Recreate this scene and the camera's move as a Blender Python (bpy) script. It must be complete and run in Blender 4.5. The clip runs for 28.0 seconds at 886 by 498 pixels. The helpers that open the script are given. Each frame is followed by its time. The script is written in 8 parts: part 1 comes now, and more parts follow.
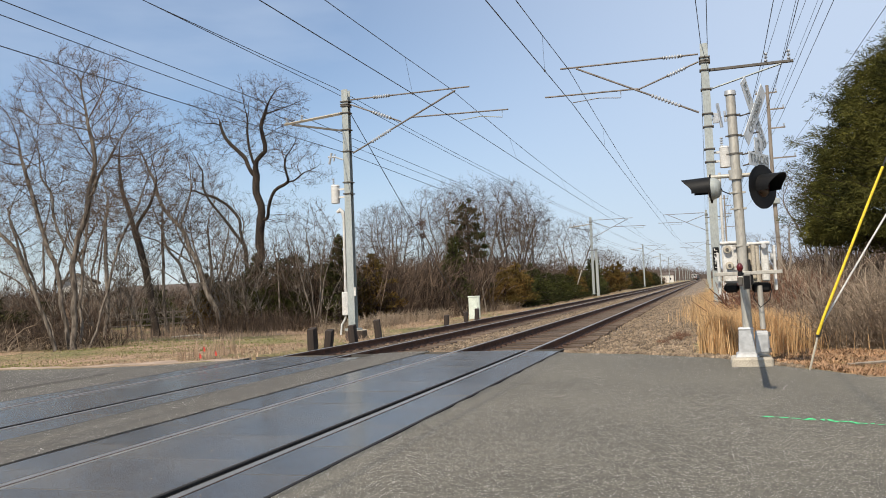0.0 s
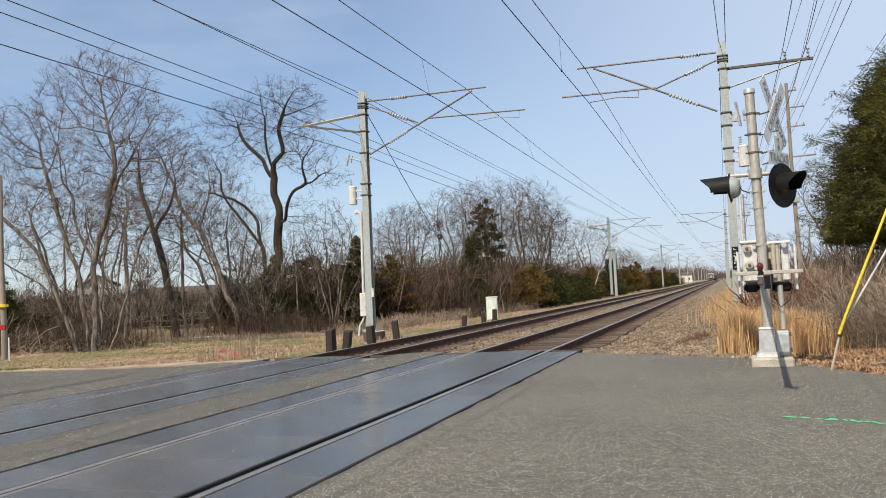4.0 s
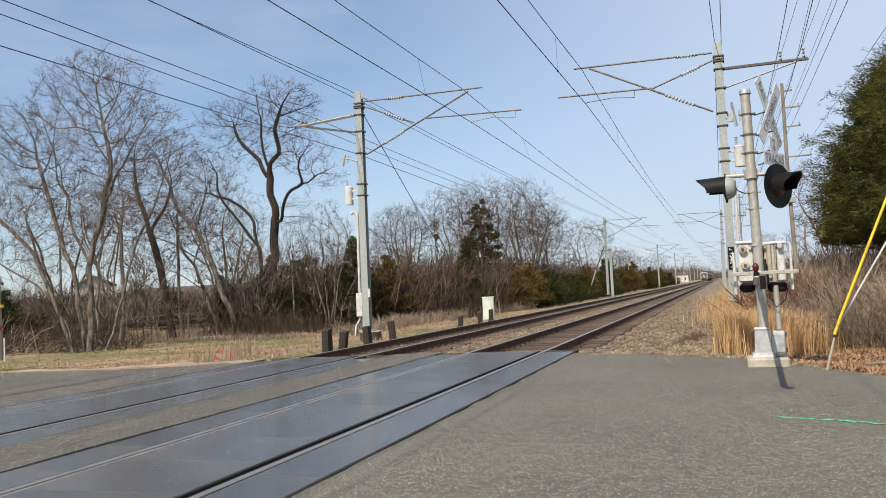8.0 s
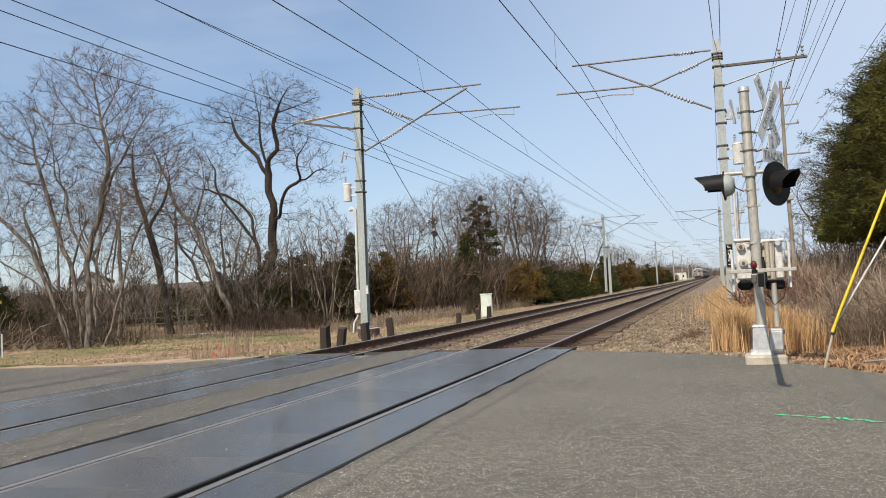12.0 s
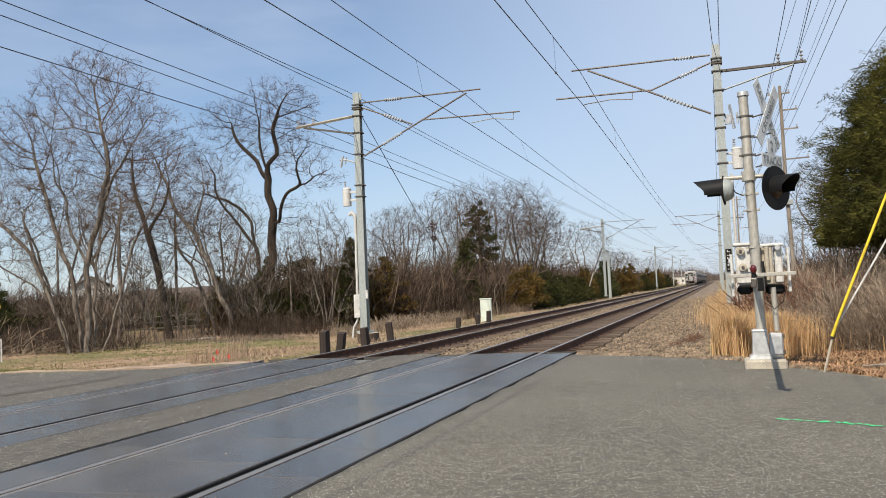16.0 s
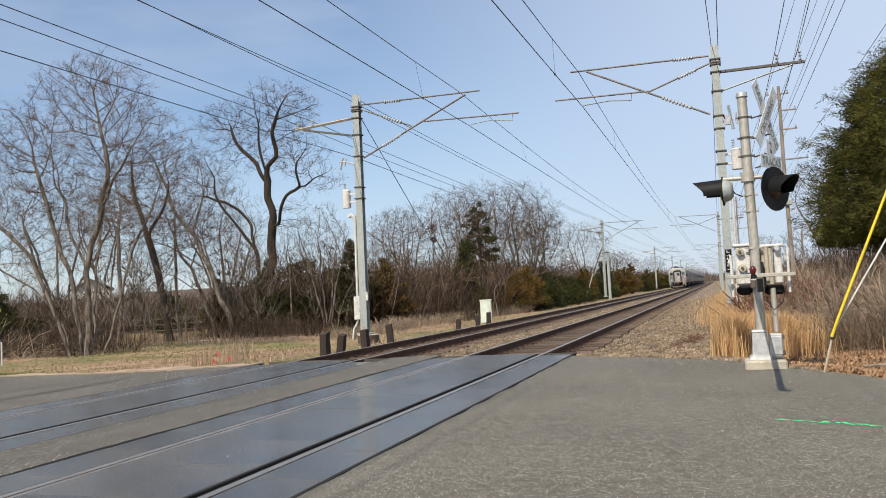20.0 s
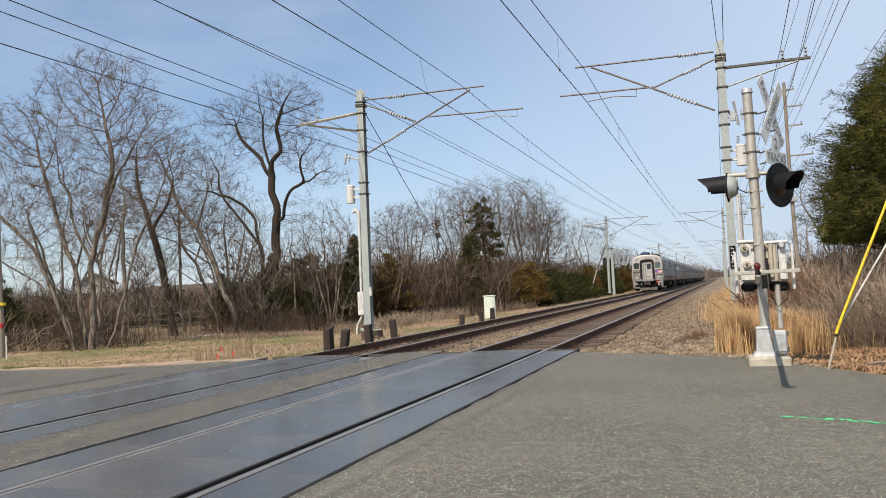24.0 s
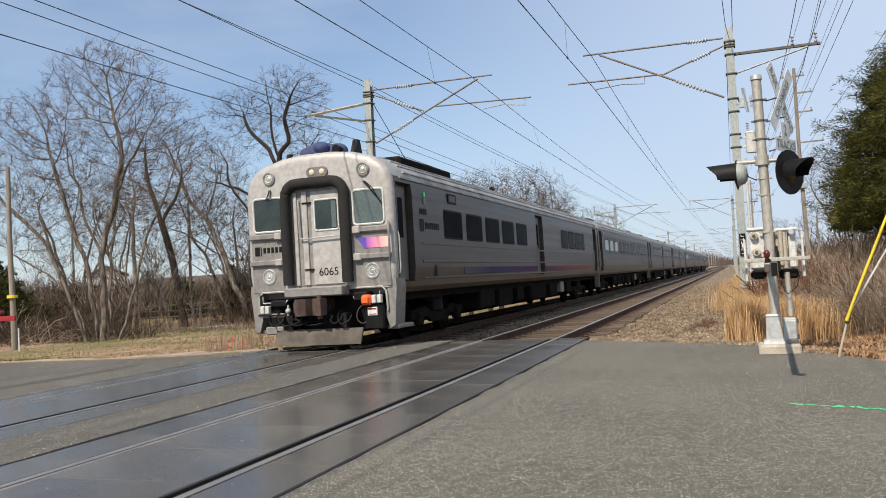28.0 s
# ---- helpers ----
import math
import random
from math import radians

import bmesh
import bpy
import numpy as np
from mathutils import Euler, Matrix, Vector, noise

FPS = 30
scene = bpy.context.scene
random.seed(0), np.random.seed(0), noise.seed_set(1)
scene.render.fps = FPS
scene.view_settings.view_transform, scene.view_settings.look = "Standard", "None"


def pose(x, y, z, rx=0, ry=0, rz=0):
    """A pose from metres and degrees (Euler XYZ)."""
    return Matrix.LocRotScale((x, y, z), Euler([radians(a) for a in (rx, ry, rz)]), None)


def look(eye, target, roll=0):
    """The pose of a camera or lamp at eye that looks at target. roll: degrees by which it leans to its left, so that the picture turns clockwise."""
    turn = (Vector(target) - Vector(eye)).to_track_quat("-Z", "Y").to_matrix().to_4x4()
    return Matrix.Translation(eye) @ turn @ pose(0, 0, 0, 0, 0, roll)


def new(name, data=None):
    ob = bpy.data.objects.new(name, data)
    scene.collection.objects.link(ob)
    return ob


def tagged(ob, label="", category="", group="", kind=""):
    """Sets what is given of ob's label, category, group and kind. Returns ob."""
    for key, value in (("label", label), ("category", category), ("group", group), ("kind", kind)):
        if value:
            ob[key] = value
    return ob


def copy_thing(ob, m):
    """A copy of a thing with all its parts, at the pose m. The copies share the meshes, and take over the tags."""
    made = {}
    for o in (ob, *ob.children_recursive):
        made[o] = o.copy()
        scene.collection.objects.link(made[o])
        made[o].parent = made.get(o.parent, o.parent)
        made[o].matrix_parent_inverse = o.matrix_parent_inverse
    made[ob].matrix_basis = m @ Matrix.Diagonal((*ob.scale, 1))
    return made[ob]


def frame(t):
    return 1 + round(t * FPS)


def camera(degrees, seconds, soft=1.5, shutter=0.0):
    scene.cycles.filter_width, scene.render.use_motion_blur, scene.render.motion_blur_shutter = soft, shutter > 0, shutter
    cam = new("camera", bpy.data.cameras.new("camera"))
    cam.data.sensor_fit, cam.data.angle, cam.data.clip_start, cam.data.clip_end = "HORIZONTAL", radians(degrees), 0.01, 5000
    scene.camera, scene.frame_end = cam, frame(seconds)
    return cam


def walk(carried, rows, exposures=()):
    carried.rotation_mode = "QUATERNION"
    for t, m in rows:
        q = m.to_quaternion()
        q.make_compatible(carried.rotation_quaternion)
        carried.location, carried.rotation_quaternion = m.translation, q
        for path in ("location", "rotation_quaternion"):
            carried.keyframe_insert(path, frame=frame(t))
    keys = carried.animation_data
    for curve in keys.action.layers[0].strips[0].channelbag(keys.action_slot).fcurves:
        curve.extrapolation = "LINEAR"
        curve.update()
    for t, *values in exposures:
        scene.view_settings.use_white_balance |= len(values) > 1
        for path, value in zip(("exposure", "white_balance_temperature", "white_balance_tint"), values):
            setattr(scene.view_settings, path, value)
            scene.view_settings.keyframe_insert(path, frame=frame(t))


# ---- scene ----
# ================= camera =================
cam = camera(55.65, 28.0, soft=0.95)
PATH = [
    (0, 0.006, 0.015, 1.194, 92.815, 2.799, 17.470), (0.5, -0.001, 0.002, 1.200, 92.797, 2.831, 17.483),
    (1, -0.003, -0.002, 1.201, 92.792, 2.852, 17.541), (1.5, 0.000, -0.002, 1.202, 92.792, 2.879, 17.669),
    (2, 0.002, -0.005, 1.203, 92.797, 2.917, 17.866), (2.5, 0.000, -0.006, 1.202, 92.825, 2.941, 18.111),
    (3, -0.002, -0.003, 1.199, 92.876, 2.955, 18.377), (3.5, -0.002, -0.001, 1.192, 92.937, 2.959, 18.632),
    (5.5, -0.003, -0.001, 1.200, 92.843, 3.118, 18.584), (6, 0.002, -0.001, 1.202, 92.831, 3.091, 18.525),
    (6.5, 0.004, 0.001, 1.204, 92.850, 3.105, 18.483), (7, 0.003, -0.004, 1.204, 92.882, 3.116, 18.449),
    (7.5, 0.000, -0.008, 1.202, 92.906, 3.081, 18.417), (8, 0.002, 0.002, 1.199, 92.918, 3.038, 18.407),
    (8.5, 0.005, 0.011, 1.197, 92.906, 3.024, 18.395), (9, 0.006, 0.013, 1.198, 92.873, 3.026, 18.368),
    (9.5, 0.009, 0.019, 1.197, 92.855, 3.011, 18.354), (10, 0.006, 0.010, 1.198, 92.842, 2.993, 18.332),
    (10.5, -0.003, -0.008, 1.201, 92.815, 3.000, 18.294), (11, -0.007, -0.007, 1.201, 92.788, 3.005, 18.277),
    (11.5, -0.004, 0.002, 1.201, 92.747, 2.975, 18.281), (12, 0.001, 0.007, 1.202, 92.694, 2.936, 18.285),
    (12.5, 0.001, 0.008, 1.206, 92.643, 2.910, 18.266), (14.5, 0.001, 0.016, 1.199, 92.923, 2.918, 18.255),
    (15, -0.002, 0.005, 1.203, 92.953, 2.945, 18.243), (15.5, -0.002, 0.004, 1.199, 92.985, 2.936, 18.242),
    (16, -0.001, 0.004, 1.197, 93.013, 2.934, 18.250), (16.5, 0.002, 0.005, 1.201, 93.025, 2.954, 18.272),
    (17, 0.002, 0.007, 1.202, 93.032, 2.960, 18.286), (17.5, 0.002, 0.005, 1.201, 93.033, 2.962, 18.272),
    (18, -0.002, 0.000, 1.203, 93.027, 3.004, 18.244), (18.5, -0.003, 0.001, 1.202, 93.040, 3.073, 18.233),
    (19, -0.001, 0.002, 1.199, 93.075, 3.126, 18.237), (19.5, -0.002, -0.005, 1.201, 93.100, 3.157, 18.238),
    (20, -0.000, -0.015, 1.204, 93.107, 3.156, 18.236), (20.5, 0.005, -0.015, 1.203, 93.100, 3.122, 18.236),
    (21, 0.007, -0.002, 1.203, 93.079, 3.074, 18.249), (21.5, 0.006, 0.015, 1.202, 93.063, 3.015, 18.274),
    (23.5, 0.004, -0.005, 1.204, 92.920, 2.929, 18.477), (24, 0.001, -0.005, 1.202, 92.820, 2.956, 18.499),
    (24.5, 0.002, -0.004, 1.202, 92.690, 2.964, 18.527), (25, 0.004, -0.001, 1.199, 92.557, 2.955, 18.570),
    (25.5, 0.004, 0.000, 1.199, 92.425, 2.972, 18.612), (26, 0.002, -0.004, 1.202, 92.292, 3.023, 18.644),
    (26.5, 0.003, -0.002, 1.199, 92.190, 3.067, 18.684), (27, 0.002, 0.004, 1.197, 92.133, 3.119, 18.760),
    (27.5, 0.002, -0.001, 1.200, 92.118, 3.215, 18.904), (28, 0.007, -0.013, 1.204, 92.145, 3.338, 19.123),
]

walk(cam, [(t, pose(x, y, z, rx, ry, rz)) for t, x, y, z, rx, ry, rz in PATH])

# ================= light =================
SUN_ELEV, SUN_LEFT = 48.0, 13.0       # degrees up; degrees to the left of straight behind the camera, seen along the rails
scene.view_settings.exposure = 0.22
sky_world = bpy.data.worlds.new("sky")
scene.world = sky_world
sky_world.use_nodes = True
wn, wl = sky_world.node_tree.nodes, sky_world.node_tree.links
wn.clear()
w_out = wn.new("ShaderNodeOutputWorld")
w_bg = wn.new("ShaderNodeBackground")
w_sky = wn.new("ShaderNodeTexSky")
w_sky.sky_type = "NISHITA"
w_sky.sun_disc = False
w_sky.sun_elevation = radians(SUN_ELEV)
w_sky.sun_rotation = radians(180 + SUN_LEFT)
w_sky.air_density, w_sky.dust_density, w_sky.ozone_density = 1.0, 0.15, 3.2
w_bg.inputs["Strength"].default_value = 0.112
# thin high cloud: a soft veil of streaks
w_tc = wn.new("ShaderNodeTexCoord")
w_map = wn.new("ShaderNodeMapping")
w_map.inputs["Scale"].default_value = (1.2, 1.6, 5.0)
w_noise = wn.new("ShaderNodeTexNoise")
w_noise.inputs["Scale"].default_value = 1.6
w_noise.inputs["Detail"].default_value = 5.0
w_ramp = wn.new("ShaderNodeValToRGB")
w_ramp.color_ramp.elements[0].position, w_ramp.color_ramp.elements[1].position = 0.40, 0.75
w_ramp.color_ramp.elements[0].color = (0.0, 0.0, 0.0, 1)
w_ramp.color_ramp.elements[1].color = (0.60, 0.60, 0.60, 1)
w_mix = wn.new("ShaderNodeMix")
w_mix.data_type = "RGBA"
w_mix.inputs["B"].default_value = (4.85, 5.65, 6.95, 1)
w_low = wn.new("ShaderNodeMix")
w_low.data_type = "RGBA"
w_low.inputs["B"].default_value = (3.9, 4.7, 5.9, 1)
wl.new(w_tc.outputs["Generated"], w_map.inputs["Vector"])
wl.new(w_map.outputs["Vector"], w_noise.inputs["Vector"])
wl.new(w_noise.outputs["Fac"], w_ramp.inputs["Fac"])
w_sep = wn.new("ShaderNodeSeparateXYZ")
w_haze = wn.new("ShaderNodeMapRange")
w_haze.interpolation_type = "SMOOTHSTEP"
w_haze.inputs["From Min"].default_value, w_haze.inputs["From Max"].default_value = 0.0, 0.30
w_haze.inputs["To Min"].default_value, w_haze.inputs["To Max"].default_value = 0.5, 0.0
wl.new(w_tc.outputs["Generated"], w_sep.inputs["Vector"])
wl.new(w_sep.outputs["Z"], w_haze.inputs["Value"])
w_veil = wn.new("ShaderNodeMapRange")      # the veil thickens to the south-east
w_veil.interpolation_type = "SMOOTHSTEP"
w_veil.inputs["From Min"].default_value, w_veil.inputs["From Max"].default_value = -0.66, 0.25
w_veil.inputs["To Min"].default_value, w_veil.inputs["To Max"].default_value = 0.0, 0.85
w_max2 = wn.new("ShaderNodeMath")
w_max2.operation = "MAXIMUM"
wl.new(w_sep.outputs["X"], w_veil.inputs["Value"])
wl.new(w_ramp.outputs["Color"], w_max2.inputs[0])
wl.new(w_veil.outputs["Result"], w_max2.inputs[1])
wl.new(w_max2.outputs["Value"], w_mix.inputs["Factor"])
wl.new(w_sky.outputs["Color"], w_mix.inputs["A"])
wl.new(w_mix.outputs["Result"], w_low.inputs["A"])
wl.new(w_haze.outputs["Result"], w_low.inputs["Factor"])
wl.new(w_low.outputs["Result"], w_bg.inputs["Color"])
wl.new(w_bg.outputs["Background"], w_out.inputs["Surface"])
sun_lamp = new("sun", bpy.data.lights.new("sun", "SUN"))
sun_lamp.data.energy = 4.95
sun_lamp.data.angle = radians(0.6)
sun_lamp.data.color = (1.0, 0.895, 0.75)
sun_dir = Vector((-math.sin(radians(SUN_LEFT)) * math.cos(radians(SUN_ELEV)), -math.cos(radians(SUN_LEFT)) * math.cos(radians(SUN_ELEV)), math.sin(radians(SUN_ELEV))))
sun_lamp.matrix_basis = look(sun_dir * 100, (0, 0, 0))

# the plan: x across the rails, y along them, z = 0 at the rail heads and the road
NEAR_X, FAR_X, GAUGE = -3.97, -7.68, 0.755
CROSS_END = 15.6


# ================= mesh tools =================
class MB:
    """Collects vertices and faces of one mesh."""

    def __init__(self):
        self.v, self.f = [], []

    def add(self, verts, faces):
        n = len(self.v)
        self.v.extend([tuple(p) for p in verts])
        self.f.extend([tuple(i + n for i in q) for q in faces])
        return self

    def box(self, x0, x1, y0, y1, z0, z1, b=0.0):
        if b <= 0:
            vs = [(x, y, z) for z in (z0, z1) for y in (y0, y1) for x in (x0, x1)]
            return self.add(vs, [(0, 2, 3, 1), (4, 5, 7, 6), (0, 1, 5, 4), (2, 6, 7, 3), (0, 4, 6, 2), (1, 3, 7, 5)])
        c = [((x0 + x1) / 2, abs(x1 - x0) / 2), ((y0 + y1) / 2, abs(y1 - y0) / 2), ((z0 + z1) / 2, abs(z1 - z0) / 2)]
        b = min(b, *(0.45 * 2 * h for _, h in c))
        idx, vs = {}, []
        for sx in (-1, 1):
            for sy in (-1, 1):
                for sz in (-1, 1):
                    for a in range(3):
                        s = (sx, sy, sz)
                        vs.append(tuple(c[k][0] + s[k] * (c[k][1] - (0 if k == a else b)) for k in range(3)))
                        idx[(s, a)] = len(vs) - 1
        fs = []
        for a in range(3):
            o = [k for k in range(3) if k != a]
            for sg in (-1, 1):
                q = []
                for u, w in ((-1, -1), (1, -1), (1, 1), (-1, 1)):
                    s = [0, 0, 0]
                    s[a], s[o[0]], s[o[1]] = sg, u, w
                    q.append(idx[(tuple(s), a)])
                fs.append(q if (sg > 0) == (a != 1) else q[::-1])
            for u in (-1, 1):
                for w in (-1, 1):
                    s0, s1 = [0, 0, 0], [0, 0, 0]
                    s0[a], s1[a] = -1, 1
                    s0[o[0]] = s1[o[0]] = u
                    s0[o[1]] = s1[o[1]] = w
                    s0, s1 = tuple(s0), tuple(s1)
                    q = [idx[(s0, o[0])], idx[(s1, o[0])], idx[(s1, o[1])], idx[(s0, o[1])]]
                    flip = (u * w > 0) == (a != 1)
                    fs.append(q if flip else q[::-1])
        for sx in (-1, 1):
            for sy in (-1, 1):
                for sz in (-1, 1):
                    s = (sx, sy, sz)
                    q = [idx[(s, 0)], idx[(s, 1)], idx[(s, 2)]]
                    fs.append(q if sx * sy * sz > 0 else q[::-1])
        return self.add(vs, fs)

    def tube(self, pts, radii, sides=6, caps=True):
        """A tube through pts, with one radius or one for each point."""
        pts = [Vector(p) for p in pts]
        if not hasattr(radii, "__len__"):
            radii = [radii] * len(pts)
        n0, n = len(self.v), len(pts)
        ref = Vector((0.31, 0.17, 0.93)) if abs((pts[-1] - pts[0]).normalized().z) < 0.8 else Vector((0.93, 0.2, 0.1))
        for i, p in enumerate(pts):
            d = (pts[min(i + 1, n - 1)] - pts[max(i - 1, 0)]).normalized()
            a = d.cross(ref).normalized()
            c = d.cross(a)
            for k in range(sides):
                w = 2 * math.pi * k / sides
                self.v.append(tuple(p + (a * math.cos(w) + c * math.sin(w)) * radii[i]))
        for i in range(n - 1):
            for k in range(sides):
                k2 = (k + 1) % sides
                self.f.append((n0 + i * sides + k, n0 + i * sides + k2, n0 + (i + 1) * sides + k2, n0 + (i + 1) * sides + k))
        if caps:
            self.f.append(tuple(n0 + k for k in range(sides))[::-1])
            self.f.append(tuple(n0 + (n - 1) * sides + k for k in range(sides)))
        return self

    def ribbon(self, pts, radii, n):
        """A thin flat strip, for hair-fine twigs."""
        n0, k = len(self.v), len(pts)
        for p, r in zip(pts, radii):
            self.v.append((p[0] - n[0] * r, p[1] - n[1] * r, p[2] - n[2] * r))
            self.v.append((p[0] + n[0] * r, p[1] + n[1] * r, p[2] + n[2] * r))
        for i in range(k - 1):
            a = n0 + 2 * i
            self.f.append((a, a + 1, a + 3, a + 2))
        return self

    def cyl(self, p0, p1, r0, r1=None, sides=16):
        return self.tube([p0, p1], [r0, r0 if r1 is None else r1], sides)

    def prism(self, poly, a0, a1, axis="y", b=0.0):
        """Extrudes a polygon of pairs along an axis; the pairs are the other two coordinates in order."""
        def at(p, a):
            return {"x": (a, p[0], p[1]), "y": (p[0], a, p[1]), "z": (p[0], p[1], a)}[axis]
        n = len(poly)
        vs = [at(p, a0) for p in poly] + [at(p, a1) for p in poly]
        fs = [(i, (i + 1) % n, n + (i + 1) % n, n + i) for i in range(n)]
        fs += [tuple(range(n))[::-1], tuple(range(n, 2 * n))]
        return self.add(vs, fs)

    def loft(self, rings, cap=True):
        n0, n = len(self.v), len(rings[0])
        for r in rings:
            self.v.extend(tuple(p) for p in r)
        for i in range(len(rings) - 1):
            for k in range(n):
                k2 = (k + 1) % n
                self.f.append((n0 + i * n + k, n0 + i * n + k2, n0 + (i + 1) * n + k2, n0 + (i + 1) * n + k))
        if cap:
            self.f.append(tuple(n0 + k for k in range(n))[::-1])
            self.f.append(tuple(n0 + (len(rings) - 1) * n + k for k in range(n)))
        return self

    def ball(self, c, r, seg=10, rings=6, sq=(1, 1, 1)):
        rr = []
        for i in range(rings + 1):
            th = math.pi * (0.02 + 0.96 * i / rings)
            rr.append([(c[0] + r * sq[0] * math.sin(th) * math.cos(2 * math.pi * k / seg), c[1] + r * sq[1] * math.sin(th) * math.sin(2 * math.pi * k / seg),
                        c[2] - r * sq[2] * math.cos(th)) for k in range(seg)])
        return self.loft(rr)

    def turn(self, m):
        self.v = [tuple(m @ Vector(p)) for p in self.v]
        return self

    def merge(self, other):
        return self.add(other.v, other.f)


def bend(pts, rounds=2):
    """Rounds the corners of a polyline."""
    pts = [Vector(p) for p in pts]
    for _ in range(rounds):
        out = [pts[0]]
        for a, b in zip(pts, pts[1:]):
            out += [a.lerp(b, 0.25), a.lerp(b, 0.75)]
        pts = out + [pts[-1]]
    return pts


def mesh_of(name, mb, material, smooth=False):
    me = bpy.data.meshes.new(name)
    me.from_pydata(mb.v, [], mb.f)
    bm = bmesh.new()
    bm.from_mesh(me)
    bmesh.ops.recalc_face_normals(bm, faces=bm.faces)
    bm.to_mesh(me)
    bm.free()
    if smooth:
        me.shade_smooth()
        me.set_sharp_from_angle(angle=radians(40))
    me.materials.append(material)
    return me


def raw_mesh(name, verts, faces, material, smooth=False):
    """A large mesh straight from arrays."""
    me = bpy.data.meshes.new(name)
    me.from_pydata(verts, [], faces)
    if smooth:
        me.shade_smooth()
    me.materials.append(material)
    return me


def part(name, mb, material, parent=None, label="", smooth=False):
    ob = new(name, mesh_of(name, mb, material, smooth))
    if parent is not None:
        ob.parent = parent
    return tagged(ob, label)


def thing(name, m, label, category, group="", kind=""):
    ob = new(name)
    ob.empty_display_size = 0.2
    ob.matrix_basis = m
    return tagged(ob, label, category, group, kind)


def lettering(name, words, size, material, parent, m, label="", depth=0.002):
    cu = bpy.data.curves.new(name, "FONT")
    cu.body, cu.size, cu.extrude = words, size, depth
    cu.align_x, cu.align_y = "CENTER", "CENTER"
    tmp = bpy.data.objects.new(name, cu)
    scene.collection.objects.link(tmp)
    me = bpy.data.meshes.new_from_object(tmp.evaluated_get(bpy.context.evaluated_depsgraph_get()))
    bpy.data.objects.remove(tmp)
    me.materials.clear()
    me.materials.append(material)
    me.transform(m)
    ob = new(name, me)
    ob.parent = parent
    return tagged(ob, label)


# ================= materials =================
def mat(name, c1, c2=None, scale=4.0, rough=0.7, metal=0.0, bump=0.15, bscale=40.0, vary=0.0, spec=0.5, stretch=(1, 1, 1), island=0.0, rough2=None, trans=0.0):
    """Two colours mixed by large noise, darkened and lightened by fine noise, with bump; vary: by object; island: by piece."""
    c2 = c2 or tuple(c * 0.75 for c in c1)
    m = bpy.data.materials.new(name)
    m.use_nodes = True
    nt = m.node_tree
    n, l = nt.nodes, nt.links
    b = n["Principled BSDF"]
    tc = n.new("ShaderNodeTexCoord")
    mp = n.new("ShaderNodeMapping")
    mp.inputs["Scale"].default_value = stretch
    l.new(tc.outputs["Object"], mp.inputs["Vector"])
    n1 = n.new("ShaderNodeTexNoise")
    n1.inputs["Scale"].default_value, n1.inputs["Detail"].default_value = scale, 6.0
    n2 = n.new("ShaderNodeTexNoise")
    n2.inputs["Scale"].default_value, n2.inputs["Detail"].default_value = bscale, 4.0
    l.new(mp.outputs["Vector"], n1.inputs["Vector"])
    l.new(mp.outputs["Vector"], n2.inputs["Vector"])
    r1 = n.new("ShaderNodeMapRange")
    r1.inputs["From Min"].default_value, r1.inputs["From Max"].default_value = 0.36, 0.64
    l.new(n1.outputs["Fac"], r1.inputs["Value"])
    mx = n.new("ShaderNodeMix")
    mx.data_type = "RGBA"
    mx.inputs["A"].default_value, mx.inputs["B"].default_value = (*c1, 1), (*c2, 1)
    l.new(r1.outputs["Result"], mx.inputs["Factor"])
    hs = n.new("ShaderNodeHueSaturation")
    r2 = n.new("ShaderNodeMapRange")
    r2.inputs["From Min"].default_value, r2.inputs["From Max"].default_value = 0.3, 0.7
    r2.inputs["To Min"].default_value, r2.inputs["To Max"].default_value = 0.82, 1.18
    l.new(n2.outputs["Fac"], r2.inputs["Value"])
    val = r2.outputs["Result"]
    for amount, kind in ((vary, "o"), (island, "i")):
        if amount:
            src = n.new("ShaderNodeObjectInfo" if kind == "o" else "ShaderNodeNewGeometry")
            rr = n.new("ShaderNodeMapRange")
            rr.inputs["To Min"].default_value, rr.inputs["To Max"].default_value = 1 - amount, 1 + amount
            l.new(src.outputs["Random" if kind == "o" else "Random Per Island"], rr.inputs["Value"])
            mu = n.new("ShaderNodeMath")
            mu.operation = "MULTIPLY"
            l.new(val, mu.inputs[0])
            l.new(rr.outputs["Result"], mu.inputs[1])
            val = mu.outputs["Value"]
    l.new(val, hs.inputs["Value"])
    l.new(mx.outputs["Result"], hs.inputs["Color"])
    l.new(hs.outputs["Color"], b.inputs["Base Color"])
    b.inputs["Metallic"].default_value = metal
    b.inputs["Specular IOR Level"].default_value = spec
    r3 = n.new("ShaderNodeMapRange")
    r3.inputs["To Min"].default_value, r3.inputs["To Max"].default_value = rough, rough2 if rough2 is not None else min(1.0, rough + 0.15)
    l.new(n1.outputs["Fac"], r3.inputs["Value"])
    l.new(r3.outputs["Result"], b.inputs["Roughness"])
    if trans:
        b.inputs["Subsurface Weight"].default_value = 0.0
        tr = n.new("ShaderNodeBsdfTranslucent")
        ms = n.new("ShaderNodeMixShader")
        ms.inputs["Fac"].default_value = trans
        l.new(hs.outputs["Color"], tr.inputs["Color"])
        l.new(b.outputs["BSDF"], ms.inputs[1])
        l.new(tr.outputs["BSDF"], ms.inputs[2])
        l.new(ms.outputs["Shader"], n["Material Output"].inputs["Surface"])
    if bump:
        bp = n.new("ShaderNodeBump")
        bp.inputs["Strength"].default_value, bp.inputs["Distance"].default_value = bump, 0.02
        l.new(n2.outputs["Fac"], bp.inputs["Height"])
        l.new(bp.outputs["Normal"], b.inputs["Normal"])
    return m


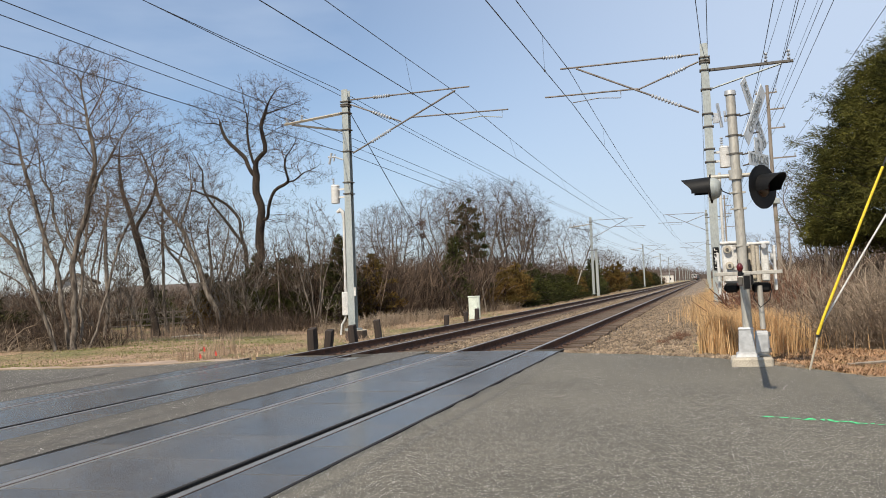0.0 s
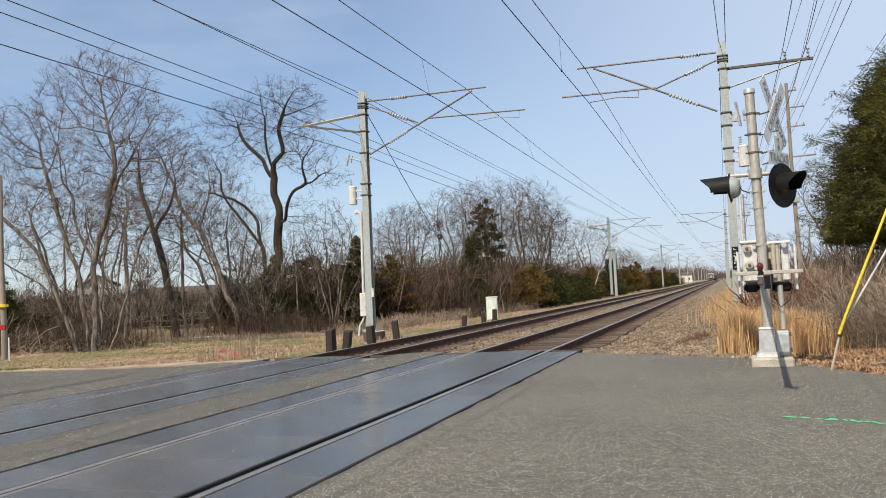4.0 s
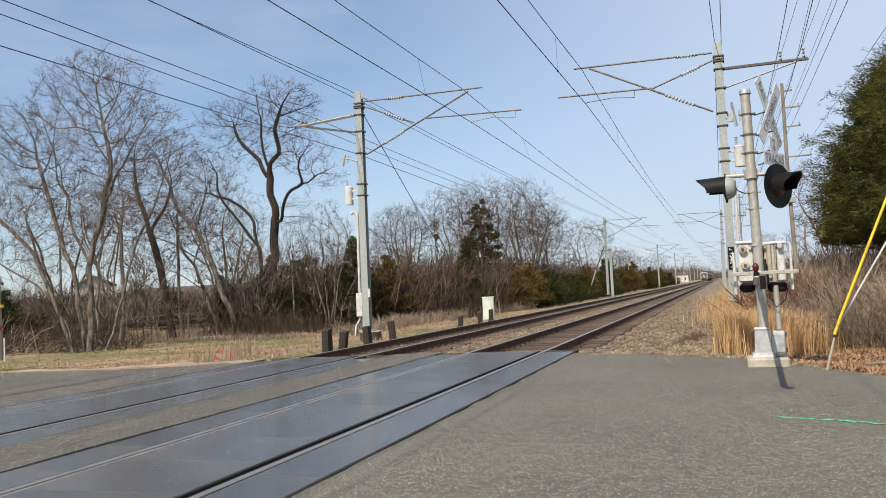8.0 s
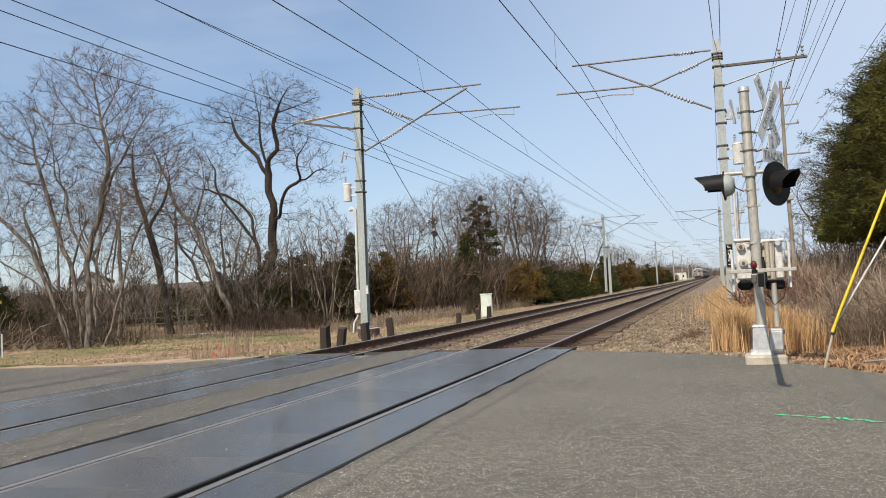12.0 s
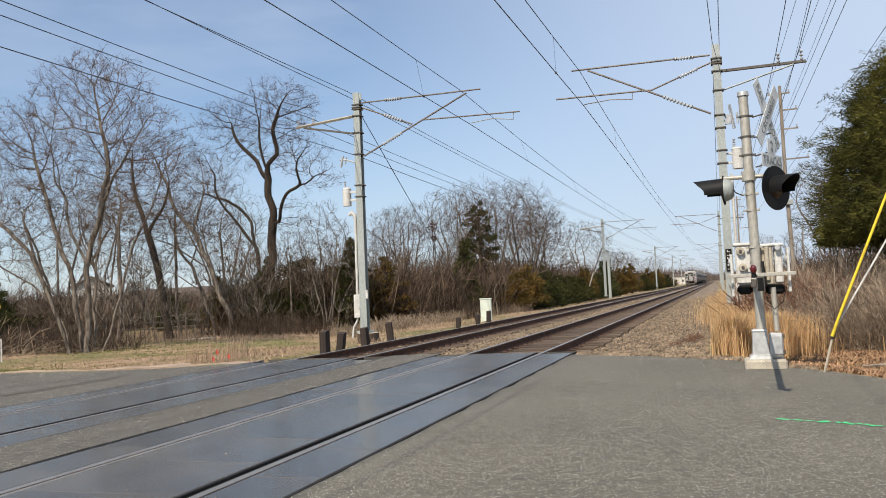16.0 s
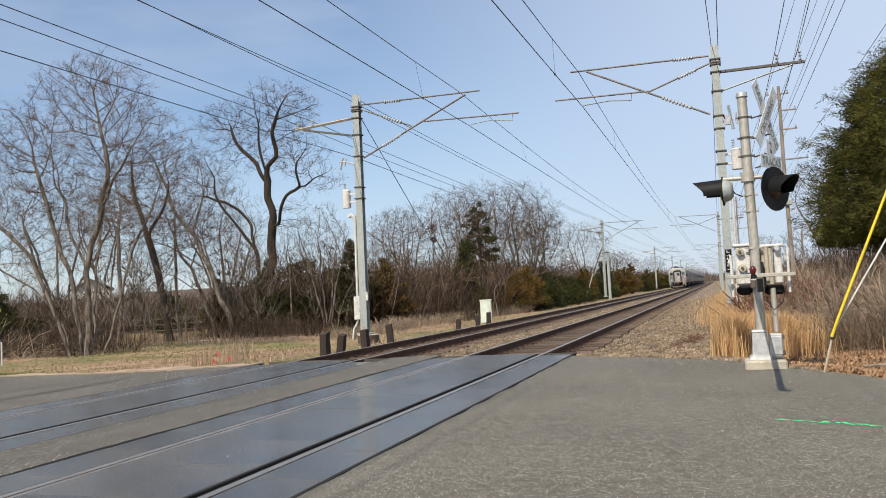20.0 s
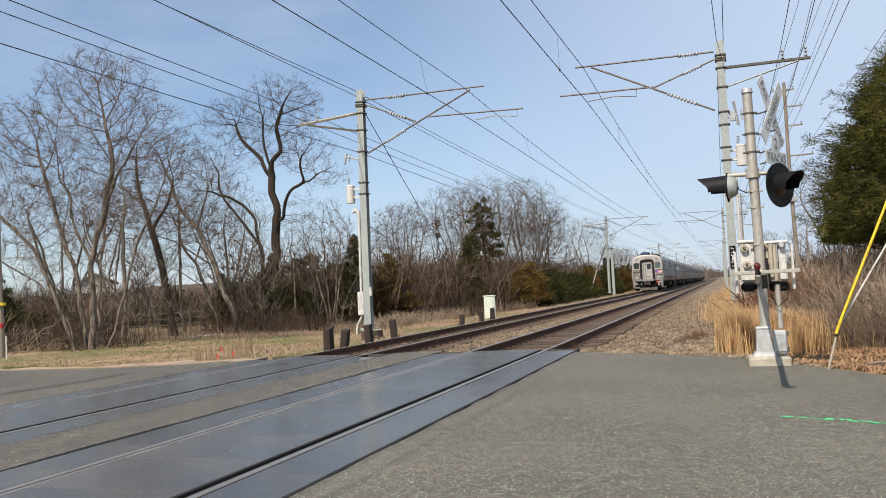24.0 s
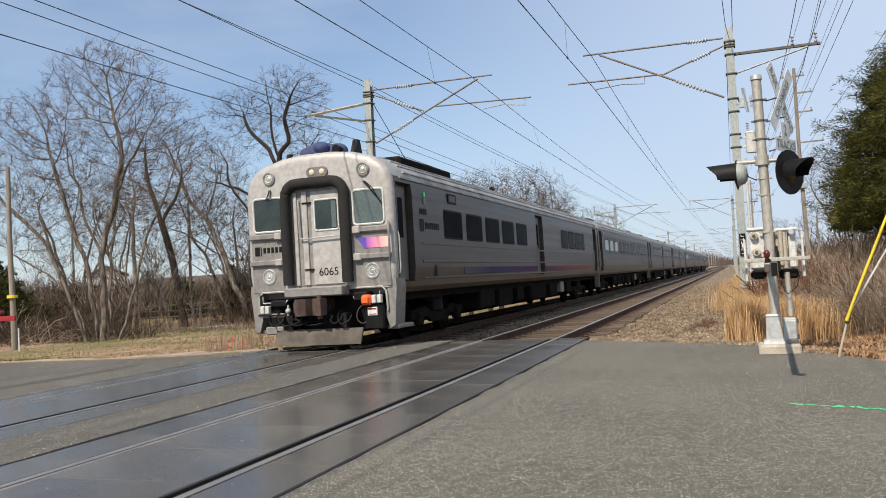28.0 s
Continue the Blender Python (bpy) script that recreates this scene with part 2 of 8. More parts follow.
def glow(name, colour, strength, base=(0.1, 0.1, 0.1)):
    m = mat(name, base, base, rough=0.2, bump=0)
    b = m.node_tree.nodes["Principled BSDF"]
    b.inputs["Emission Color"].default_value = (*colour, 1)
    b.inputs["Emission Strength"].default_value = strength
    return m


def stone_mat(name, palette, cell, rough=0.85, bump=0.5, big=0.35, speck=0.0):
    """Ground of small stones: cells of several colours with relief, and large pale and dark patches."""
    m = bpy.data.materials.new(name)
    m.use_nodes = True
    n, l = m.node_tree.nodes, m.node_tree.links
    b = n["Principled BSDF"]
    tc = n.new("ShaderNodeTexCoord")
    vo = n.new("ShaderNodeTexVoronoi")
    vo.inputs["Scale"].default_value = cell
    l.new(tc.outputs["Object"], vo.inputs["Vector"])
    sep = n.new("ShaderNodeSeparateColor")
    l.new(vo.outputs["Color"], sep.inputs["Color"])
    rp = n.new("ShaderNodeValToRGB")
    rp.color_ramp.interpolation = "CONSTANT" if speck else "LINEAR"
    for i, (pos, c) in enumerate(palette):
        e = rp.color_ramp.elements[i] if i < 2 else rp.color_ramp.elements.new(pos)
        e.position, e.color = pos, (*c, 1)
    l.new(sep.outputs["Red"], rp.inputs["Fac"])
    no = n.new("ShaderNodeTexNoise")
    no.inputs["Scale"].default_value, no.inputs["Detail"].default_value = 0.45, 7.0
    l.new(tc.outputs["Object"], no.inputs["Vector"])
    n3 = n.new("ShaderNodeTexNoise")
    n3.inputs["Scale"].default_value, n3.inputs["Detail"].default_value = 9.0, 5.0
    l.new(tc.outputs["Object"], n3.inputs["Vector"])
    ad = n.new("ShaderNodeMath")
    ad.operation = "ADD"
    l.new(no.outputs["Fac"], ad.inputs[0])
    l.new(n3.outputs["Fac"], ad.inputs[1])
    mr = n.new("ShaderNodeMapRange")
    mr.inputs["From Min"].default_value, mr.inputs["From Max"].default_value = 0.7, 1.3
    mr.inputs["To Min"].default_value, mr.inputs["To Max"].default_value = 1 - big, 1 + big
    l.new(ad.outputs["Value"], mr.inputs["Value"])
    hs = n.new("ShaderNodeHueSaturation")
    l.new(mr.outputs["Result"], hs.inputs["Value"])
    l.new(rp.outputs["Color"], hs.inputs["Color"])
    base = hs.outputs["Color"]
    if speck:
        # sparse pale chips of larger aggregate
        v2 = n.new("ShaderNodeTexVoronoi")
        v2.inputs["Scale"].default_value = speck
        l.new(tc.outputs["Object"], v2.inputs["Vector"])
        s2 = n.new("ShaderNodeSeparateColor")
        l.new(v2.outputs["Color"], s2.inputs["Color"])
        few = n.new("ShaderNodeMath")
        few.operation = "GREATER_THAN"
        few.inputs[1].default_value = 0.90
        l.new(s2.outputs["Green"], few.inputs[0])
        close = n.new("ShaderNodeMath")
        close.operation = "LESS_THAN"
        close.inputs[1].default_value = 0.34
        l.new(v2.outputs["Distance"], close.inputs[0])
        both = n.new("ShaderNodeMath")
        both.operation = "MULTIPLY"
        l.new(few.outputs["Value"], both.inputs[0])
        l.new(close.outputs["Value"], both.inputs[1])
        chip = n.new("ShaderNodeMix")
        chip.data_type = "RGBA"
        chip.inputs["B"].default_value = (0.80, 0.78, 0.73, 1)
        l.new(both.outputs["Value"], chip.inputs["Factor"])
        l.new(base, chip.inputs["A"])
        base = chip.outputs["Result"]
    l.new(base, b.inputs["Base Color"])
    b.inputs["Roughness"].default_value = rough
    bp = n.new("ShaderNodeBump")
    bp.inputs["Strength"].default_value, bp.inputs["Distance"].default_value = bump, 0.6 / cell
    l.new(vo.outputs["Distance"], bp.inputs["Height"])
    l.new(bp.outputs["Normal"], b.inputs["Normal"])
    return m


M_ASPHALT = stone_mat("asphalt", [(0.0, (0.082, 0.074, 0.057)), (0.45, (0.112, 0.102, 0.079)), (0.8, (0.148, 0.135, 0.105)), (0.965, (0.34, 0.32, 0.275))], 125.0, 0.9, 0.45, 0.26, speck=105.0)
M_ASPHALT_OLD = stone_mat("asphalt_old", [(0.0, (0.062, 0.056, 0.046)), (0.4, (0.088, 0.079, 0.065)), (0.75, (0.122, 0.110, 0.090)), (0.968, (0.26, 0.24, 0.20))], 85.0, 0.95, 0.6, 0.3, speck=80.0)
M_BALLAST = stone_mat("ballast_bed", [(0.0, (0.07, 0.048, 0.031)), (0.4, (0.14, 0.10, 0.065)), (0.7, (0.22, 0.162, 0.108)), (1.0, (0.37, 0.295, 0.21))], 26.0, 0.95, 0.9, 0.3)
M_STONE = mat("ballast_stone", (0.24, 0.18, 0.12), (0.132, 0.098, 0.066), 3.0, 0.9, bump=0.3, bscale=30, island=0.55)
M_PANEL = mat("crossing_panel", (0.060, 0.058, 0.056), (0.116, 0.104, 0.086), 0.8, 0.14, bump=0.012, bscale=90, vary=0.14, spec=0.42, rough2=0.33)
M_EDGING = mat("worn_edging", (0.20, 0.195, 0.185), (0.13, 0.125, 0.118), 2.5, 0.45, bump=0.05, bscale=60)
M_SLOT = mat("slot_dirt", (0.02, 0.018, 0.015), (0.035, 0.03, 0.025), 8, 0.95, bump=0.4)
M_RUST = mat("rusty_steel", (0.105, 0.050, 0.028), (0.06, 0.032, 0.021), 6, 0.85, bump=0.3, bscale=50)
M_RUN = mat("polished_rail", (0.275, 0.266, 0.256), (0.225, 0.215, 0.205), 3, 0.42, metal=0.45, bump=0.02, bscale=90, rough2=0.4)
M_TIE = mat("old_timber", (0.125, 0.088, 0.061), (0.058, 0.041, 0.03), 3.0, 0.9, bump=0.6, bscale=26, vary=0.3, stretch=(0.4, 2.5, 2.5))
M_POST = mat("dark_timber", (0.042, 0.029, 0.021), (0.022, 0.016, 0.013), 3, 0.9, bump=0.7, bscale=22, stretch=(3, 3, 0.5), vary=0.15)
M_GALV = mat("galvanised_steel", (0.325, 0.352, 0.34), (0.28, 0.305, 0.295), 1.2, 0.55, metal=0.2, bump=0.03, bscale=30, vary=0.05, stretch=(1, 1, 0.4))
M_BAND = mat("weathered_steel", (0.13, 0.12, 0.105), (0.09, 0.08, 0.07), 6, 0.6, metal=0.5, bump=0.1)
M_TUBE = mat("aged_bronze_tube", (0.20, 0.175, 0.155), (0.13, 0.113, 0.10), 4, 0.6, metal=0.4, bump=0.08)
M_INSUL = mat("grey_insulator", (0.42, 0.44, 0.46), (0.32, 0.34, 0.36), 8, 0.35, bump=0.03)
M_WIRE = mat("dark_wire", (0.055, 0.055, 0.06), (0.04, 0.04, 0.042), 2, 0.6, metal=0.3, bump=0)
M_WHITE = mat("white_paint", (0.60, 0.595, 0.57), (0.48, 0.47, 0.44), 4, 0.5, bump=0.04, bscale=30)
M_ALU = mat("cast_aluminium", (0.44, 0.445, 0.44), (0.37, 0.375, 0.37), 3, 0.45, metal=0.35, bump=0.03, bscale=14)
M_MAST = mat("dull_aluminium_pole", (0.42, 0.40, 0.35), (0.37, 0.35, 0.305), 1.6, 0.5, metal=0.35, bump=0.06, stretch=(1, 1, 0.3))
M_BLACK = mat("black_paint", (0.006, 0.006, 0.0065), (0.009, 0.009, 0.009), 5, 0.5, bump=0.04, spec=0.18)
M_RUBBER = mat("black_rubber", (0.018, 0.017, 0.017), (0.024, 0.023, 0.022), 4, 0.8, bump=0.1, spec=0.25)
M_CONC = mat("concrete", (0.44, 0.395, 0.315), (0.33, 0.295, 0.235), 5, 0.9, bump=0.3, bscale=50)
M_RUSTCONC = mat("rusty_foundation", (0.085, 0.058, 0.043), (0.05, 0.036, 0.028), 5, 0.9, bump=0.3)
M_SIGN = mat("sign_sheet", (0.58, 0.60, 0.60), (0.50, 0.52, 0.52), 3, 0.5, bump=0.03)
M_SIGNTXT = mat("sign_letters", (0.22, 0.24, 0.24), (0.17, 0.185, 0.185), 5, 0.6, bump=0)
M_RED = glow("red_lens", (1.0, 0.02, 0.02), 0.012, (0.075, 0.005, 0.007))
M_DARKLENS = mat("unlit_lens", (0.012, 0.002, 0.002), (0.008, 0.001, 0.001), 5, 0.2, bump=0)
M_REDPAINT = mat("dark_red_paint", (0.32, 0.02, 0.02), (0.24, 0.015, 0.02), 5, 0.4, bump=0.03)
M_YELLOW = mat("yellow_plastic", (0.78, 0.58, 0.03), (0.70, 0.50, 0.03), 4, 0.4, bump=0.03)
M_WOODPOLE = mat("weathered_pole_wood", (0.27, 0.23, 0.185), (0.19, 0.16, 0.13), 2.5, 0.9, bump=0.4, bscale=18, stretch=(3, 3, 0.25))
M_BARK = mat("grey_bark", (0.225, 0.19, 0.155), (0.062, 0.05, 0.04), 5.0, 0.95, bump=0.8, bscale=16, vary=0.15, stretch=(2, 2, 0.5), spec=0.15)
M_BARK_DARK = mat("dark_bark", (0.058, 0.044, 0.033), (0.030, 0.024, 0.020), 3.5, 0.95, bump=0.8, bscale=16, vary=0.15, stretch=(2, 2, 0.5), spec=0.15)
M_TWIG = mat("twigs", (0.135, 0.096, 0.066), (0.066, 0.047, 0.034), 1.2, 0.95, bump=0, vary=0.2, spec=0.15)
M_BRUSH = mat("brown_brush", (0.115, 0.082, 0.059), (0.048, 0.034, 0.025), 0.8, 0.95, bump=0, vary=0.25, island=0.65, spec=0.15)
M_BRUSH_R = mat("pale_weeds", (0.33, 0.26, 0.19), (0.18, 0.135, 0.098), 0.9, 0.95, bump=0, vary=0.15, island=0.5, spec=0.15)
M_STRAW = mat("dry_grass", (0.74, 0.50, 0.265), (0.52, 0.345, 0.18), 1.1, 0.85, bump=0, island=0.35, trans=0.4, spec=0.15)
M_STRAW_PALE = mat("pale_straw", (0.46, 0.335, 0.235), (0.30, 0.205, 0.14), 0.9, 0.9, bump=0, island=0.35, trans=0.25, spec=0.15)
M_GRASS = mat("short_grass", (0.15, 0.18, 0.05), (0.24, 0.21, 0.09), 0.5, 0.9, bump=0, island=0.4, trans=0.3, spec=0.15)
M_CEDAR = mat("cedar_needles", (0.078, 0.080, 0.025), (0.038, 0.042, 0.015), 1.2, 0.85, bump=0, vary=0.2, island=0.45, trans=0.25, spec=0.15)
M_CEDAR_GOLD = mat("bronzed_cedar", (0.17, 0.10, 0.028), (0.078, 0.062, 0.019), 0.9, 0.85, bump=0, vary=0.15, island=0.4, trans=0.25, spec=0.15)
M_SPRUCE = mat("spruce_needles", (0.102, 0.096, 0.022), (0.038, 0.040, 0.010), 0.9, 0.85, bump=0, island=0.45, trans=0.1, spec=0.15)
M_SHRUB = mat("green_shrub", (0.06, 0.063, 0.018), (0.022, 0.026, 0.009), 1.0, 0.8, bump=0, vary=0.2, island=0.4, trans=0.25, spec=0.15)
M_OLDRAIL = mat("old_fence_rail", (0.13, 0.11, 0.092), (0.075, 0.063, 0.053), 3, 0.9, bump=0.4, stretch=(2, 2, 0.5))
M_SAND = mat("sandy_soil", (0.42, 0.315, 0.235), (0.27, 0.20, 0.145), 2.2, 0.95, bump=0.6, bscale=40, vary=0.3)
M_DOORGREY = mat("dark_door_steel", (0.19, 0.172, 0.152), (0.155, 0.14, 0.124), 2, 0.45, metal=0.3, bump=0.01)
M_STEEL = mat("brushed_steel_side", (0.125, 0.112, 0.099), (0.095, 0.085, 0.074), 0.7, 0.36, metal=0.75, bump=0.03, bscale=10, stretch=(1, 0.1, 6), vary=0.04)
M_STEEL_BAND = mat("dark_window_band", (0.075, 0.072, 0.07), (0.055, 0.053, 0.052), 0.8, 0.4, metal=0.4, bump=0.02, bscale=12)
M_ROOF = mat("grimy_roof_steel", (0.42, 0.41, 0.39), (0.27, 0.26, 0.245), 1.2, 0.5, metal=0.5, bump=0.05, bscale=12)
M_CABFRONT = mat("silver_cab_paint", (0.40, 0.38, 0.356), (0.365, 0.346, 0.322), 0.8, 0.4, metal=0.15, bump=0.004, bscale=9)
M_CABLOW = mat("grey_cab_steel", (0.255, 0.24, 0.222), (0.215, 0.205, 0.19), 1.5, 0.45, metal=0.3, bump=0.006, bscale=9)
M_GLASS = mat("tinted_glass", (0.010, 0.011, 0.012), (0.014, 0.015, 0.016), 2, 0.12, bump=0, spec=0.03, rough2=0.2)
M_GLASS.node_tree.nodes["Principled BSDF"].inputs["IOR"].default_value = 1.12
M_GLASS_PALE = mat("reflecting_cab_glass", (0.10, 0.125, 0.12), (0.075, 0.095, 0.09), 2, 0.08, bump=0, spec=0.6, rough2=0.12)
M_GLASS_DIM = mat("greenish_cab_glass", (0.022, 0.032, 0.031), (0.034, 0.046, 0.044), 3, 0.1, bump=0, spec=0.35, rough2=0.15)
M_BOWL = mat("chrome_lamp_bowl", (0.62, 0.61, 0.57), (0.45, 0.44, 0.41), 30, 0.22, metal=0.7, bump=0.35, bscale=45)
M_UNDER = mat("underframe_grime", (0.012, 0.011, 0.010), (0.020, 0.017, 0.015), 3, 0.95, bump=0.4, vary=0.1, spec=0.03)
M_TRUCK = mat("truck_grime", (0.018, 0.015, 0.012), (0.011, 0.010, 0.008), 3, 0.95, bump=0.4, spec=0.05)
M_COUPLER = mat("rusty_coupler", (0.085, 0.052, 0.04), (0.05, 0.032, 0.026), 6, 0.8, bump=0.3)
M_PLOW = mat("dusty_plow", (0.11, 0.094, 0.074), (0.06, 0.051, 0.04), 3, 0.8, bump=0.2)
M_ORANGE = mat("orange_cap", (0.85, 0.13, 0.02), (0.75, 0.10, 0.02), 5, 0.5, bump=0.05)
M_LAMPLIT = glow("lit_headlamp", (1.0, 0.8, 0.5), 0.12, (0.5, 0.45, 0.36))
M_LENS = mat("clear_lens", (0.80, 0.79, 0.74), (0.55, 0.54, 0.48), 20, 0.12, metal=0.6, bump=0.1, bscale=60)
M_GREENLAMP = glow("green_marker", (0.05, 1.0, 0.35), 0.25, (0.02, 0.2, 0.08))
M_BLUECOVER = mat("blue_horn_cover", (0.05, 0.065, 0.16), (0.035, 0.045, 0.11), 6, 0.7, bump=0.2)
M_PAINT_GREEN = mat("green_spray_paint", (0.03, 0.75, 0.24), (0.05, 0.60, 0.20), 6, 0.7, bump=0.1)
M_FLAG = mat("red_flag", (0.80, 0.13, 0.09), (0.72, 0.11, 0.08), 5, 0.6, bump=0, trans=0.3)
M_CABINET = mat("pale_green_cabinet", (0.62, 0.67, 0.58), (0.52, 0.57, 0.49), 3, 0.6, bump=0.05, vary=0.03)
M_HOUSE = mat("white_siding", (0.60, 0.575, 0.52), (0.50, 0.48, 0.43), 2, 0.7, bump=0.1)
M_SHINGLE = mat("brown_roof", (0.115, 0.088, 0.07), (0.085, 0.066, 0.054), 2, 0.9, bump=0.3)
M_FARWOOD = mat("far_woods", (0.135, 0.105, 0.09), (0.10, 0.08, 0.07), 0.05, 0.95, bump=0, island=0.3, spec=0.15)


# ================= ground, road, track =================
def smooth01(a, b, t):
    t = np.clip((t - a) / (b - a), 0, 1)
    return t * t * (3 - 2 * t)


def road_edge_left(x):
    """Far edge of the asphalt west of the rails."""
    return np.interp(-x, [8.9, 9.3, 10.5, 12.2, 14.5, 20, 60, 400], [15.7, 14.85, 14.15, 13.8, 13.85, 14.0, 14.5, 16])


def road_edge_right(x):
    return np.interp(x, [-2.65, -2.4, -1.2, 0.1, 0.77, 1.24, 1.66, 3.0, 6.0, 14.0, 60.0, 400], [15.4, 14.75, 14.2, 13.15, 12.0, 11.2, 10.5, 9.2, 7.9, 7.0, 6.5, 6.0])


def ground_z(x, y):
    """Height of the ground: a flat bed along the rails, a little lower on the left, rising to a bank on the right."""
    x, y = np.asarray(x, float), np.asarray(y, float)
    z = -0.14 + 0 * x
    z = z - 0.16 * smooth01(-10, -22, x)
    z = z - 0.24 * smooth01(-9.9, -11.6, x) * smooth01(-21, -15, x) * smooth01(19, 27, y)
    z = z + 0.55 * smooth01(2.0, 9.0, x) * smooth01(8, 16, y)
    z = z - 0.17 * np.exp(-((x + 11.9) ** 2 + (y - 26.6) ** 2) / 5.0)
    z = z - 0.04 * smooth01(-10.2, -9.4, x) * smooth01(-0.2, -1.2, x) * smooth01(15.5, 16.5, y)
    edge = np.where(x < -5.8, road_edge_left(np.minimum(x, -8.9)), road_edge_right(np.maximum(x, -2.65)))
    side = smooth01(-9.0, -9.6, x) + smooth01(-2.3, -1.6, x)
    z = z + (-0.008 - z) * np.clip(side, 0, 1) * smooth01(edge + 2.6, edge + 0.4, y)
    near = np.exp(-((x + 6) ** 2 + (y - 20) ** 2) / 60 ** 2)
    bumps = 0.025 * np.sin(1.7 * x + 0.6 * y) * np.sin(1.1 * y - 0.4 * x) + 0.02 * np.sin(3.9 * x - 1.3 * y)
    off = smooth01(-9.6, -11.5, x) + smooth01(-0.6, 1.0, x)
    return z + bumps * near * np.clip(off, 0, 1) * smooth01(edge + 0.4, edge + 2.6, y)


def gz(x, y):
    return float(ground_z(x, y))


def axis_steps(lo, hi, fine_lo, fine_hi, step, growth=1.35):
    mid = list(np.arange(fine_lo, fine_hi + 1e-6, step))
    a, s = fine_lo, step
    while a > lo:
        s *= growth
        a -= s
        mid.insert(0, max(a, lo))
    a, s = fine_hi, step
    while a < hi:
        s *= growth
        a += s
        mid.append(min(a, hi))
    return np.array(mid)


def ground_material():
    """Soil, short green turf and straw by patches; stones along the rails."""
    m = bpy.data.materials.new("ground_cover")
    m.use_nodes = True
    n, l = m.node_tree.nodes, m.node_tree.links
    b = n["Principled BSDF"]
    tc = n.new("ShaderNodeTexCoord")
    def noise_of(scale, detail=6.0):
        q = n.new("ShaderNodeTexNoise")
        q.inputs["Scale"].default_value, q.inputs["Detail"].default_value = scale, detail
        l.new(tc.outputs["Object"], q.inputs["Vector"])
        return q.outputs["Fac"]
    def ramp(src, stops):
        r = n.new("ShaderNodeValToRGB")
        for i, (pos, c) in enumerate(stops):
            e = r.color_ramp.elements[i] if i < 2 else r.color_ramp.elements.new(pos)
            e.position, e.color = pos, (*c, 1)
        l.new(src, r.inputs["Fac"])
        return r.outputs["Color"]
    turf = ramp(noise_of(0.22), [(0.38, (0.35, 0.25, 0.165)), (0.48, (0.27, 0.205, 0.115)), (0.56, (0.175, 0.175, 0.062)), (0.66, (0.37, 0.275, 0.19))])
    leaf = ramp(noise_of(9.0, 8.0), [(0.34, (0.35, 0.30, 0.25)), (0.5, (0.85, 0.8, 0.75)), (0.68, (1.3, 1.2, 1.1))])
    mul = n.new("ShaderNodeMix")
    mul.data_type, mul.blend_type = "RGBA", "MULTIPLY"
    mul.inputs["Factor"].default_value = 1.0
    l.new(turf, mul.inputs["A"])
    l.new(leaf, mul.inputs["B"])
    l.new(mul.outputs["Result"], b.inputs["Base Color"])
    b.inputs["Roughness"].default_value = 0.95
    bp = n.new("ShaderNodeBump")
    bp.inputs["Strength"].default_value, bp.inputs["Distance"].default_value = 0.9, 0.06
    l.new(noise_of(16.0, 8.0), bp.inputs["Height"])
    l.new(bp.outputs["Normal"], b.inputs["Normal"])
    return m


def sheet(name, xs, ys, zf, material, label, category="ground"):
    X, Y = np.meshgrid(xs, ys)
    Z = zf(X, Y)
    v = np.stack([X, Y, Z], -1).reshape(-1, 3)
    nx, ny = len(xs), len(ys)
    i = np.arange((ny - 1) * (nx - 1))
    a = (i // (nx - 1)) * nx + i % (nx - 1)
    f = np.stack([a, a + 1, a + nx + 1, a + nx], -1)
    ob = new(name, raw_mesh(name, v.tolist(), f.tolist(), material, True))
    return tagged(ob, label, category, kind="structure")


ROAD_Y0 = -10.0


def ground_under(X, Y):
    Z = ground_z(X, Y)
    road = ((X < -8.9) & (Y < road_edge_left(X) - 0.85)) | ((X > -2.65) & (Y < road_edge_right(X) - 0.85)) | ((X >= -8.9) & (X <= -2.65) & (Y < CROSS_END - 0.1))
    bed = (X > -9.9) & (X < -0.45) & (Y > 15.9)
    return np.where(bed, np.minimum(Z, -0.42), np.where(road & (Y > ROAD_Y0 - 0.2), np.minimum(Z, -0.20), Z))


sheet("ground", axis_steps(-3500, 3500, -40, 14, 0.4), axis_steps(-1500, 4500, -12, 60, 0.4), ground_under, ground_material(),
      "flat ground of straw, turf and leaf litter", "ground")


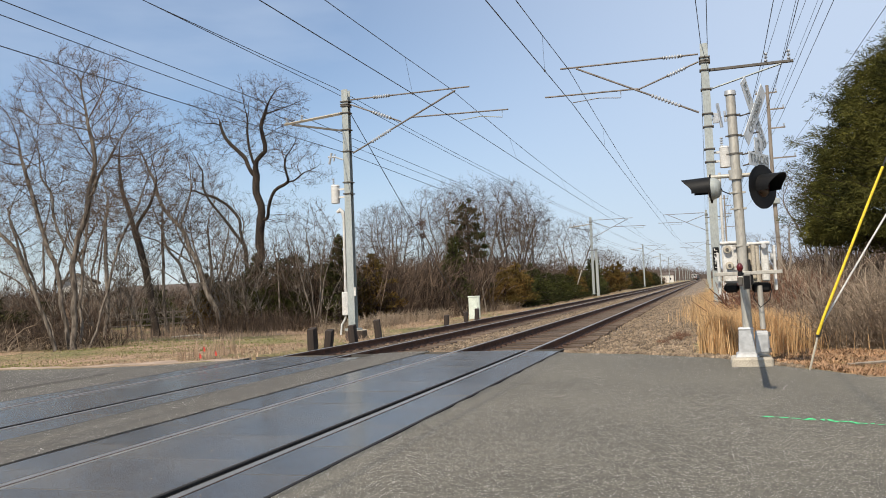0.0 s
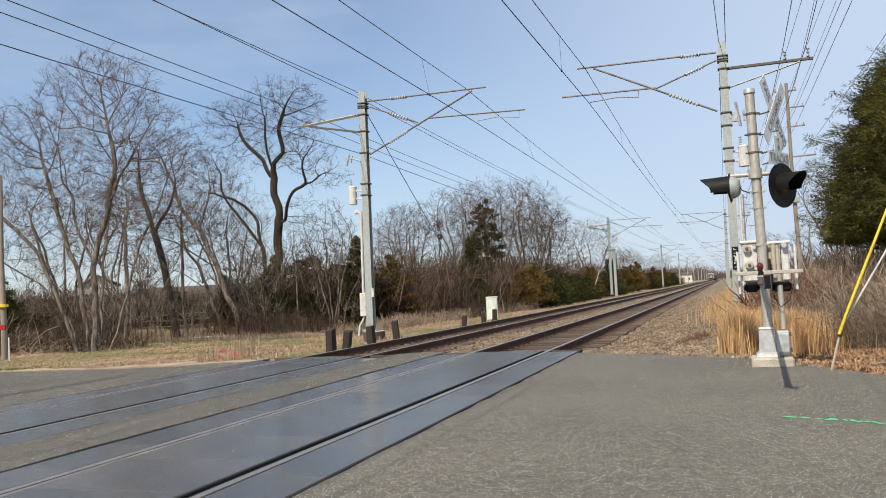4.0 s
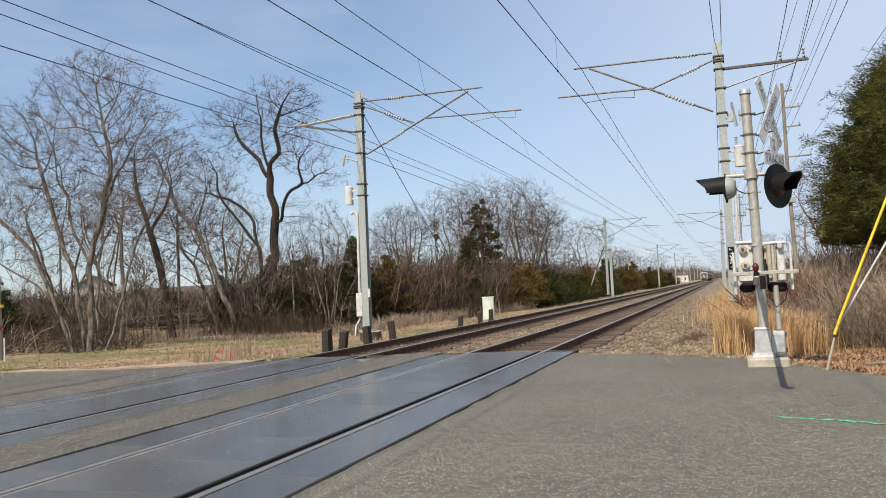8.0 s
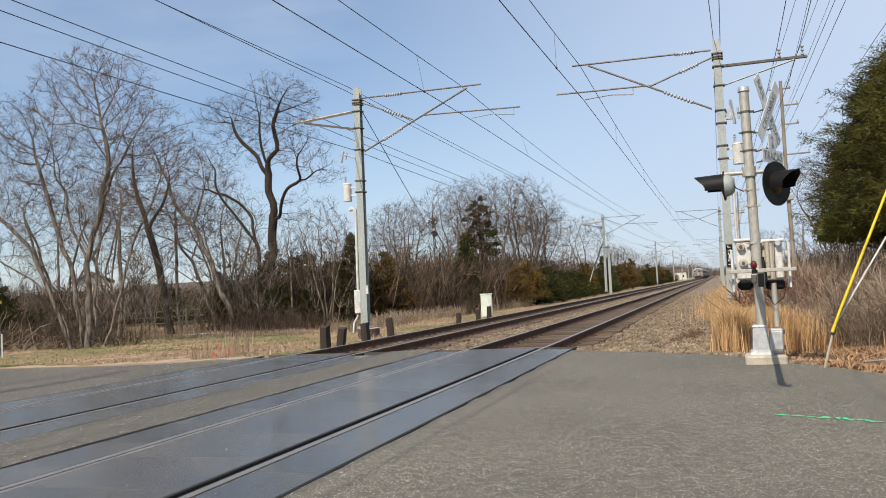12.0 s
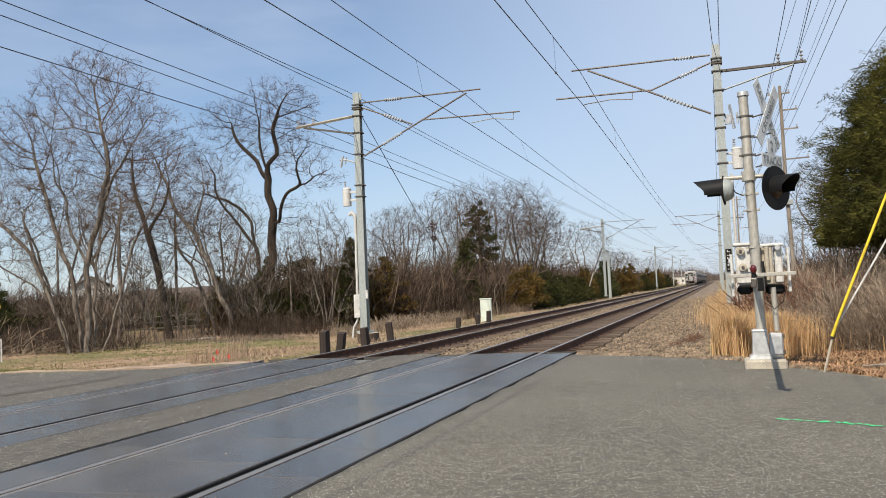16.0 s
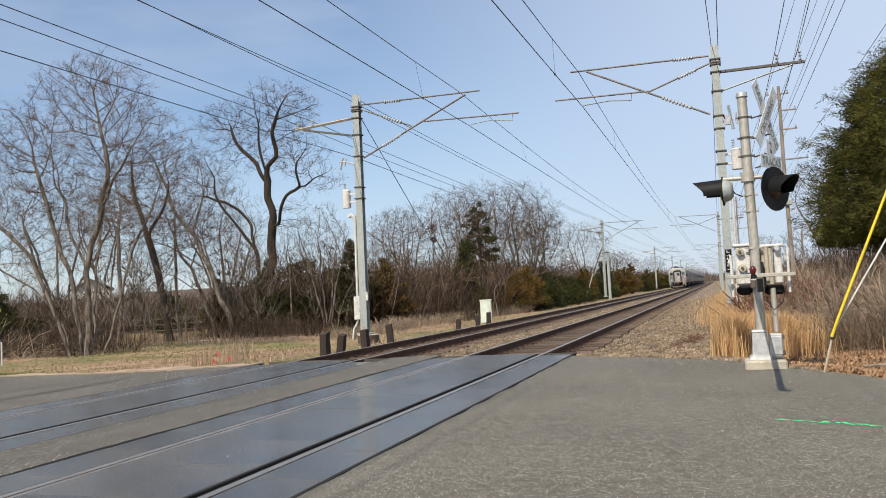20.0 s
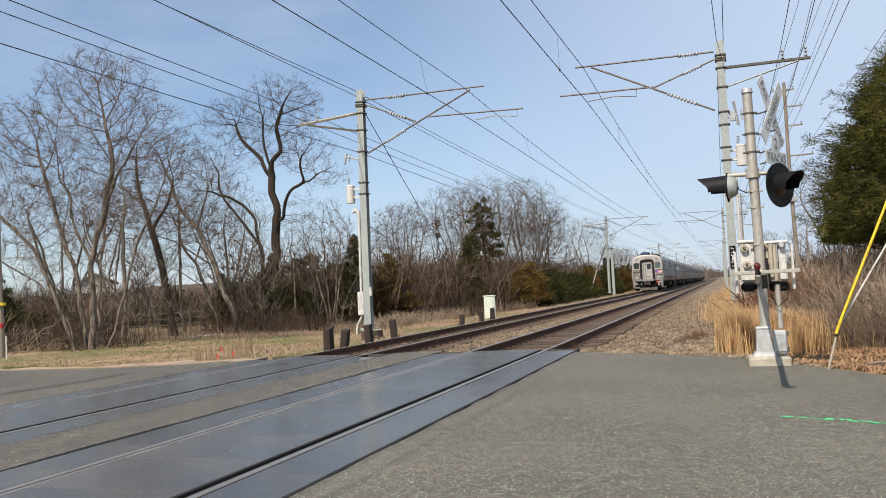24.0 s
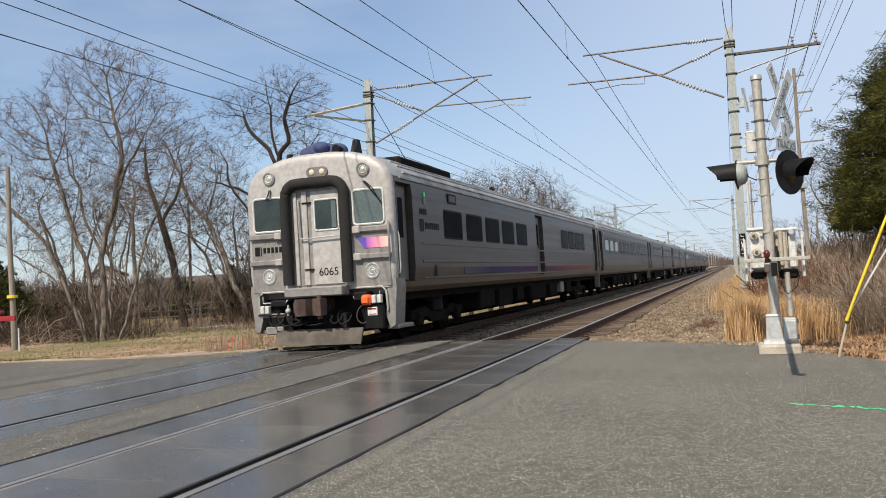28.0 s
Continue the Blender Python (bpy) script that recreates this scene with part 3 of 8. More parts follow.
def ballast_bed():
    """The stone bed under both tracks and the gravel strip beside them."""
    xs = np.array([-10.3, -9.9, -9.3, -8.6, -7.7, -6.8, -5.8, -4.9, -4.0, -3.1, -2.3, -1.5, -0.8, -0.3, 0.1])
    zs = np.array([-0.30, -0.23, -0.20, -0.215, -0.225, -0.235, -0.19, -0.245, -0.25, -0.245, -0.235, -0.14, -0.11, -0.14, -0.32])
    def zf(X, Y):
        Z = np.interp(X, xs, zs)
        return Z + 0.018 * np.sin(2.3 * X + 1.9 * Y) * np.sin(1.3 * Y) + 0.012 * np.sin(5.1 * X - 3.3 * Y)
    X2 = np.interp(np.linspace(0, 14, 57), np.arange(15), xs)
    beyond = np.concatenate([np.arange(15.3, 70, 0.35), np.geomspace(70, 1200, 40)])
    ob = sheet("ballast", X2, beyond, zf, M_BALLAST, "brown and grey crushed stone ballast between the rails", "ballast")
    sheet("ballast_behind", X2, np.linspace(-200, -10.1, 60), zf, M_BALLAST, "brown and grey crushed stone ballast", "ballast")
    rng = np.random.default_rng(5)
    n = 46000
    yy = 15.7 + (rng.random(n) ** 1.7) * 52
    xx = rng.uniform(-10.1, -0.25, n)
    on_tie = (np.minimum(abs(xx - NEAR_X), abs(xx - FAR_X)) < 1.33) & (np.abs((yy - CROSS_END - 0.45 + 0.265) % 0.53 - 0.265) < 0.15)
    on_tie &= rng.random(n) > 0.06
    xx, yy = xx[~on_tie], yy[~on_tie]
    ex = rng.uniform(-2.5, 1.1, 2600)
    ey = road_edge_right(ex) + rng.uniform(-0.06, 0.6, 2600) * rng.random(2600)
    xx, yy = np.concatenate([xx, ex]), np.concatenate([yy, ey])
    n = len(xx)
    r = rng.uniform(0.016, 0.036, n) * (1 + 0.012 * (yy - 15))
    base = np.array([(1, 0, 0), (-1, 0, 0), (0, 1, 0), (0, -1, 0), (0, 0, 1), (0, 0, -1)], float)
    tri = np.array([(0, 2, 4), (2, 1, 4), (1, 3, 4), (3, 0, 4), (2, 0, 5), (1, 2, 5), (3, 1, 5), (0, 3, 5)])
    v = base[None] * rng.uniform(0.55, 1.35, (n, 6, 1)) * r[:, None, None]
    a = rng.uniform(0, 6.28, n)
    b = rng.uniform(-0.9, 0.9, n)
    ca, sa, cb, sb = np.cos(a), np.sin(a), np.cos(b), np.sin(b)
    x1, y1, z1 = v[..., 0], v[..., 1], v[..., 2]
    x2, z2 = x1 * cb[:, None] - z1 * sb[:, None], x1 * sb[:, None] + z1 * cb[:, None]
    v = np.stack([x2 * ca[:, None] - y1 * sa[:, None], x2 * sa[:, None] + y1 * ca[:, None], z2], -1)
    v += np.stack([xx, yy, np.where(np.arange(n) < n - 2600, zf(xx, yy), np.maximum(ground_z(xx, yy), -0.02)) + 0.2 * r], -1)[:, None]
    f = (tri[None] + 6 * np.arange(n)[:, None, None]).reshape(-1, 3)
    st = new("ballast_stones", raw_mesh("ballast_stones", v.reshape(-1, 3).tolist(), f.tolist(), M_STONE))
    tagged(st, "loose crushed stones lying between the sleepers", "stones", kind="stuff")


ballast_bed()


def ragged(pts, seed, amount=0.035, step=0.18):
    """A polyline with a broken, worn course."""
    rng = random.Random(seed)
    out = []
    for (x0, y0), (x1, y1) in zip(pts, pts[1:]):
        L = math.hypot(x1 - x0, y1 - y0)
        k = max(1, min(60, int(L / step)))
        for i in range(k):
            t = i / k
            out.append((x0 + (x1 - x0) * t + rng.uniform(-amount, amount), y0 + (y1 - y0) * t + rng.uniform(-amount, amount)))
    out.append(pts[-1])
    return out


def slab(name, A, B, z0, z1, material, label, category):
    """A paved strip between two courses of the same number of points."""
    n = len(A)
    v = [(x, y, z) for z in (z1, z0) for P in (A, B) for x, y in P]
    f = []
    for i in range(n - 1):
        f += [(i, i + 1, n + i + 1, n + i), (i, 2 * n + i, 2 * n + i + 1, i + 1), (n + i, n + i + 1, 3 * n + i + 1, 3 * n + i)]
    f += [(0, n, 3 * n, 2 * n), (n - 1, 3 * n - 1, 4 * n - 1, 2 * n - 1)]
    me = bpy.data.meshes.new(name)
    bm = bmesh.new()
    vs = [bm.verts.new(p) for p in v]
    for q in f:
        bm.faces.new([vs[i] for i in q])
    bmesh.ops.recalc_face_normals(bm, faces=bm.faces)
    bm.to_mesh(me)
    bm.free()
    me.materials.append(material)
    return tagged(new(name, me), label, category, kind="structure")


def shoulder_width(x):
    """Bare sandy soil between the asphalt and the turf."""
    return np.interp(-x, [9.0, 10.5, 13.0, 16.0, 22.0, 40.0], [0.9, 0.95, 0.7, 0.3, 0.14, 0.1]) * (1 + 0.3 * np.sin(2.1 * x) + 0.22 * np.sin(5.7 * x + 1))


def roads():
    xs = [-2.42, -2.3, -1.2, 0.1, 0.77, 1.24, 1.66, 3.0, 6.0, 14.0, 60.0]
    far = ragged([(x, float(road_edge_right(x))) for x in xs], 3)
    slab("road", far, [(x, ROAD_Y0) for x, y in far], -0.22, -0.004, M_ASPHALT, "worn grey asphalt road with pale aggregate", "road")
    lip = ragged([(-2.575, ROAD_Y0), (-2.575, 14.9)], 12, 0.02, 0.12)
    slab("road_edge", lip, [(-2.425, y) for x, y in lip], -0.22, -0.0055, M_ASPHALT, "ragged edge of the asphalt beside the crossing panels", "road")
    xl = [-9.08, -9.3, -10.5, -12.2, -14.5, -20, -60]
    farl = ragged([(x, float(road_edge_left(x))) for x in xl], 6)
    slab("road_west", farl, [(x, ROAD_Y0) for x, y in farl], -0.22, -0.006, M_ASPHALT_OLD, "worn grey asphalt road beyond the rails", "road")
    ml = ragged([(-6.29, ROAD_Y0), (-6.29, 15.7)], 9, 0.02, 0.25)
    mr = ragged([(-5.34, ROAD_Y0), (-5.34, 15.9)], 10, 0.02, 0.25)
    k = min(len(ml), len(mr))
    slab("road_middle", ml[:k], mr[:k], -0.22, 0.004, M_ASPHALT_OLD, "coarse brown asphalt strip between the two tracks", "road")
    xs = np.arange(-9.2, -38, -0.15)
    e = road_edge_left(xs)
    lo = [(float(x), float(y) - 0.05) for x, y in zip(xs, e)]
    hi = [(float(x), float(y + w)) for x, y, w in zip(xs, e, shoulder_width(xs))]
    slab("shoulder", hi, lo, -0.25, -0.0085, M_SAND, "pale sandy soil along the edge of the asphalt", "shoulder")


roads()


def rail_profile(w=0.036):
    return [(-w, 0), (w, 0), (w, -0.038), (0.009, -0.052), (0.009, -0.135), (0.07, -0.155), (0.07, -0.172), (-0.07, -0.172), (-0.07, -0.155), (-0.009, -0.135), (-0.009, -0.052), (-w, -0.038)]


def tracks():
    for cx, word in ((NEAR_X, "nearer"), (FAR_X, "farther")):
        tr = thing("railway_track", pose(cx, 0, 0), "rusty steel rails with polished heads on timber sleepers", "railway track", "railway tracks", "structure")
        for s in (-1, 1):
            r = part("rail", MB().prism([(s * GAUGE + x, z - 0.002) for x, z in rail_profile()], -300, 1200, "y"), M_RUST, tr, "rust-brown steel rail")
            part("running_surface", MB().prism([(s * GAUGE - 0.0365, -0.008), (s * GAUGE + 0.0365, -0.008), (s * GAUGE + 0.028, 0.002), (s * GAUGE - 0.028, 0.002)], -300, 1200, "y"), M_RUN, r, "bright worn top of the rail")


tracks()


def crossing():
    """Moulded panels between and beside the rails, each its own piece."""
    for cx, off, word in ((NEAR_X, 0.6, 0), (FAR_X, 0.3, 1)):
        cr = thing("crossing_surface", pose(cx, 0, 0), "dark smooth crossing panels set flush with the rails", "level crossing", "crossing surfaces", "structure")
        base = MB().box(-1.40, -0.80, ROAD_Y0, CROSS_END - 0.05, -0.2, -0.10).box(0.80, 1.40, ROAD_Y0, CROSS_END - 0.05, -0.2, -0.10).box(-0.66, 0.66, ROAD_Y0, CROSS_END - 0.05, -0.2, -0.11)
        part("bedding", base, M_SLOT, cr, "black dirt in the slots")
        gauge_me = mesh_of("gauge_panel", MB().box(-0.648, 0.612, 0.001, 0.999, -0.105, 0.0, 0.005), M_PANEL)
        field_me = mesh_of("field_panel", MB().box(-0.252, 0.272, 0.001, 0.999, -0.095, 0.0, 0.005), M_PANEL)
        outer_me = mesh_of("field_panel", MB().box(-0.286, 0.252, 0.001, 0.999, -0.095, 0.0, 0.005), M_PANEL)
        for a, b, z in ((0.616, 0.645, 0.001), (1.343, 1.378, -0.001), (-1.372, -1.342, -0.001)):
            part("rubber_seal", MB().box(a, b, ROAD_Y0, CROSS_END - (0.03 if a > 0 else 0.75), -0.09, z, 0.004), M_RUBBER, cr, "black rubber flangeway seal")
        part("flangeway_filler", MB().box(0.645, 0.72, ROAD_Y0, CROSS_END - 0.05, -0.1, -0.022), M_SLOT, cr, "packed black dirt beside the rail")
        part("flangeway_filler", MB().box(-0.719, -0.654, ROAD_Y0, CROSS_END - 0.05, -0.1, -0.006), M_EDGING, cr, "worn pale grey filler strip beside the rail")
        rng = random.Random(11 + word)
        for k in range(-10, 16):
            for me, x, o in ((gauge_me, 0.0, off), (field_me, -1.078, off - 0.45), (outer_me, 1.095, off - 0.45)):
                y = k + o
                if y + 1 > CROSS_END + 0.2 or y < ROAD_Y0:
                    continue
                ob = new("panel", me)
                ob.parent = cr
                ob.location = (x, y, rng.uniform(-0.002, 0.002))
                ob.rotation_euler = (rng.uniform(-0.0012, 0.0012), rng.uniform(-0.002, 0.002), rng.uniform(-0.0015, 0.0015))
        for s in (-1, 1):
            part("end_ramp", MB().prism([(CROSS_END - 0.02, -0.06), (CROSS_END - 0.02, 0.0), (CROSS_END + 0.16, -0.08), (CROSS_END + 0.16, -0.2)], s * 1.078 - 0.28, s * 1.078 + 0.28, "x"), M_PANEL, cr)
        part("end_ramp", MB().prism([(CROSS_END - 0.02, -0.06), (CROSS_END - 0.02, 0.0), (CROSS_END + 0.16, -0.08), (CROSS_END + 0.16, -0.2)], -0.64, 0.64, "x"), M_PANEL, cr)


crossing()


def road_marks():
    """Sprayed survey line on the asphalt."""
    th = thing("spray_mark", pose(0, 0, 0), "bright green sprayed survey line on the asphalt", "paint mark", kind="structure")
    rng = random.Random(2)
    def line_y(x):
        return float(np.interp(x, [0.37, 0.62, 0.96, 1.45], [7.64, 7.53, 7.36, 7.08]))
    x = 0.37
    while x < 1.45:
        thin = x < 0.6 or x > 1.15
        step = rng.uniform(0.05, 0.12) if thin else rng.uniform(0.03, 0.07)
        w = rng.uniform(0.016, 0.026) if thin else rng.uniform(0.018, 0.05)
        n = 5
        off = rng.uniform(-0.006, 0.006) if thin else rng.uniform(-0.03, 0.03)
        top, bot = [], []
        for i in range(n):
            t = i / (n - 1)
            u = x + step * t
            h = w * rng.uniform(0.5, 1.0) * (1 - 0.7 * abs(2 * t - 1) ** 2)
            top.append((u, line_y(u) + off + h, 0.0015))
            bot.append((u, line_y(u) + off - h, 0.0015))
        part("paint_stroke", MB().add(top + bot, [(i, i + 1, n + i + 1, n + i) for i in range(n - 1)]), M_PAINT_GREEN, th)
        x += step * (rng.uniform(0.9, 1.15) if thin else rng.uniform(0.6, 1.5))
    # tar lines on the far asphalt, along the rails
    tar = thing("tar_line", pose(0, 0, 0), "dark tar line on the far asphalt", "tar line", kind="structure")
    for x0, y0, y1, w in ((-10.42, 7.5, 12.9, 0.035), (-10.27, 9.0, 12.4, 0.022), (-11.6, 6.0, 11.0, 0.02)):
        n = 26
        ys = [y0 + (y1 - y0) * i / n for i in range(n + 1)]
        a = [(x0 + 0.10 * math.sin(0.7 * y) + rng.uniform(-0.006, 0.006) - w * rng.uniform(0.4, 1), y, -0.0035) for y in ys]
        b = [(x0 + 0.10 * math.sin(0.7 * y) + rng.uniform(-0.006, 0.006) + w * rng.uniform(0.4, 1), y, -0.0035) for y in ys]
        part("tar_strip", MB().add(a + b, [(i, n + 1 + i, n + 2 + i, i + 1) for i in range(n)]), M_SLOT, tar)


road_marks()


def stray_gravel():
    """Small stones dropped on the panels and the asphalt."""
    rs = np.random.default_rng(55)
    n = 200
    x, y = rs.uniform(-9.0, 1.5, n), 2.5 + 12.5 * rs.random(n)
    r = rs.uniform(0.003, 0.007, n)
    shape = np.array([(1, 0, 0), (-1, 0, 0), (0, 1, 0), (0, -1, 0), (0, 0, 0.8), (0, 0, -0.3)])
    v = shape[None] * rs.uniform(0.6, 1.4, (n, 6, 1)) * r[:, None, None] + np.stack([x, y, 0.004 + 0 * x], 1)[:, None]
    tri = np.array([(0, 2, 4), (2, 1, 4), (1, 3, 4), (3, 0, 4), (2, 0, 5), (1, 2, 5), (3, 1, 5), (0, 3, 5)])
    f = (tri[None] + 6 * np.arange(n)[:, None, None]).reshape(-1, 3)
    tagged(new("stray_gravel", raw_mesh("stray_gravel", v.reshape(-1, 3).tolist(), f.tolist(), M_STONE)), "small pale stones scattered on the crossing", "gravel", kind="stuff")


stray_gravel()


# ================= overhead line =================
def insulator(mb, p0, p1, discs=7, r=0.065):
    p0, p1 = Vector(p0), Vector(p1)
    pts, rad = [], []
    for i in range(discs):
        for t, q in ((0.05, 0.35), (0.3, 1.0), (0.6, 1.0), (0.85, 0.35)):
            pts.append(p0.lerp(p1, (i + t) / discs))
            rad.append(r * q)
    mb.tube(pts, rad, 8)


def arm_with_insulator(parent, name, u0, z0, u1, z1, r, a, b, material=None, discs=7):
    """A tube in the plane of the pole, with an insulator between fractions a and b."""
    at = lambda t: (u0 + (u1 - u0) * t, 0, z0 + (z1 - z0) * t)
    tube = part(name, MB().tube([at(b), at(1)], r, 8), material or M_TUBE, parent, smooth=True)
    part("inner_tube", MB().tube([at(0), at(a)], r, 8), material or M_TUBE, tube, smooth=True)
    mi = MB()
    insulator(mi, at(a - 0.01), at(b + 0.01), discs)
    part("insulator", mi, M_INSUL, tube, "ribbed grey insulator", smooth=True)
    for t in (a, b):
        part("end_fitting", MB().cyl(at(t - 0.012), at(t + 0.012), r * 1.5, r * 1.5, 10), M_BAND, tube, "dark iron end fitting", smooth=True)
    return tube


def catenary_pole(name, m, left, label):
    """Steel H pole with a cantilever over the track (towards +x) and a feeder bracket behind."""
    th = thing(name, m, label, "catenary pole", "catenary poles")
    w, d, t = 0.13, 0.135, 0.022
    hgt = 8.45
    prof = [(-w, -d), (w, -d), (w, -d + t), (t / 2, -d + t), (t / 2, d - t), (w, d - t), (w, d), (-w, d), (-w, d - t), (-t / 2, d - t), (-t / 2, -d + t), (-w, -d + t)]
    mb = MB().loft([[(x * k, y * k, z) for x, y in prof] for z, k in ((-0.02, 0.98), (3.0, 0.95), (hgt, 0.88))])
    part("column", mb, M_GALV, th)
    part("base_plate", MB().box(-0.24, 0.24, -0.24, 0.24, -0.05, 0.02, 0.01), M_GALV, th)
    for z in (8.02, 7.92, 7.86, 7.62, 7.02, 6.25, 5.85, 5.15, 4.75):
        if left and z in (5.85,):
            continue
        part("clamp_band", MB().box(-0.165, 0.165, -0.155, 0.155, z - 0.022, z + 0.022, 0.008), M_BAND, th)
    if left:
        arm_with_insulator(th, "top_tube", 0.18, 8.08, 4.55, 8.08, 0.028, 0.21, 0.33)
        arm_with_insulator(th, "tie_tube", 0.18, 7.91, 2.05, 7.13, 0.026, 0.45, 0.8)
        diag = part("cantilever_tube", MB().tube([(1.65, 0, 6.87), (4.05, 0, 8.0)], 0.03, 8), M_TUBE, th, smooth=True)
        part("inner_tube", MB().tube([(0.2, 0, 6.18), (0.95, 0, 6.53)], 0.03, 8), M_TUBE, diag, smooth=True)
        mi = MB()
        insulator(mi, (0.93, 0, 6.52), (1.67, 0, 6.88), 9)
        part("insulator", mi, M_INSUL, diag, "ribbed grey insulator", smooth=True)
        part("registration_tube", MB().tube([(2.4, 0, 7.24), (5.86, 0, 7.17)], 0.026, 8), M_TUBE, th, smooth=True)
        part("steady_arm", MB().tube([(5.65, 0, 7.17), (5.65, 0, 6.93), (4.9, 0, 7.03), (4.18, 0, 6.96)], 0.016, 6), M_GALV, th, smooth=True)
    else:
        arm_with_insulator(th, "top_tube", 0.18, 8.16, 4.5, 8.21, 0.028, 0.12, 0.24)
        arm_with_insulator(th, "tie_tube", 0.18, 7.92, 2.07, 7.25, 0.026, 0.22, 0.5)
        diag = part("cantilever_tube", MB().tube([(1.65, 0, 7.02), (3.98, 0, 8.16)], 0.03, 8), M_TUBE, th, smooth=True)
        part("inner_tube", MB().tube([(0.25, 0, 6.33), (0.8, 0, 6.6)], 0.03, 8), M_TUBE, diag, smooth=True)
        mi = MB()
        insulator(mi, (0.78, 0, 6.59), (1.67, 0, 7.03), 9)
        part("insulator", mi, M_INSUL, diag, "ribbed grey insulator", smooth=True)
        part("registration_tube", MB().tube([(2.05, 0, 7.28), (5.05, 0, 7.33)], 0.026, 8), M_TUBE, th, smooth=True)
        part("steady_arm", MB().tube([(2.6, 0, 7.3), (2.6, 0, 7.05), (3.3, 0, 7.12), (4.14, 0, 7.06)], 0.016, 6), M_TUBE, th, smooth=True)
    if left:
        br = part("feeder_bracket", MB().tube([(-0.1, 0, 7.64), (-2.45, 0, 7.44)], [0.06, 0.05], 4), M_CONC, th, "pale wooden bracket arm")
        part("bracket_brace", MB().box(-2.2, -0.12, 0.0, 0.05, -0.035, 0.035, 0.006).turn(pose(0, 0, 6.98, 0, 11.5, 0)), M_BAND, th)
        pins = ((-2.34, 7.49, 7.69), (-1.74, 7.53, 7.74))
    else:
        br = part("feeder_bracket", MB().box(-2.55, -0.12, -0.05, 0.05, 7.58, 7.66, 0.006), M_BAND, th)
        part("bracket_brace", MB().tube([(-0.15, 0.03, 7.02), (-2.2, 0.03, 7.56)], 0.03, 6), M_GALV, th)
        pins = ((-2.43, 7.66, 8.0), (-1.78, 7.66, 7.98))
    for u, z0, z1 in pins:
        mi = MB()
        insulator(mi, (u, 0, z0), (u, 0, z1), 3, 0.055)
        part("pin_insulator", mi, M_INSUL, br, smooth=True)
    return th


LEFT_X, RIGHT_X = -11.9, 0.3
POLE_Y = [27.2, 93.0, 172.0, 237.0, 290.0, 345.0, 400.0, 455.0, 510.0, 570.0, 630.0]


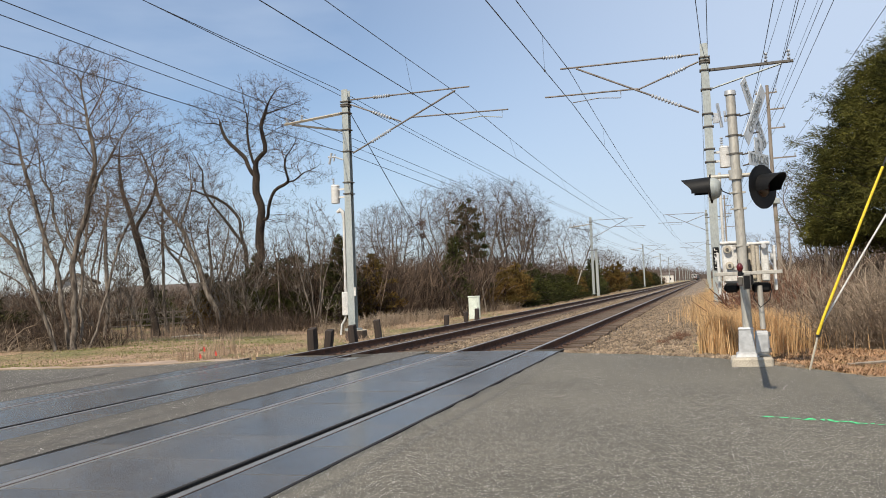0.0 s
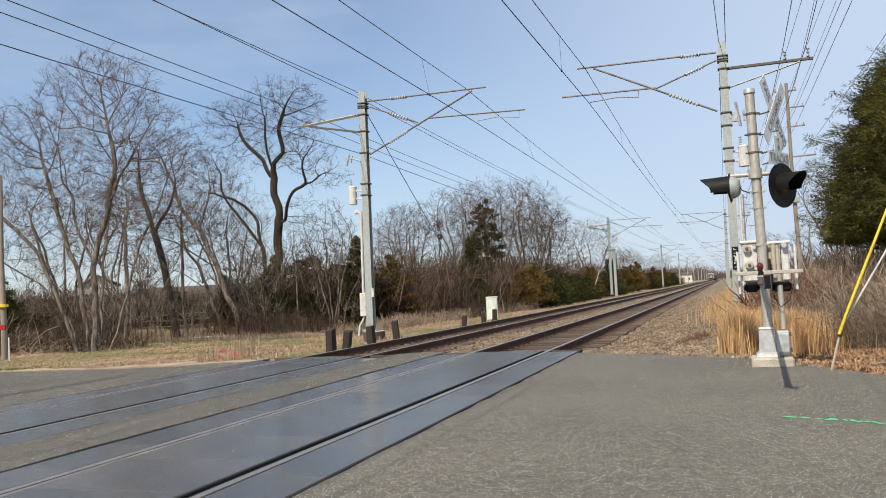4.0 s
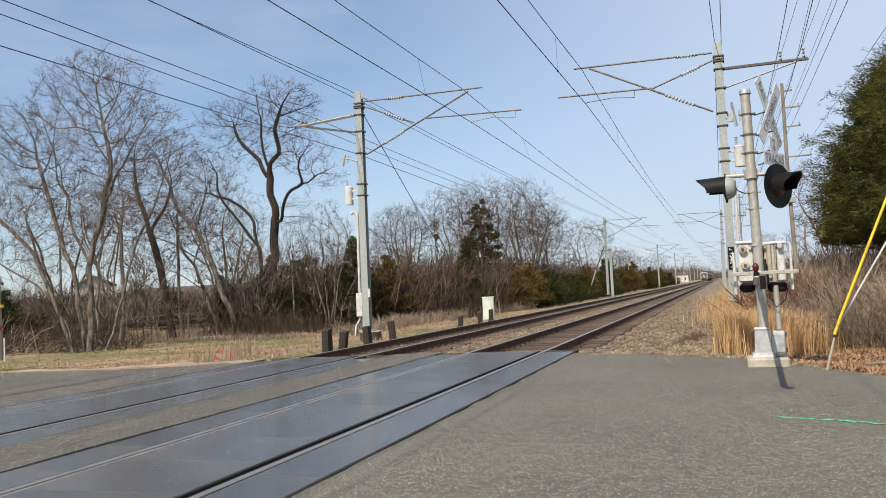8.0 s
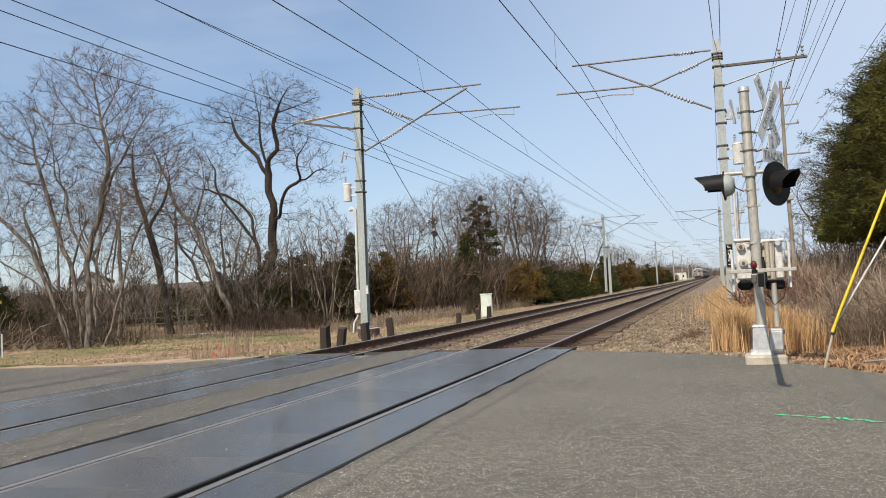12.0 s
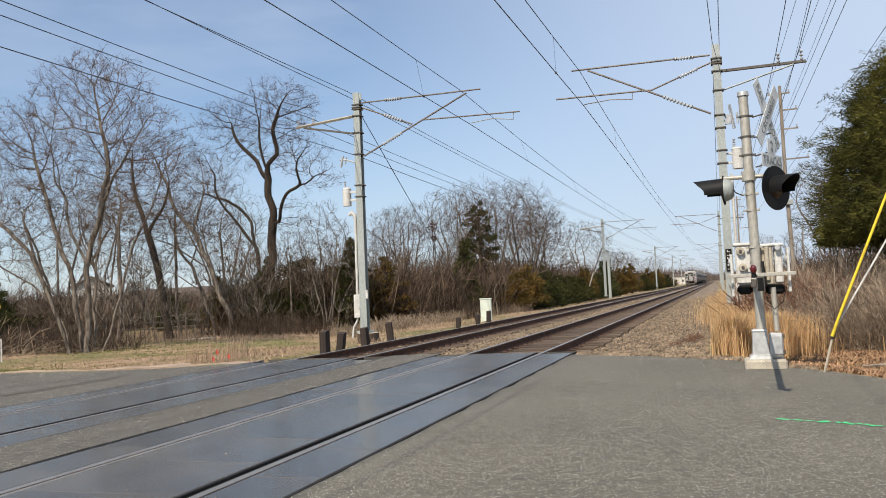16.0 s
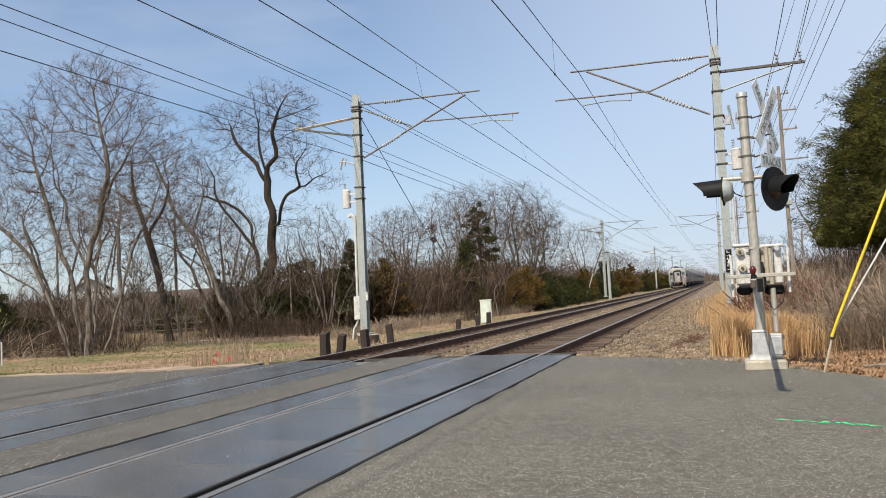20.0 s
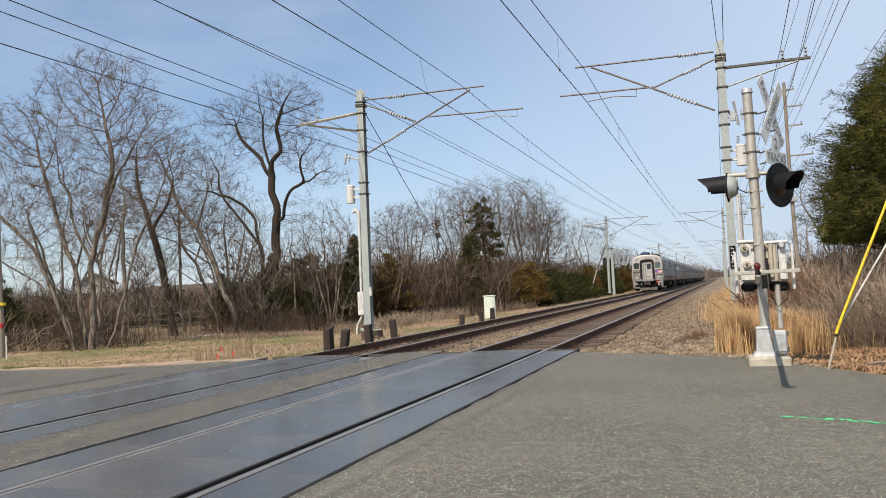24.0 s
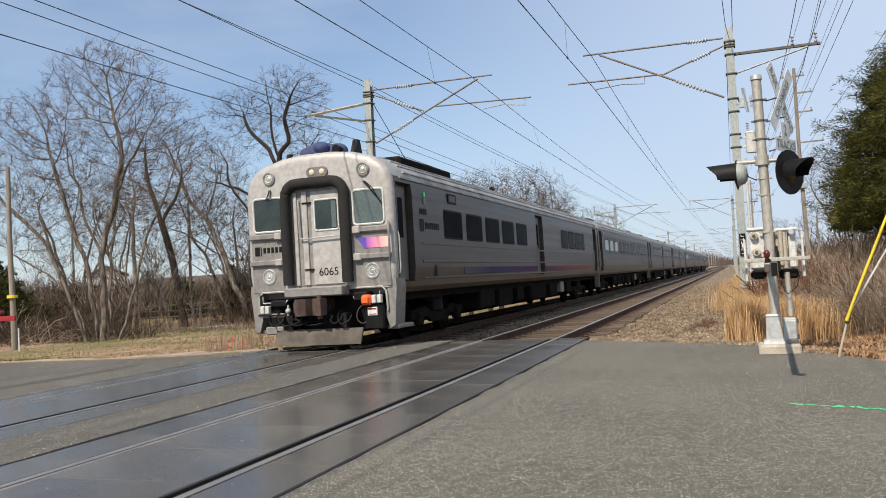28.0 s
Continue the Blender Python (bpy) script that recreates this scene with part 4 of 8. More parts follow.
def overhead_poles():
    lz, rz = gz(LEFT_X, 27), gz(RIGHT_X, 27)
    first_l = catenary_pole("catenary_pole", pose(LEFT_X, POLE_Y[0], 0, 0, 0.6, 0), True, "tall galvanised steel catenary pole with insulated cantilever arm")
    first_r = catenary_pole("catenary_pole", pose(RIGHT_X, POLE_Y[0], 0, 0, -0.3, 180), False, "tall galvanised steel catenary pole beside dry grass")
    for y in [-39.0] + POLE_Y[1:]:
        copy_thing(first_l, pose(LEFT_X, y, 0, 0, 0.4, 0))
        copy_thing(first_r, pose(RIGHT_X, y + (1.5 if y > 0 else 0), 0, 0, -0.3, 180))
    # pedestal under the first pole, both of rusty concrete
    for x, y in ((LEFT_X, POLE_Y[0]), (RIGHT_X, POLE_Y[0])):
        th = thing("pole_foundation", pose(x, y, 0), "round rust-stained concrete pole foundation in the grass", "foundation", "pole foundations")
        part("pedestal", MB().cyl((0.1, 0, -0.7), (0.1, 0, -0.06), 0.40, 0.38, 24), M_RUSTCONC, th, smooth=True)
        part("cap", MB().cyl((0.1, 0, -0.06), (0.1, 0, -0.045), 0.38, 0.37, 24), M_CONC, th, "pale concrete top")
    # second mast close beside the second pole
    th = thing("steel_mast", pose(-11.45, 93.2, 0), "plain galvanised steel mast beside a catenary pole", "mast")
    part("column", MB().loft([[(x * k, y * k, z) for x, y in ((-0.14, -0.14), (0.14, -0.14), (0.14, 0.14), (-0.14, 0.14))] for z, k in ((-0.3, 1.0), (4.9, 0.9))]), M_GALV, th)
    part("clamp_band", MB().box(-0.9, 0.2, -0.17, 0.17, 4.75, 4.85, 0.01), M_BAND, th)
    # fittings on the left pole
    d = part("transformer", MB().cyl((-0.52, 0, 4.45), (-0.52, 0, 5.05), 0.15, 0.15, 20).cyl((-0.52, 0, 5.05), (-0.52, 0, 5.1), 0.16, 0.13, 20).box(-0.42, -0.12, -0.04, 0.04, 4.62, 4.68).box(-0.42, -0.12, -0.04, 0.04, 4.9, 4.96), M_WHITE, first_l, "white cylindrical transformer can", smooth=True)
    mi = MB()
    insulator(mi, (-0.58, 0, 5.1), (-0.58, 0, 5.35), 4, 0.045)
    part("bushing", mi, M_INSUL, d, smooth=True)
    part("cutout_switch", MB().tube([(-0.1, 0, 5.95), (-0.5, 0, 6.1), (-0.75, 0, 6.12)], 0.03, 6).tube([(-0.62, 0, 6.25), (-0.72, 0, 5.85)], 0.045, 6).tube([(-0.5, 0.02, 6.2), (-0.56, 0.02, 5.95)], 0.03, 6), M_INSUL, first_l)
    part("conduit_head", MB().tube([(-0.48, 0, 4.12), (-0.36, 0, 4.2), (-0.26, 0, 4.12), (-0.23, 0, 3.9)], [0.05, 0.09, 0.07, 0.05], 8), M_WHITE, first_l, smooth=True)
    part("conduit", MB().tube([(-0.23, 0, 3.95), (-0.25, 0, 1.3)], 0.05, 8), M_WHITE, first_l, "white plastic conduit", smooth=True)
    part("meter_box", MB().box(-0.36, -0.12, -0.12, 0.08, 0.48, 1.3, 0.02), M_WHITE, first_l, "white switch box")
    part("conduit_bend", MB().tube([(-0.25, -0.02, 0.5), (-0.3, -0.02, 0.35), (-0.42, -0.05, 0.15), (-0.46, -0.05, -0.2)], 0.035, 8), M_WHITE, first_l, smooth=True)
    part("sign_plate", MB().box(0.12, 0.2, -0.15, -0.14, 1.15, 1.45), M_WHITE, first_l)
    # fittings on the right pole (its local x runs backwards)
    d = part("transformer", MB().cyl((-0.45, 0, 4.55), (-0.45, 0, 5.15), 0.17, 0.17, 20).cyl((-0.45, 0, 5.15), (-0.45, 0, 5.2), 0.18, 0.14, 20).box(-0.38, -0.1, -0.04, 0.04, 4.72, 4.78).box(-0.38, -0.1, -0.04, 0.04, 5.0, 5.06), M_WHITE, first_r, "white cylindrical transformer can", smooth=True)
    mi = MB()
    insulator(mi, (-0.36, 0, 5.2), (-0.36, 0, 5.5), 4, 0.05)
    part("bushing", mi, M_INSUL, d, smooth=True)
    part("cutout_switch", MB().tube([(-0.1, 0, 6.05), (-0.42, 0, 6.12)], 0.03, 6).tube([(-0.3, 0, 6.55), (-0.4, 0, 5.8)], 0.05, 6).tube([(-0.5, 0, 6.3), (-0.52, 0, 5.95)], 0.035, 6).box(-0.32, -0.14, -0.06, 0.06, 5.95, 6.25), M_INSUL, first_r)
    part("conduit", MB().tube([(-0.24, -0.02, 4.4), (-0.24, -0.02, 0.9)], 0.045, 8), M_WHITE, first_r, "white plastic conduit", smooth=True)
    part("meter_box", MB().box(-0.33, -0.15, -0.1, 0.1, 0.28, 1.05, 0.02), M_WHITE, first_r, "white switch box")
    part("conduit_bend", MB().tube([(-0.26, 0, 0.3), (-0.28, 0.05, 0.22), (-0.48, 0.1, 0.02), (-0.54, 0.1, -0.4)], 0.035, 8), M_WHITE, first_r, smooth=True)
    sg = part("number_board", MB().box(-0.09, 0.09, 0.15, 0.165, 1.42, 2.1), M_BLACK, first_r, "black number board with worn white figures")
    rr = random.Random(4)
    for i in range(6):
        z = 2.03 - i * 0.105
        mbb = MB().box(-0.045, 0.045, 0.166, 0.17, z - 0.03, z - 0.012).box(-0.045 if i % 2 else 0.02, -0.02 if i % 2 else 0.045, 0.166, 0.17, z - 0.012, z + 0.03)
        part("figure_bar", mbb, M_WHITE, sg)
    return first_l, first_r


overhead_poles()


def span_wire(name, supports, sag, r, label, droppers=None):
    """A wire through its supports, hanging a little in each span."""
    th = thing(name, pose(0, 0, 0), label, "overhead wire", "overhead wires")
    pts = []
    for (a, b) in zip(supports, supports[1:]):
        L = b[1] - a[1]
        n = 14 if a[1] < 100 else 6
        for i in range(n):
            t = i / n
            s = sag * (L / 66) ** 2 * 4 * t * (1 - t)
            pts.append((a[0] + (b[0] - a[0]) * t, a[1] + L * t, a[2] + (b[2] - a[2]) * t - s))
    pts.append(supports[-1])
    part("strand", MB().tube(pts, r, 5), M_WIRE, th, smooth=True)
    return th, pts


def overhead_wires():
    ys = [-105.0, -39.0] + POLE_Y
    stag = [0.2, -0.2] * 10
    # x and z at the first pole; how far aside and higher they run at the poles behind the road
    for xm, zm, xc, zc, off, bm_, dm_, bc_, dc_ in ((-8.01, 8.10, -7.73, 6.90, 0.0, 2.06, -0.6, 0.64, -0.6), (-3.88, 8.18, -3.84, 7.07, 1.0, 0.14, -0.6, -0.24, -0.5)):
        mes, mp = span_wire("messenger_wire", [(xm + (stag[i] if i > 2 else 0) + bm_ * (i < 2), y + (off if y > 30 else 0), zm + dm_ * (i < 2)) for i, y in enumerate(ys)], 0.5, 0.011, "thin dark messenger wire above the contact wire")
        con, cp = span_wire("contact_wire", [(xc + (stag[i] if i > 2 else 0) + bc_ * (i < 2), y + (off if y > 30 else 0), zc + dc_ * (i < 2)) for i, y in enumerate(ys)], 0.06, 0.012, "dark copper contact wire over the track")
        for k in range(15, 60, 3):
            part("hanger", MB().tube([mp[k], cp[k]], 0.004, 4), M_WIRE, con)
        for k in range(15, 60, 4):
            p = cp[k]
            part("wire_clip", MB().box(p[0] - 0.02, p[0] + 0.02, p[1] - 0.05, p[1] + 0.05, p[2] - 0.025, p[2] + 0.025), M_BAND, con)
    for x, z, sag, back, rise in ((-14.24, 7.69, 0.3, 2.7, -0.6), (-13.64, 7.74, 0.3, 2.5, -0.6), (-12.17, 8.55, 0.3, -1.94, 0.6), (-12.26, 8.42, 0.3, 0.1, 0.6), (-12.0, 6.25, 0.3, -1.64, 0.6),
                                  (2.73, 8.02, 0.35, -1.84, 0.5), (2.08, 8.0, 0.35, -1.16, 0.6), (0.26, 8.57, 0.25, -1.5, -0.3), (0.46, 8.46, 0.25, -0.48, 0.1)):
        span_wire("feeder_wire", [(x + back * (y < 0), y, z + rise * (y < 0)) for y in ys], sag, 0.011, "thin dark feeder wire along the poles")
    # stay wires of the left pole
    th = thing("stay_wire", pose(0, 0, 0), "thin steel stay wire running down behind the pole", "stay wire")
    part("strand", MB().tube([(-11.85, 27.3, 7.9), (-11.9, 41.5, -0.2)], 0.014, 5), M_WIRE, th)
    th = thing("stay_wire", pose(0, 0, 0), "pale guarded stay wire in front of green shrubs", "stay wire")
    part("strand", MB().tube([(-11.9, 93, 5.5), (-13.2, 86.5, -0.3)], 0.014, 5), M_WIRE, th)
    part("guard", MB().tube([(-12.62, 89.4, 2.6), (-13.2, 86.5, -0.3)], 0.04, 6), M_CONC, th, "pale guard tube")


overhead_wires()


# ================= utility line on the right =================
def utility_pole(m, hgt, arms, label):
    th = thing("utility_pole", m, label, "utility pole", "utility poles")
    pts = [(0.02 * math.sin(i), 0, -0.6 + (hgt + 0.6) * i / 8) for i in range(9)]
    part("shaft", MB().tube(pts, [0.105 - 0.0045 * i for i in range(9)], 12), M_WOODPOLE, th, smooth=True)
    for z, u0, u1 in arms:
        a = part("arm", MB().box(u0, u1, -0.03, 0.03, z - 0.03, z + 0.03, 0.006), M_WOODPOLE, th)
        for u in (u0 + 0.05, u1 - 0.05):
            if abs(u) > 0.25:
                mi = MB()
                insulator(mi, (u, 0, z + 0.03), (u, 0, z + 0.18), 2, 0.04)
                part("pin_insulator", mi, M_INSUL, a, smooth=True)
    return th


def utility_line():
    up = utility_pole(pose(3.12, 40, 0.2, 0, -0.3, 0), 9.45, ((9.1, -0.5, 0.42), (8.35, -0.05, 0.68), (7.5, -0.05, 0.66), (6.15, -0.1, 1.02)), "weathered wooden utility pole with short side arms")
    part("pole_box", MB().box(-0.2, 0.2, -0.22, 0.1, 4.1, 4.35, 0.03), M_GALV, up)
    for y, x in ((92, 2.2), (150, 3.0), (210, 3.2), (-22, 3.2)):
        copy_thing(up, pose(x, y, 0.2))
    for x, z, r, back, rise in ((2.66, 9.61, 0.008, 0.48, 0.4), (3.46, 9.61, 0.008, -1.6, 0.6), (3.31, 9.55, 0.007, 0.54, 0.6), (3.59, 8.83, 0.009, -0.5, -0.5), (3.45, 8.82, 0.006, 0.0, 0.6), (3.48, 7.96, 0.009, -0.12, 0.6), (3.86, 6.76, 0.007, -0.34, -0.4)):
        span_wire("utility_wire", [(x + back, -80, z + rise), (x + back, -22, z + rise), (x, 40, z), (x - 0.9, 92, z), (x - 0.1, 150, z), (x + 0.1, 210, z)], 0.25, r, "thin dark utility wire")


utility_line()


# ================= crossing signal =================
def crossing_signal():
    x, y = 0.46, 12.05
    th = thing("crossing_signal", pose(x, y, 0, 0, 0, 0), "aluminium crossing signal mast with lamps, crossbuck and control boxes", "crossing signal")
    mast = part("mast", MB().tube([(0.03, 0, 0.12), (0.0, 0, 3.68)], 0.063, 20), M_MAST, th, "dull aluminium mast", smooth=True)
    part("mast_cap", MB().cyl((0.0, 0, 3.66), (0.0, 0, 3.72), 0.078, 0.07, 20), M_ALU, mast, smooth=True)
    for z in (3.38, 3.1, 2.85, 2.55, 2.32, 2.1, 1.6, 1.32):
        part("clamp", MB().cyl((0, 0, z - 0.012), (0, 0, z + 0.012), 0.071, 0.071, 16).box(0.06, 0.115, -0.02, 0.02, z - 0.014, z + 0.014, 0.004).box(-0.1, -0.06, -0.012, 0.012, z - 0.01, z + 0.01, 0.003), M_BAND if z > 2.6 else M_MAST, mast, smooth=True)
    # foundation and base casting
    part("foundation", MB().box(-0.21, 0.31, -0.28, 0.26, -0.1, 0.11, 0.025), M_CONC, th, "pale concrete footing")
    part("base_casting", MB().loft([[(u * k, v * k, z) for u, v in ((-0.13, -0.13), (0.13, -0.13), (0.13, 0.13), (-0.13, 0.13))] for z, k in ((0.1, 1.15), (0.15, 1.05), (0.17, 0.82), (0.46, 0.7), (0.48, 0.76), (0.5, 0.64))]), M_ALU, th, "cast aluminium base")
    jb = part("junction_box", MB().box(0.11, 0.28, -0.18, 0.02, 0.14, 0.45, 0.02).box(0.12, 0.27, -0.195, -0.17, 0.17, 0.42, 0.012), M_ALU, th, "cast aluminium junction box")
    for v in (0.2, 0.41):
        part("hinge", MB().cyl((0.285, -0.18, v - 0.03), (0.285, -0.18, v + 0.03), 0.014, 0.014, 8), M_BAND, jb)
    part("cable_pipe", MB().tube([(0.22, -0.02, 0.47), (0.21, -0.02, 1.05)], 0.035, 10), M_MAST, th, smooth=True)
    part("cable_loop", MB().tube([(0.2, -0.05, 1.1), (0.12, -0.1, 0.9), (0.2, -0.12, 0.76), (0.32, -0.1, 0.86), (0.36, -0.05, 1.0)], 0.008, 6), M_BLACK, th, smooth=True)
    # lamp arm
    arm = part("lamp_arm", MB().tube([(-0.36, 0, 2.56), (0.32, 0, 2.55)], 0.028, 10).cyl((0, 0, 2.5), (0, 0, 2.63), 0.09, 0.09, 16), M_MAST, th, smooth=True)
    # lamp turned away: bowl, disc edge and hood
    def lamp(px, pz, yaw, name_label):
        lp = part("lamp_housing", MB().loft([[(r * math.cos(2 * math.pi * k / 20), r * math.sin(2 * math.pi * k / 20), z) for k in range(20)] for r, z in ((0.03, 0.125), (0.09, 0.12), (0.13, 0.09), (0.15, 0.03), (0.155, 0.0))]).turn(pose(px, 0, pz, 0, 90, yaw)), M_GALV if name_label else M_BLACK, th, "silver lamp bowl" if name_label else "black lamp housing", smooth=True)
        disc = MB().tube([(0, 0, 0.0), (0, 0, -0.012)], 0.30 if not name_label else 0.2, 32)
        part("background_disc", disc.turn(pose(px, 0, pz, 0, 90, yaw)), M_BLACK, lp, "flat black round backing disc")
        lens = MB().loft([[(r * math.cos(2 * math.pi * k / 20), r * math.sin(2 * math.pi * k / 20), z) for k in range(20)] for r, z in ((0.145, -0.012), (0.13, -0.03), (0.07, -0.045), (0.01, -0.05))])
        part("lens", lens.turn(pose(px, 0, pz, 0, 90, yaw)), M_DARKLENS, lp, smooth=True)
        hood = MB()
        n = 17
        inner, outer = [], []
        for k in range(n):
            a = math.pi * (-0.12 + 1.24 * k / (n - 1))
            c, s = math.cos(a), math.sin(a)
            ln = (0.40 if name_label else 0.34) - 0.15 * (1 - max(0, s))
            for q, r in ((inner, 0.160), (outer, 0.166)):
                q.append(((-s * r, c * r, -0.012), (-s * r * 0.93 + (-0.0), c * r * 0.93, -ln)))
        vs = [p for q in inner for p in q] + [p for q in outer for p in q]
        m2 = 2 * n
        fs = []
        for k in range(n - 1):
            fs.append((2 * k, 2 * k + 1, 2 * k + 3, 2 * k + 2))
            fs.append((m2 + 2 * k, m2 + 2 * k + 2, m2 + 2 * k + 3, m2 + 2 * k + 1))
            fs.append((2 * k + 1, m2 + 2 * k + 1, m2 + 2 * k + 3, 2 * k + 3))
            fs.append((2 * k, 2 * k + 2, m2 + 2 * k + 2, m2 + 2 * k))
        hood.add(vs, fs)
        part("hood", hood.turn(pose(px, 0, pz, 0, 90, yaw)), M_BLACK, lp, "long black lamp hood", smooth=True)
        return lp
    lamp(-0.32, 2.4, -7, True)
    lamp(0.33, 2.375, 180 - 38, False)
    # crossbuck: two boards and a plate, turned edge-on to the rails
    mcb = pose(0.285, -0.02, 3.36, 0, 0, 65)
    def board(ang, mat_, words, off):
        mm = mcb @ pose(0, -off, 0, 0, 0, 0) @ Matrix.Rotation(radians(ang), 4, "Y")
        b = part("crossbuck_board", MB().box(-0.53, 0.53, -0.004, 0.004, -0.1, 0.1, 0.002).turn(mm), mat_, th, "grey reflective crossbuck board")
        for w, u in words:
            lettering("board_letters", w, 0.145, M_SIGNTXT, b, mm @ pose(u, -0.007, 0, 90, 0, 0), "dark sign letters")
    board(54, M_SIGN, (("RAIL", -0.33), ("ROAD", 0.33)), 0.0)
    board(-48, M_SIGN, (("CROSSING", 0.0),), 0.014)
    pl = part("track_plate", MB().box(-0.34, 0.34, -0.004, 0.004, -0.09, 0.09, 0.002).box(-0.12, 0.12, -0.004, 0.004, 0.09, 0.3, 0.002).turn(mcb @ pose(0.02, -0.02, -0.62)), M_SIGN, th, "plate below the crossbuck")
    lettering("plate_figure", "2", 0.19, M_SIGNTXT, pl, mcb @ pose(0.02, -0.028, -0.42, 90, 0, 0))
    lettering("plate_letters", "TRACKS", 0.165, M_SIGNTXT, pl, mcb @ pose(0.02, -0.028, -0.62, 90, 0, 0))
    for z in (3.38, 3.1, 2.85, 2.7):
        part("sign_bracket", MB().tube([(0.1, 0, z - 0.02), (0.2, 0, z), (0.33, 0, z + 0.02)], 0.01, 6), M_BAND, th)
    # control boxes behind and beside the mast
    bx = part("control_box", MB().box(-0.24, -0.02, 0.06, 0.3, 1.1, 1.64, 0.03), M_WHITE, th, "white steel control box")
    b2 = part("control_box", MB().box(0.09, 0.24, 0.06, 0.3, 1.08, 1.62, 0.02), M_CONC, th, "cream control box")
    b3 = part("control_box", MB().box(0.26, 0.36, 0.1, 0.32, 1.1, 1.6, 0.02), M_WHITE, th, "white steel control box")
    part("box_lid", MB().box(-0.26, 0.0, 0.04, 0.32, 1.63, 1.67, 0.012), M_WHITE, bx)
    part("box_lid", MB().box(0.07, 0.38, 0.04, 0.32, 1.6, 1.64, 0.012), M_WHITE, b2)
    part("box_lug", MB().cyl((0.3, 0.08, 1.58), (0.3, 0.02, 1.58), 0.035, 0.035, 12), M_ALU, b3, smooth=True)
    part("box_hasp", MB().box(-0.05, -0.02, 0.03, 0.07, 1.3, 1.42, 0.006), M_BAND, bx)
    part("gear_case", MB().box(-0.24, -0.04, 0.04, 0.26, 0.97, 1.1, 0.04), M_BLACK, th, "black gear case")
    part("gear_case", MB().box(0.12, 0.36, 0.02, 0.28, 0.96, 1.09, 0.03), M_BLACK, th, "black gear case")
    for u, w in ((-0.17, 1.56), (-0.15, 1.34)):
        part("bell_cap", MB().cyl((u, 0.06, w), (u, 0.0, w), 0.055, 0.05, 14), M_CONC, bx, smooth=True)
        part("cap_knob", MB().cyl((u, 0.0, w), (u, -0.02, w), 0.022, 0.02, 10), M_BAND, bx, smooth=True)
    part("pivot_boss", MB().cyl((-0.28, 0.1, 1.42), (-0.33, 0.1, 1.42), 0.06, 0.05, 14), M_ALU, th, smooth=True)
    part("pivot_boss", MB().cyl((0.38, 0.1, 1.42), (0.45, 0.1, 1.42), 0.06, 0.05, 14), M_ALU, th, smooth=True)
    part("side_plate", MB().box(-0.31, -0.28, 0.0, 0.2, 0.95, 1.52, 0.006), M_WHITE, th, "white side plate")
    part("side_plate", MB().box(0.41, 0.44, 0.0, 0.2, 0.98, 1.58, 0.006), M_WHITE, th, "white side plate")
    part("gate_bar", MB().box(-0.36, 0.5, -0.14, -0.1, 1.2, 1.25, 0.006), M_MAST, th, "plain steel cross bar")
    part("bar_bracket", MB().box(0.07, 0.13, -0.12, -0.06, 1.06, 1.2, 0.008).box(-0.05, 0.03, -0.14, 0.0, 1.16, 1.24, 0.01).tube([(0.1, -0.1, 1.2), (0.1, 0.0, 1.4)], 0.02, 6), M_BLACK, th)
    aim = pose(-0.02, 0, 0, 0, 0, -2.1)
    arm_ = part("gate_arm", MB().box(-0.028, 0.028, -3.45, -0.1, 1.1, 1.19, 0.006).turn(aim), M_MAST, th, "lowered gate arm reaching over the road")
    for k in range(4):
        part("arm_stripe", MB().box(-0.031, 0.031, -3.3 + 0.9 * k, -2.9 + 0.9 * k, 1.097, 1.193, 0.004).turn(aim), M_REDPAINT, arm_, "red band of the gate arm")
    part("arm_tip", MB().box(0.02, 0.092, -3.5, -3.42, 1.06, 1.2, 0.006).box(-0.03, 0.02, -3.46, -3.42, 1.1, 1.18, 0.006).turn(aim), M_BAND, arm_, "hollow bracket at the arm tip")
    # black plate on the bracket's face paints in the shade inside its open end
    part("tip_hollow", MB().box(0.029, 0.083, -3.505, -3.49, 1.07, 1.19, 0.002).turn(aim), M_BLACK, arm_)
    part("arm_pivot", MB().box(-0.06, 0.04, -0.13, -0.03, 1.1, 1.2, 0.02), M_MAST, th)
    for yy in (-3.35, -1.9):
        lamp_ = part("red_lamp", MB().ball((0.0, yy, 1.275), 0.031, 12, 8, (1, 1, 1.4)).turn(aim), M_RED, th, "small dark red lamp on the gate arm", smooth=True)
        part("lamp_base", MB().cyl((0.0, yy, 1.19), (0.0, yy, 1.235), 0.026, 0.022, 10).turn(aim), M_BLACK, lamp_)
    part("lamp_cable", MB().tube([(-0.27, 0, 2.55), (-0.18, -0.06, 2.35), (-0.08, -0.05, 2.3)], 0.008, 6), M_BLACK, th)
    part("box_pipe", MB().cyl((0.16, 0.05, 1.15), (0.16, 0.05, 1.6), 0.03, 0.03, 10), M_CONC, th, smooth=True)


crossing_signal()


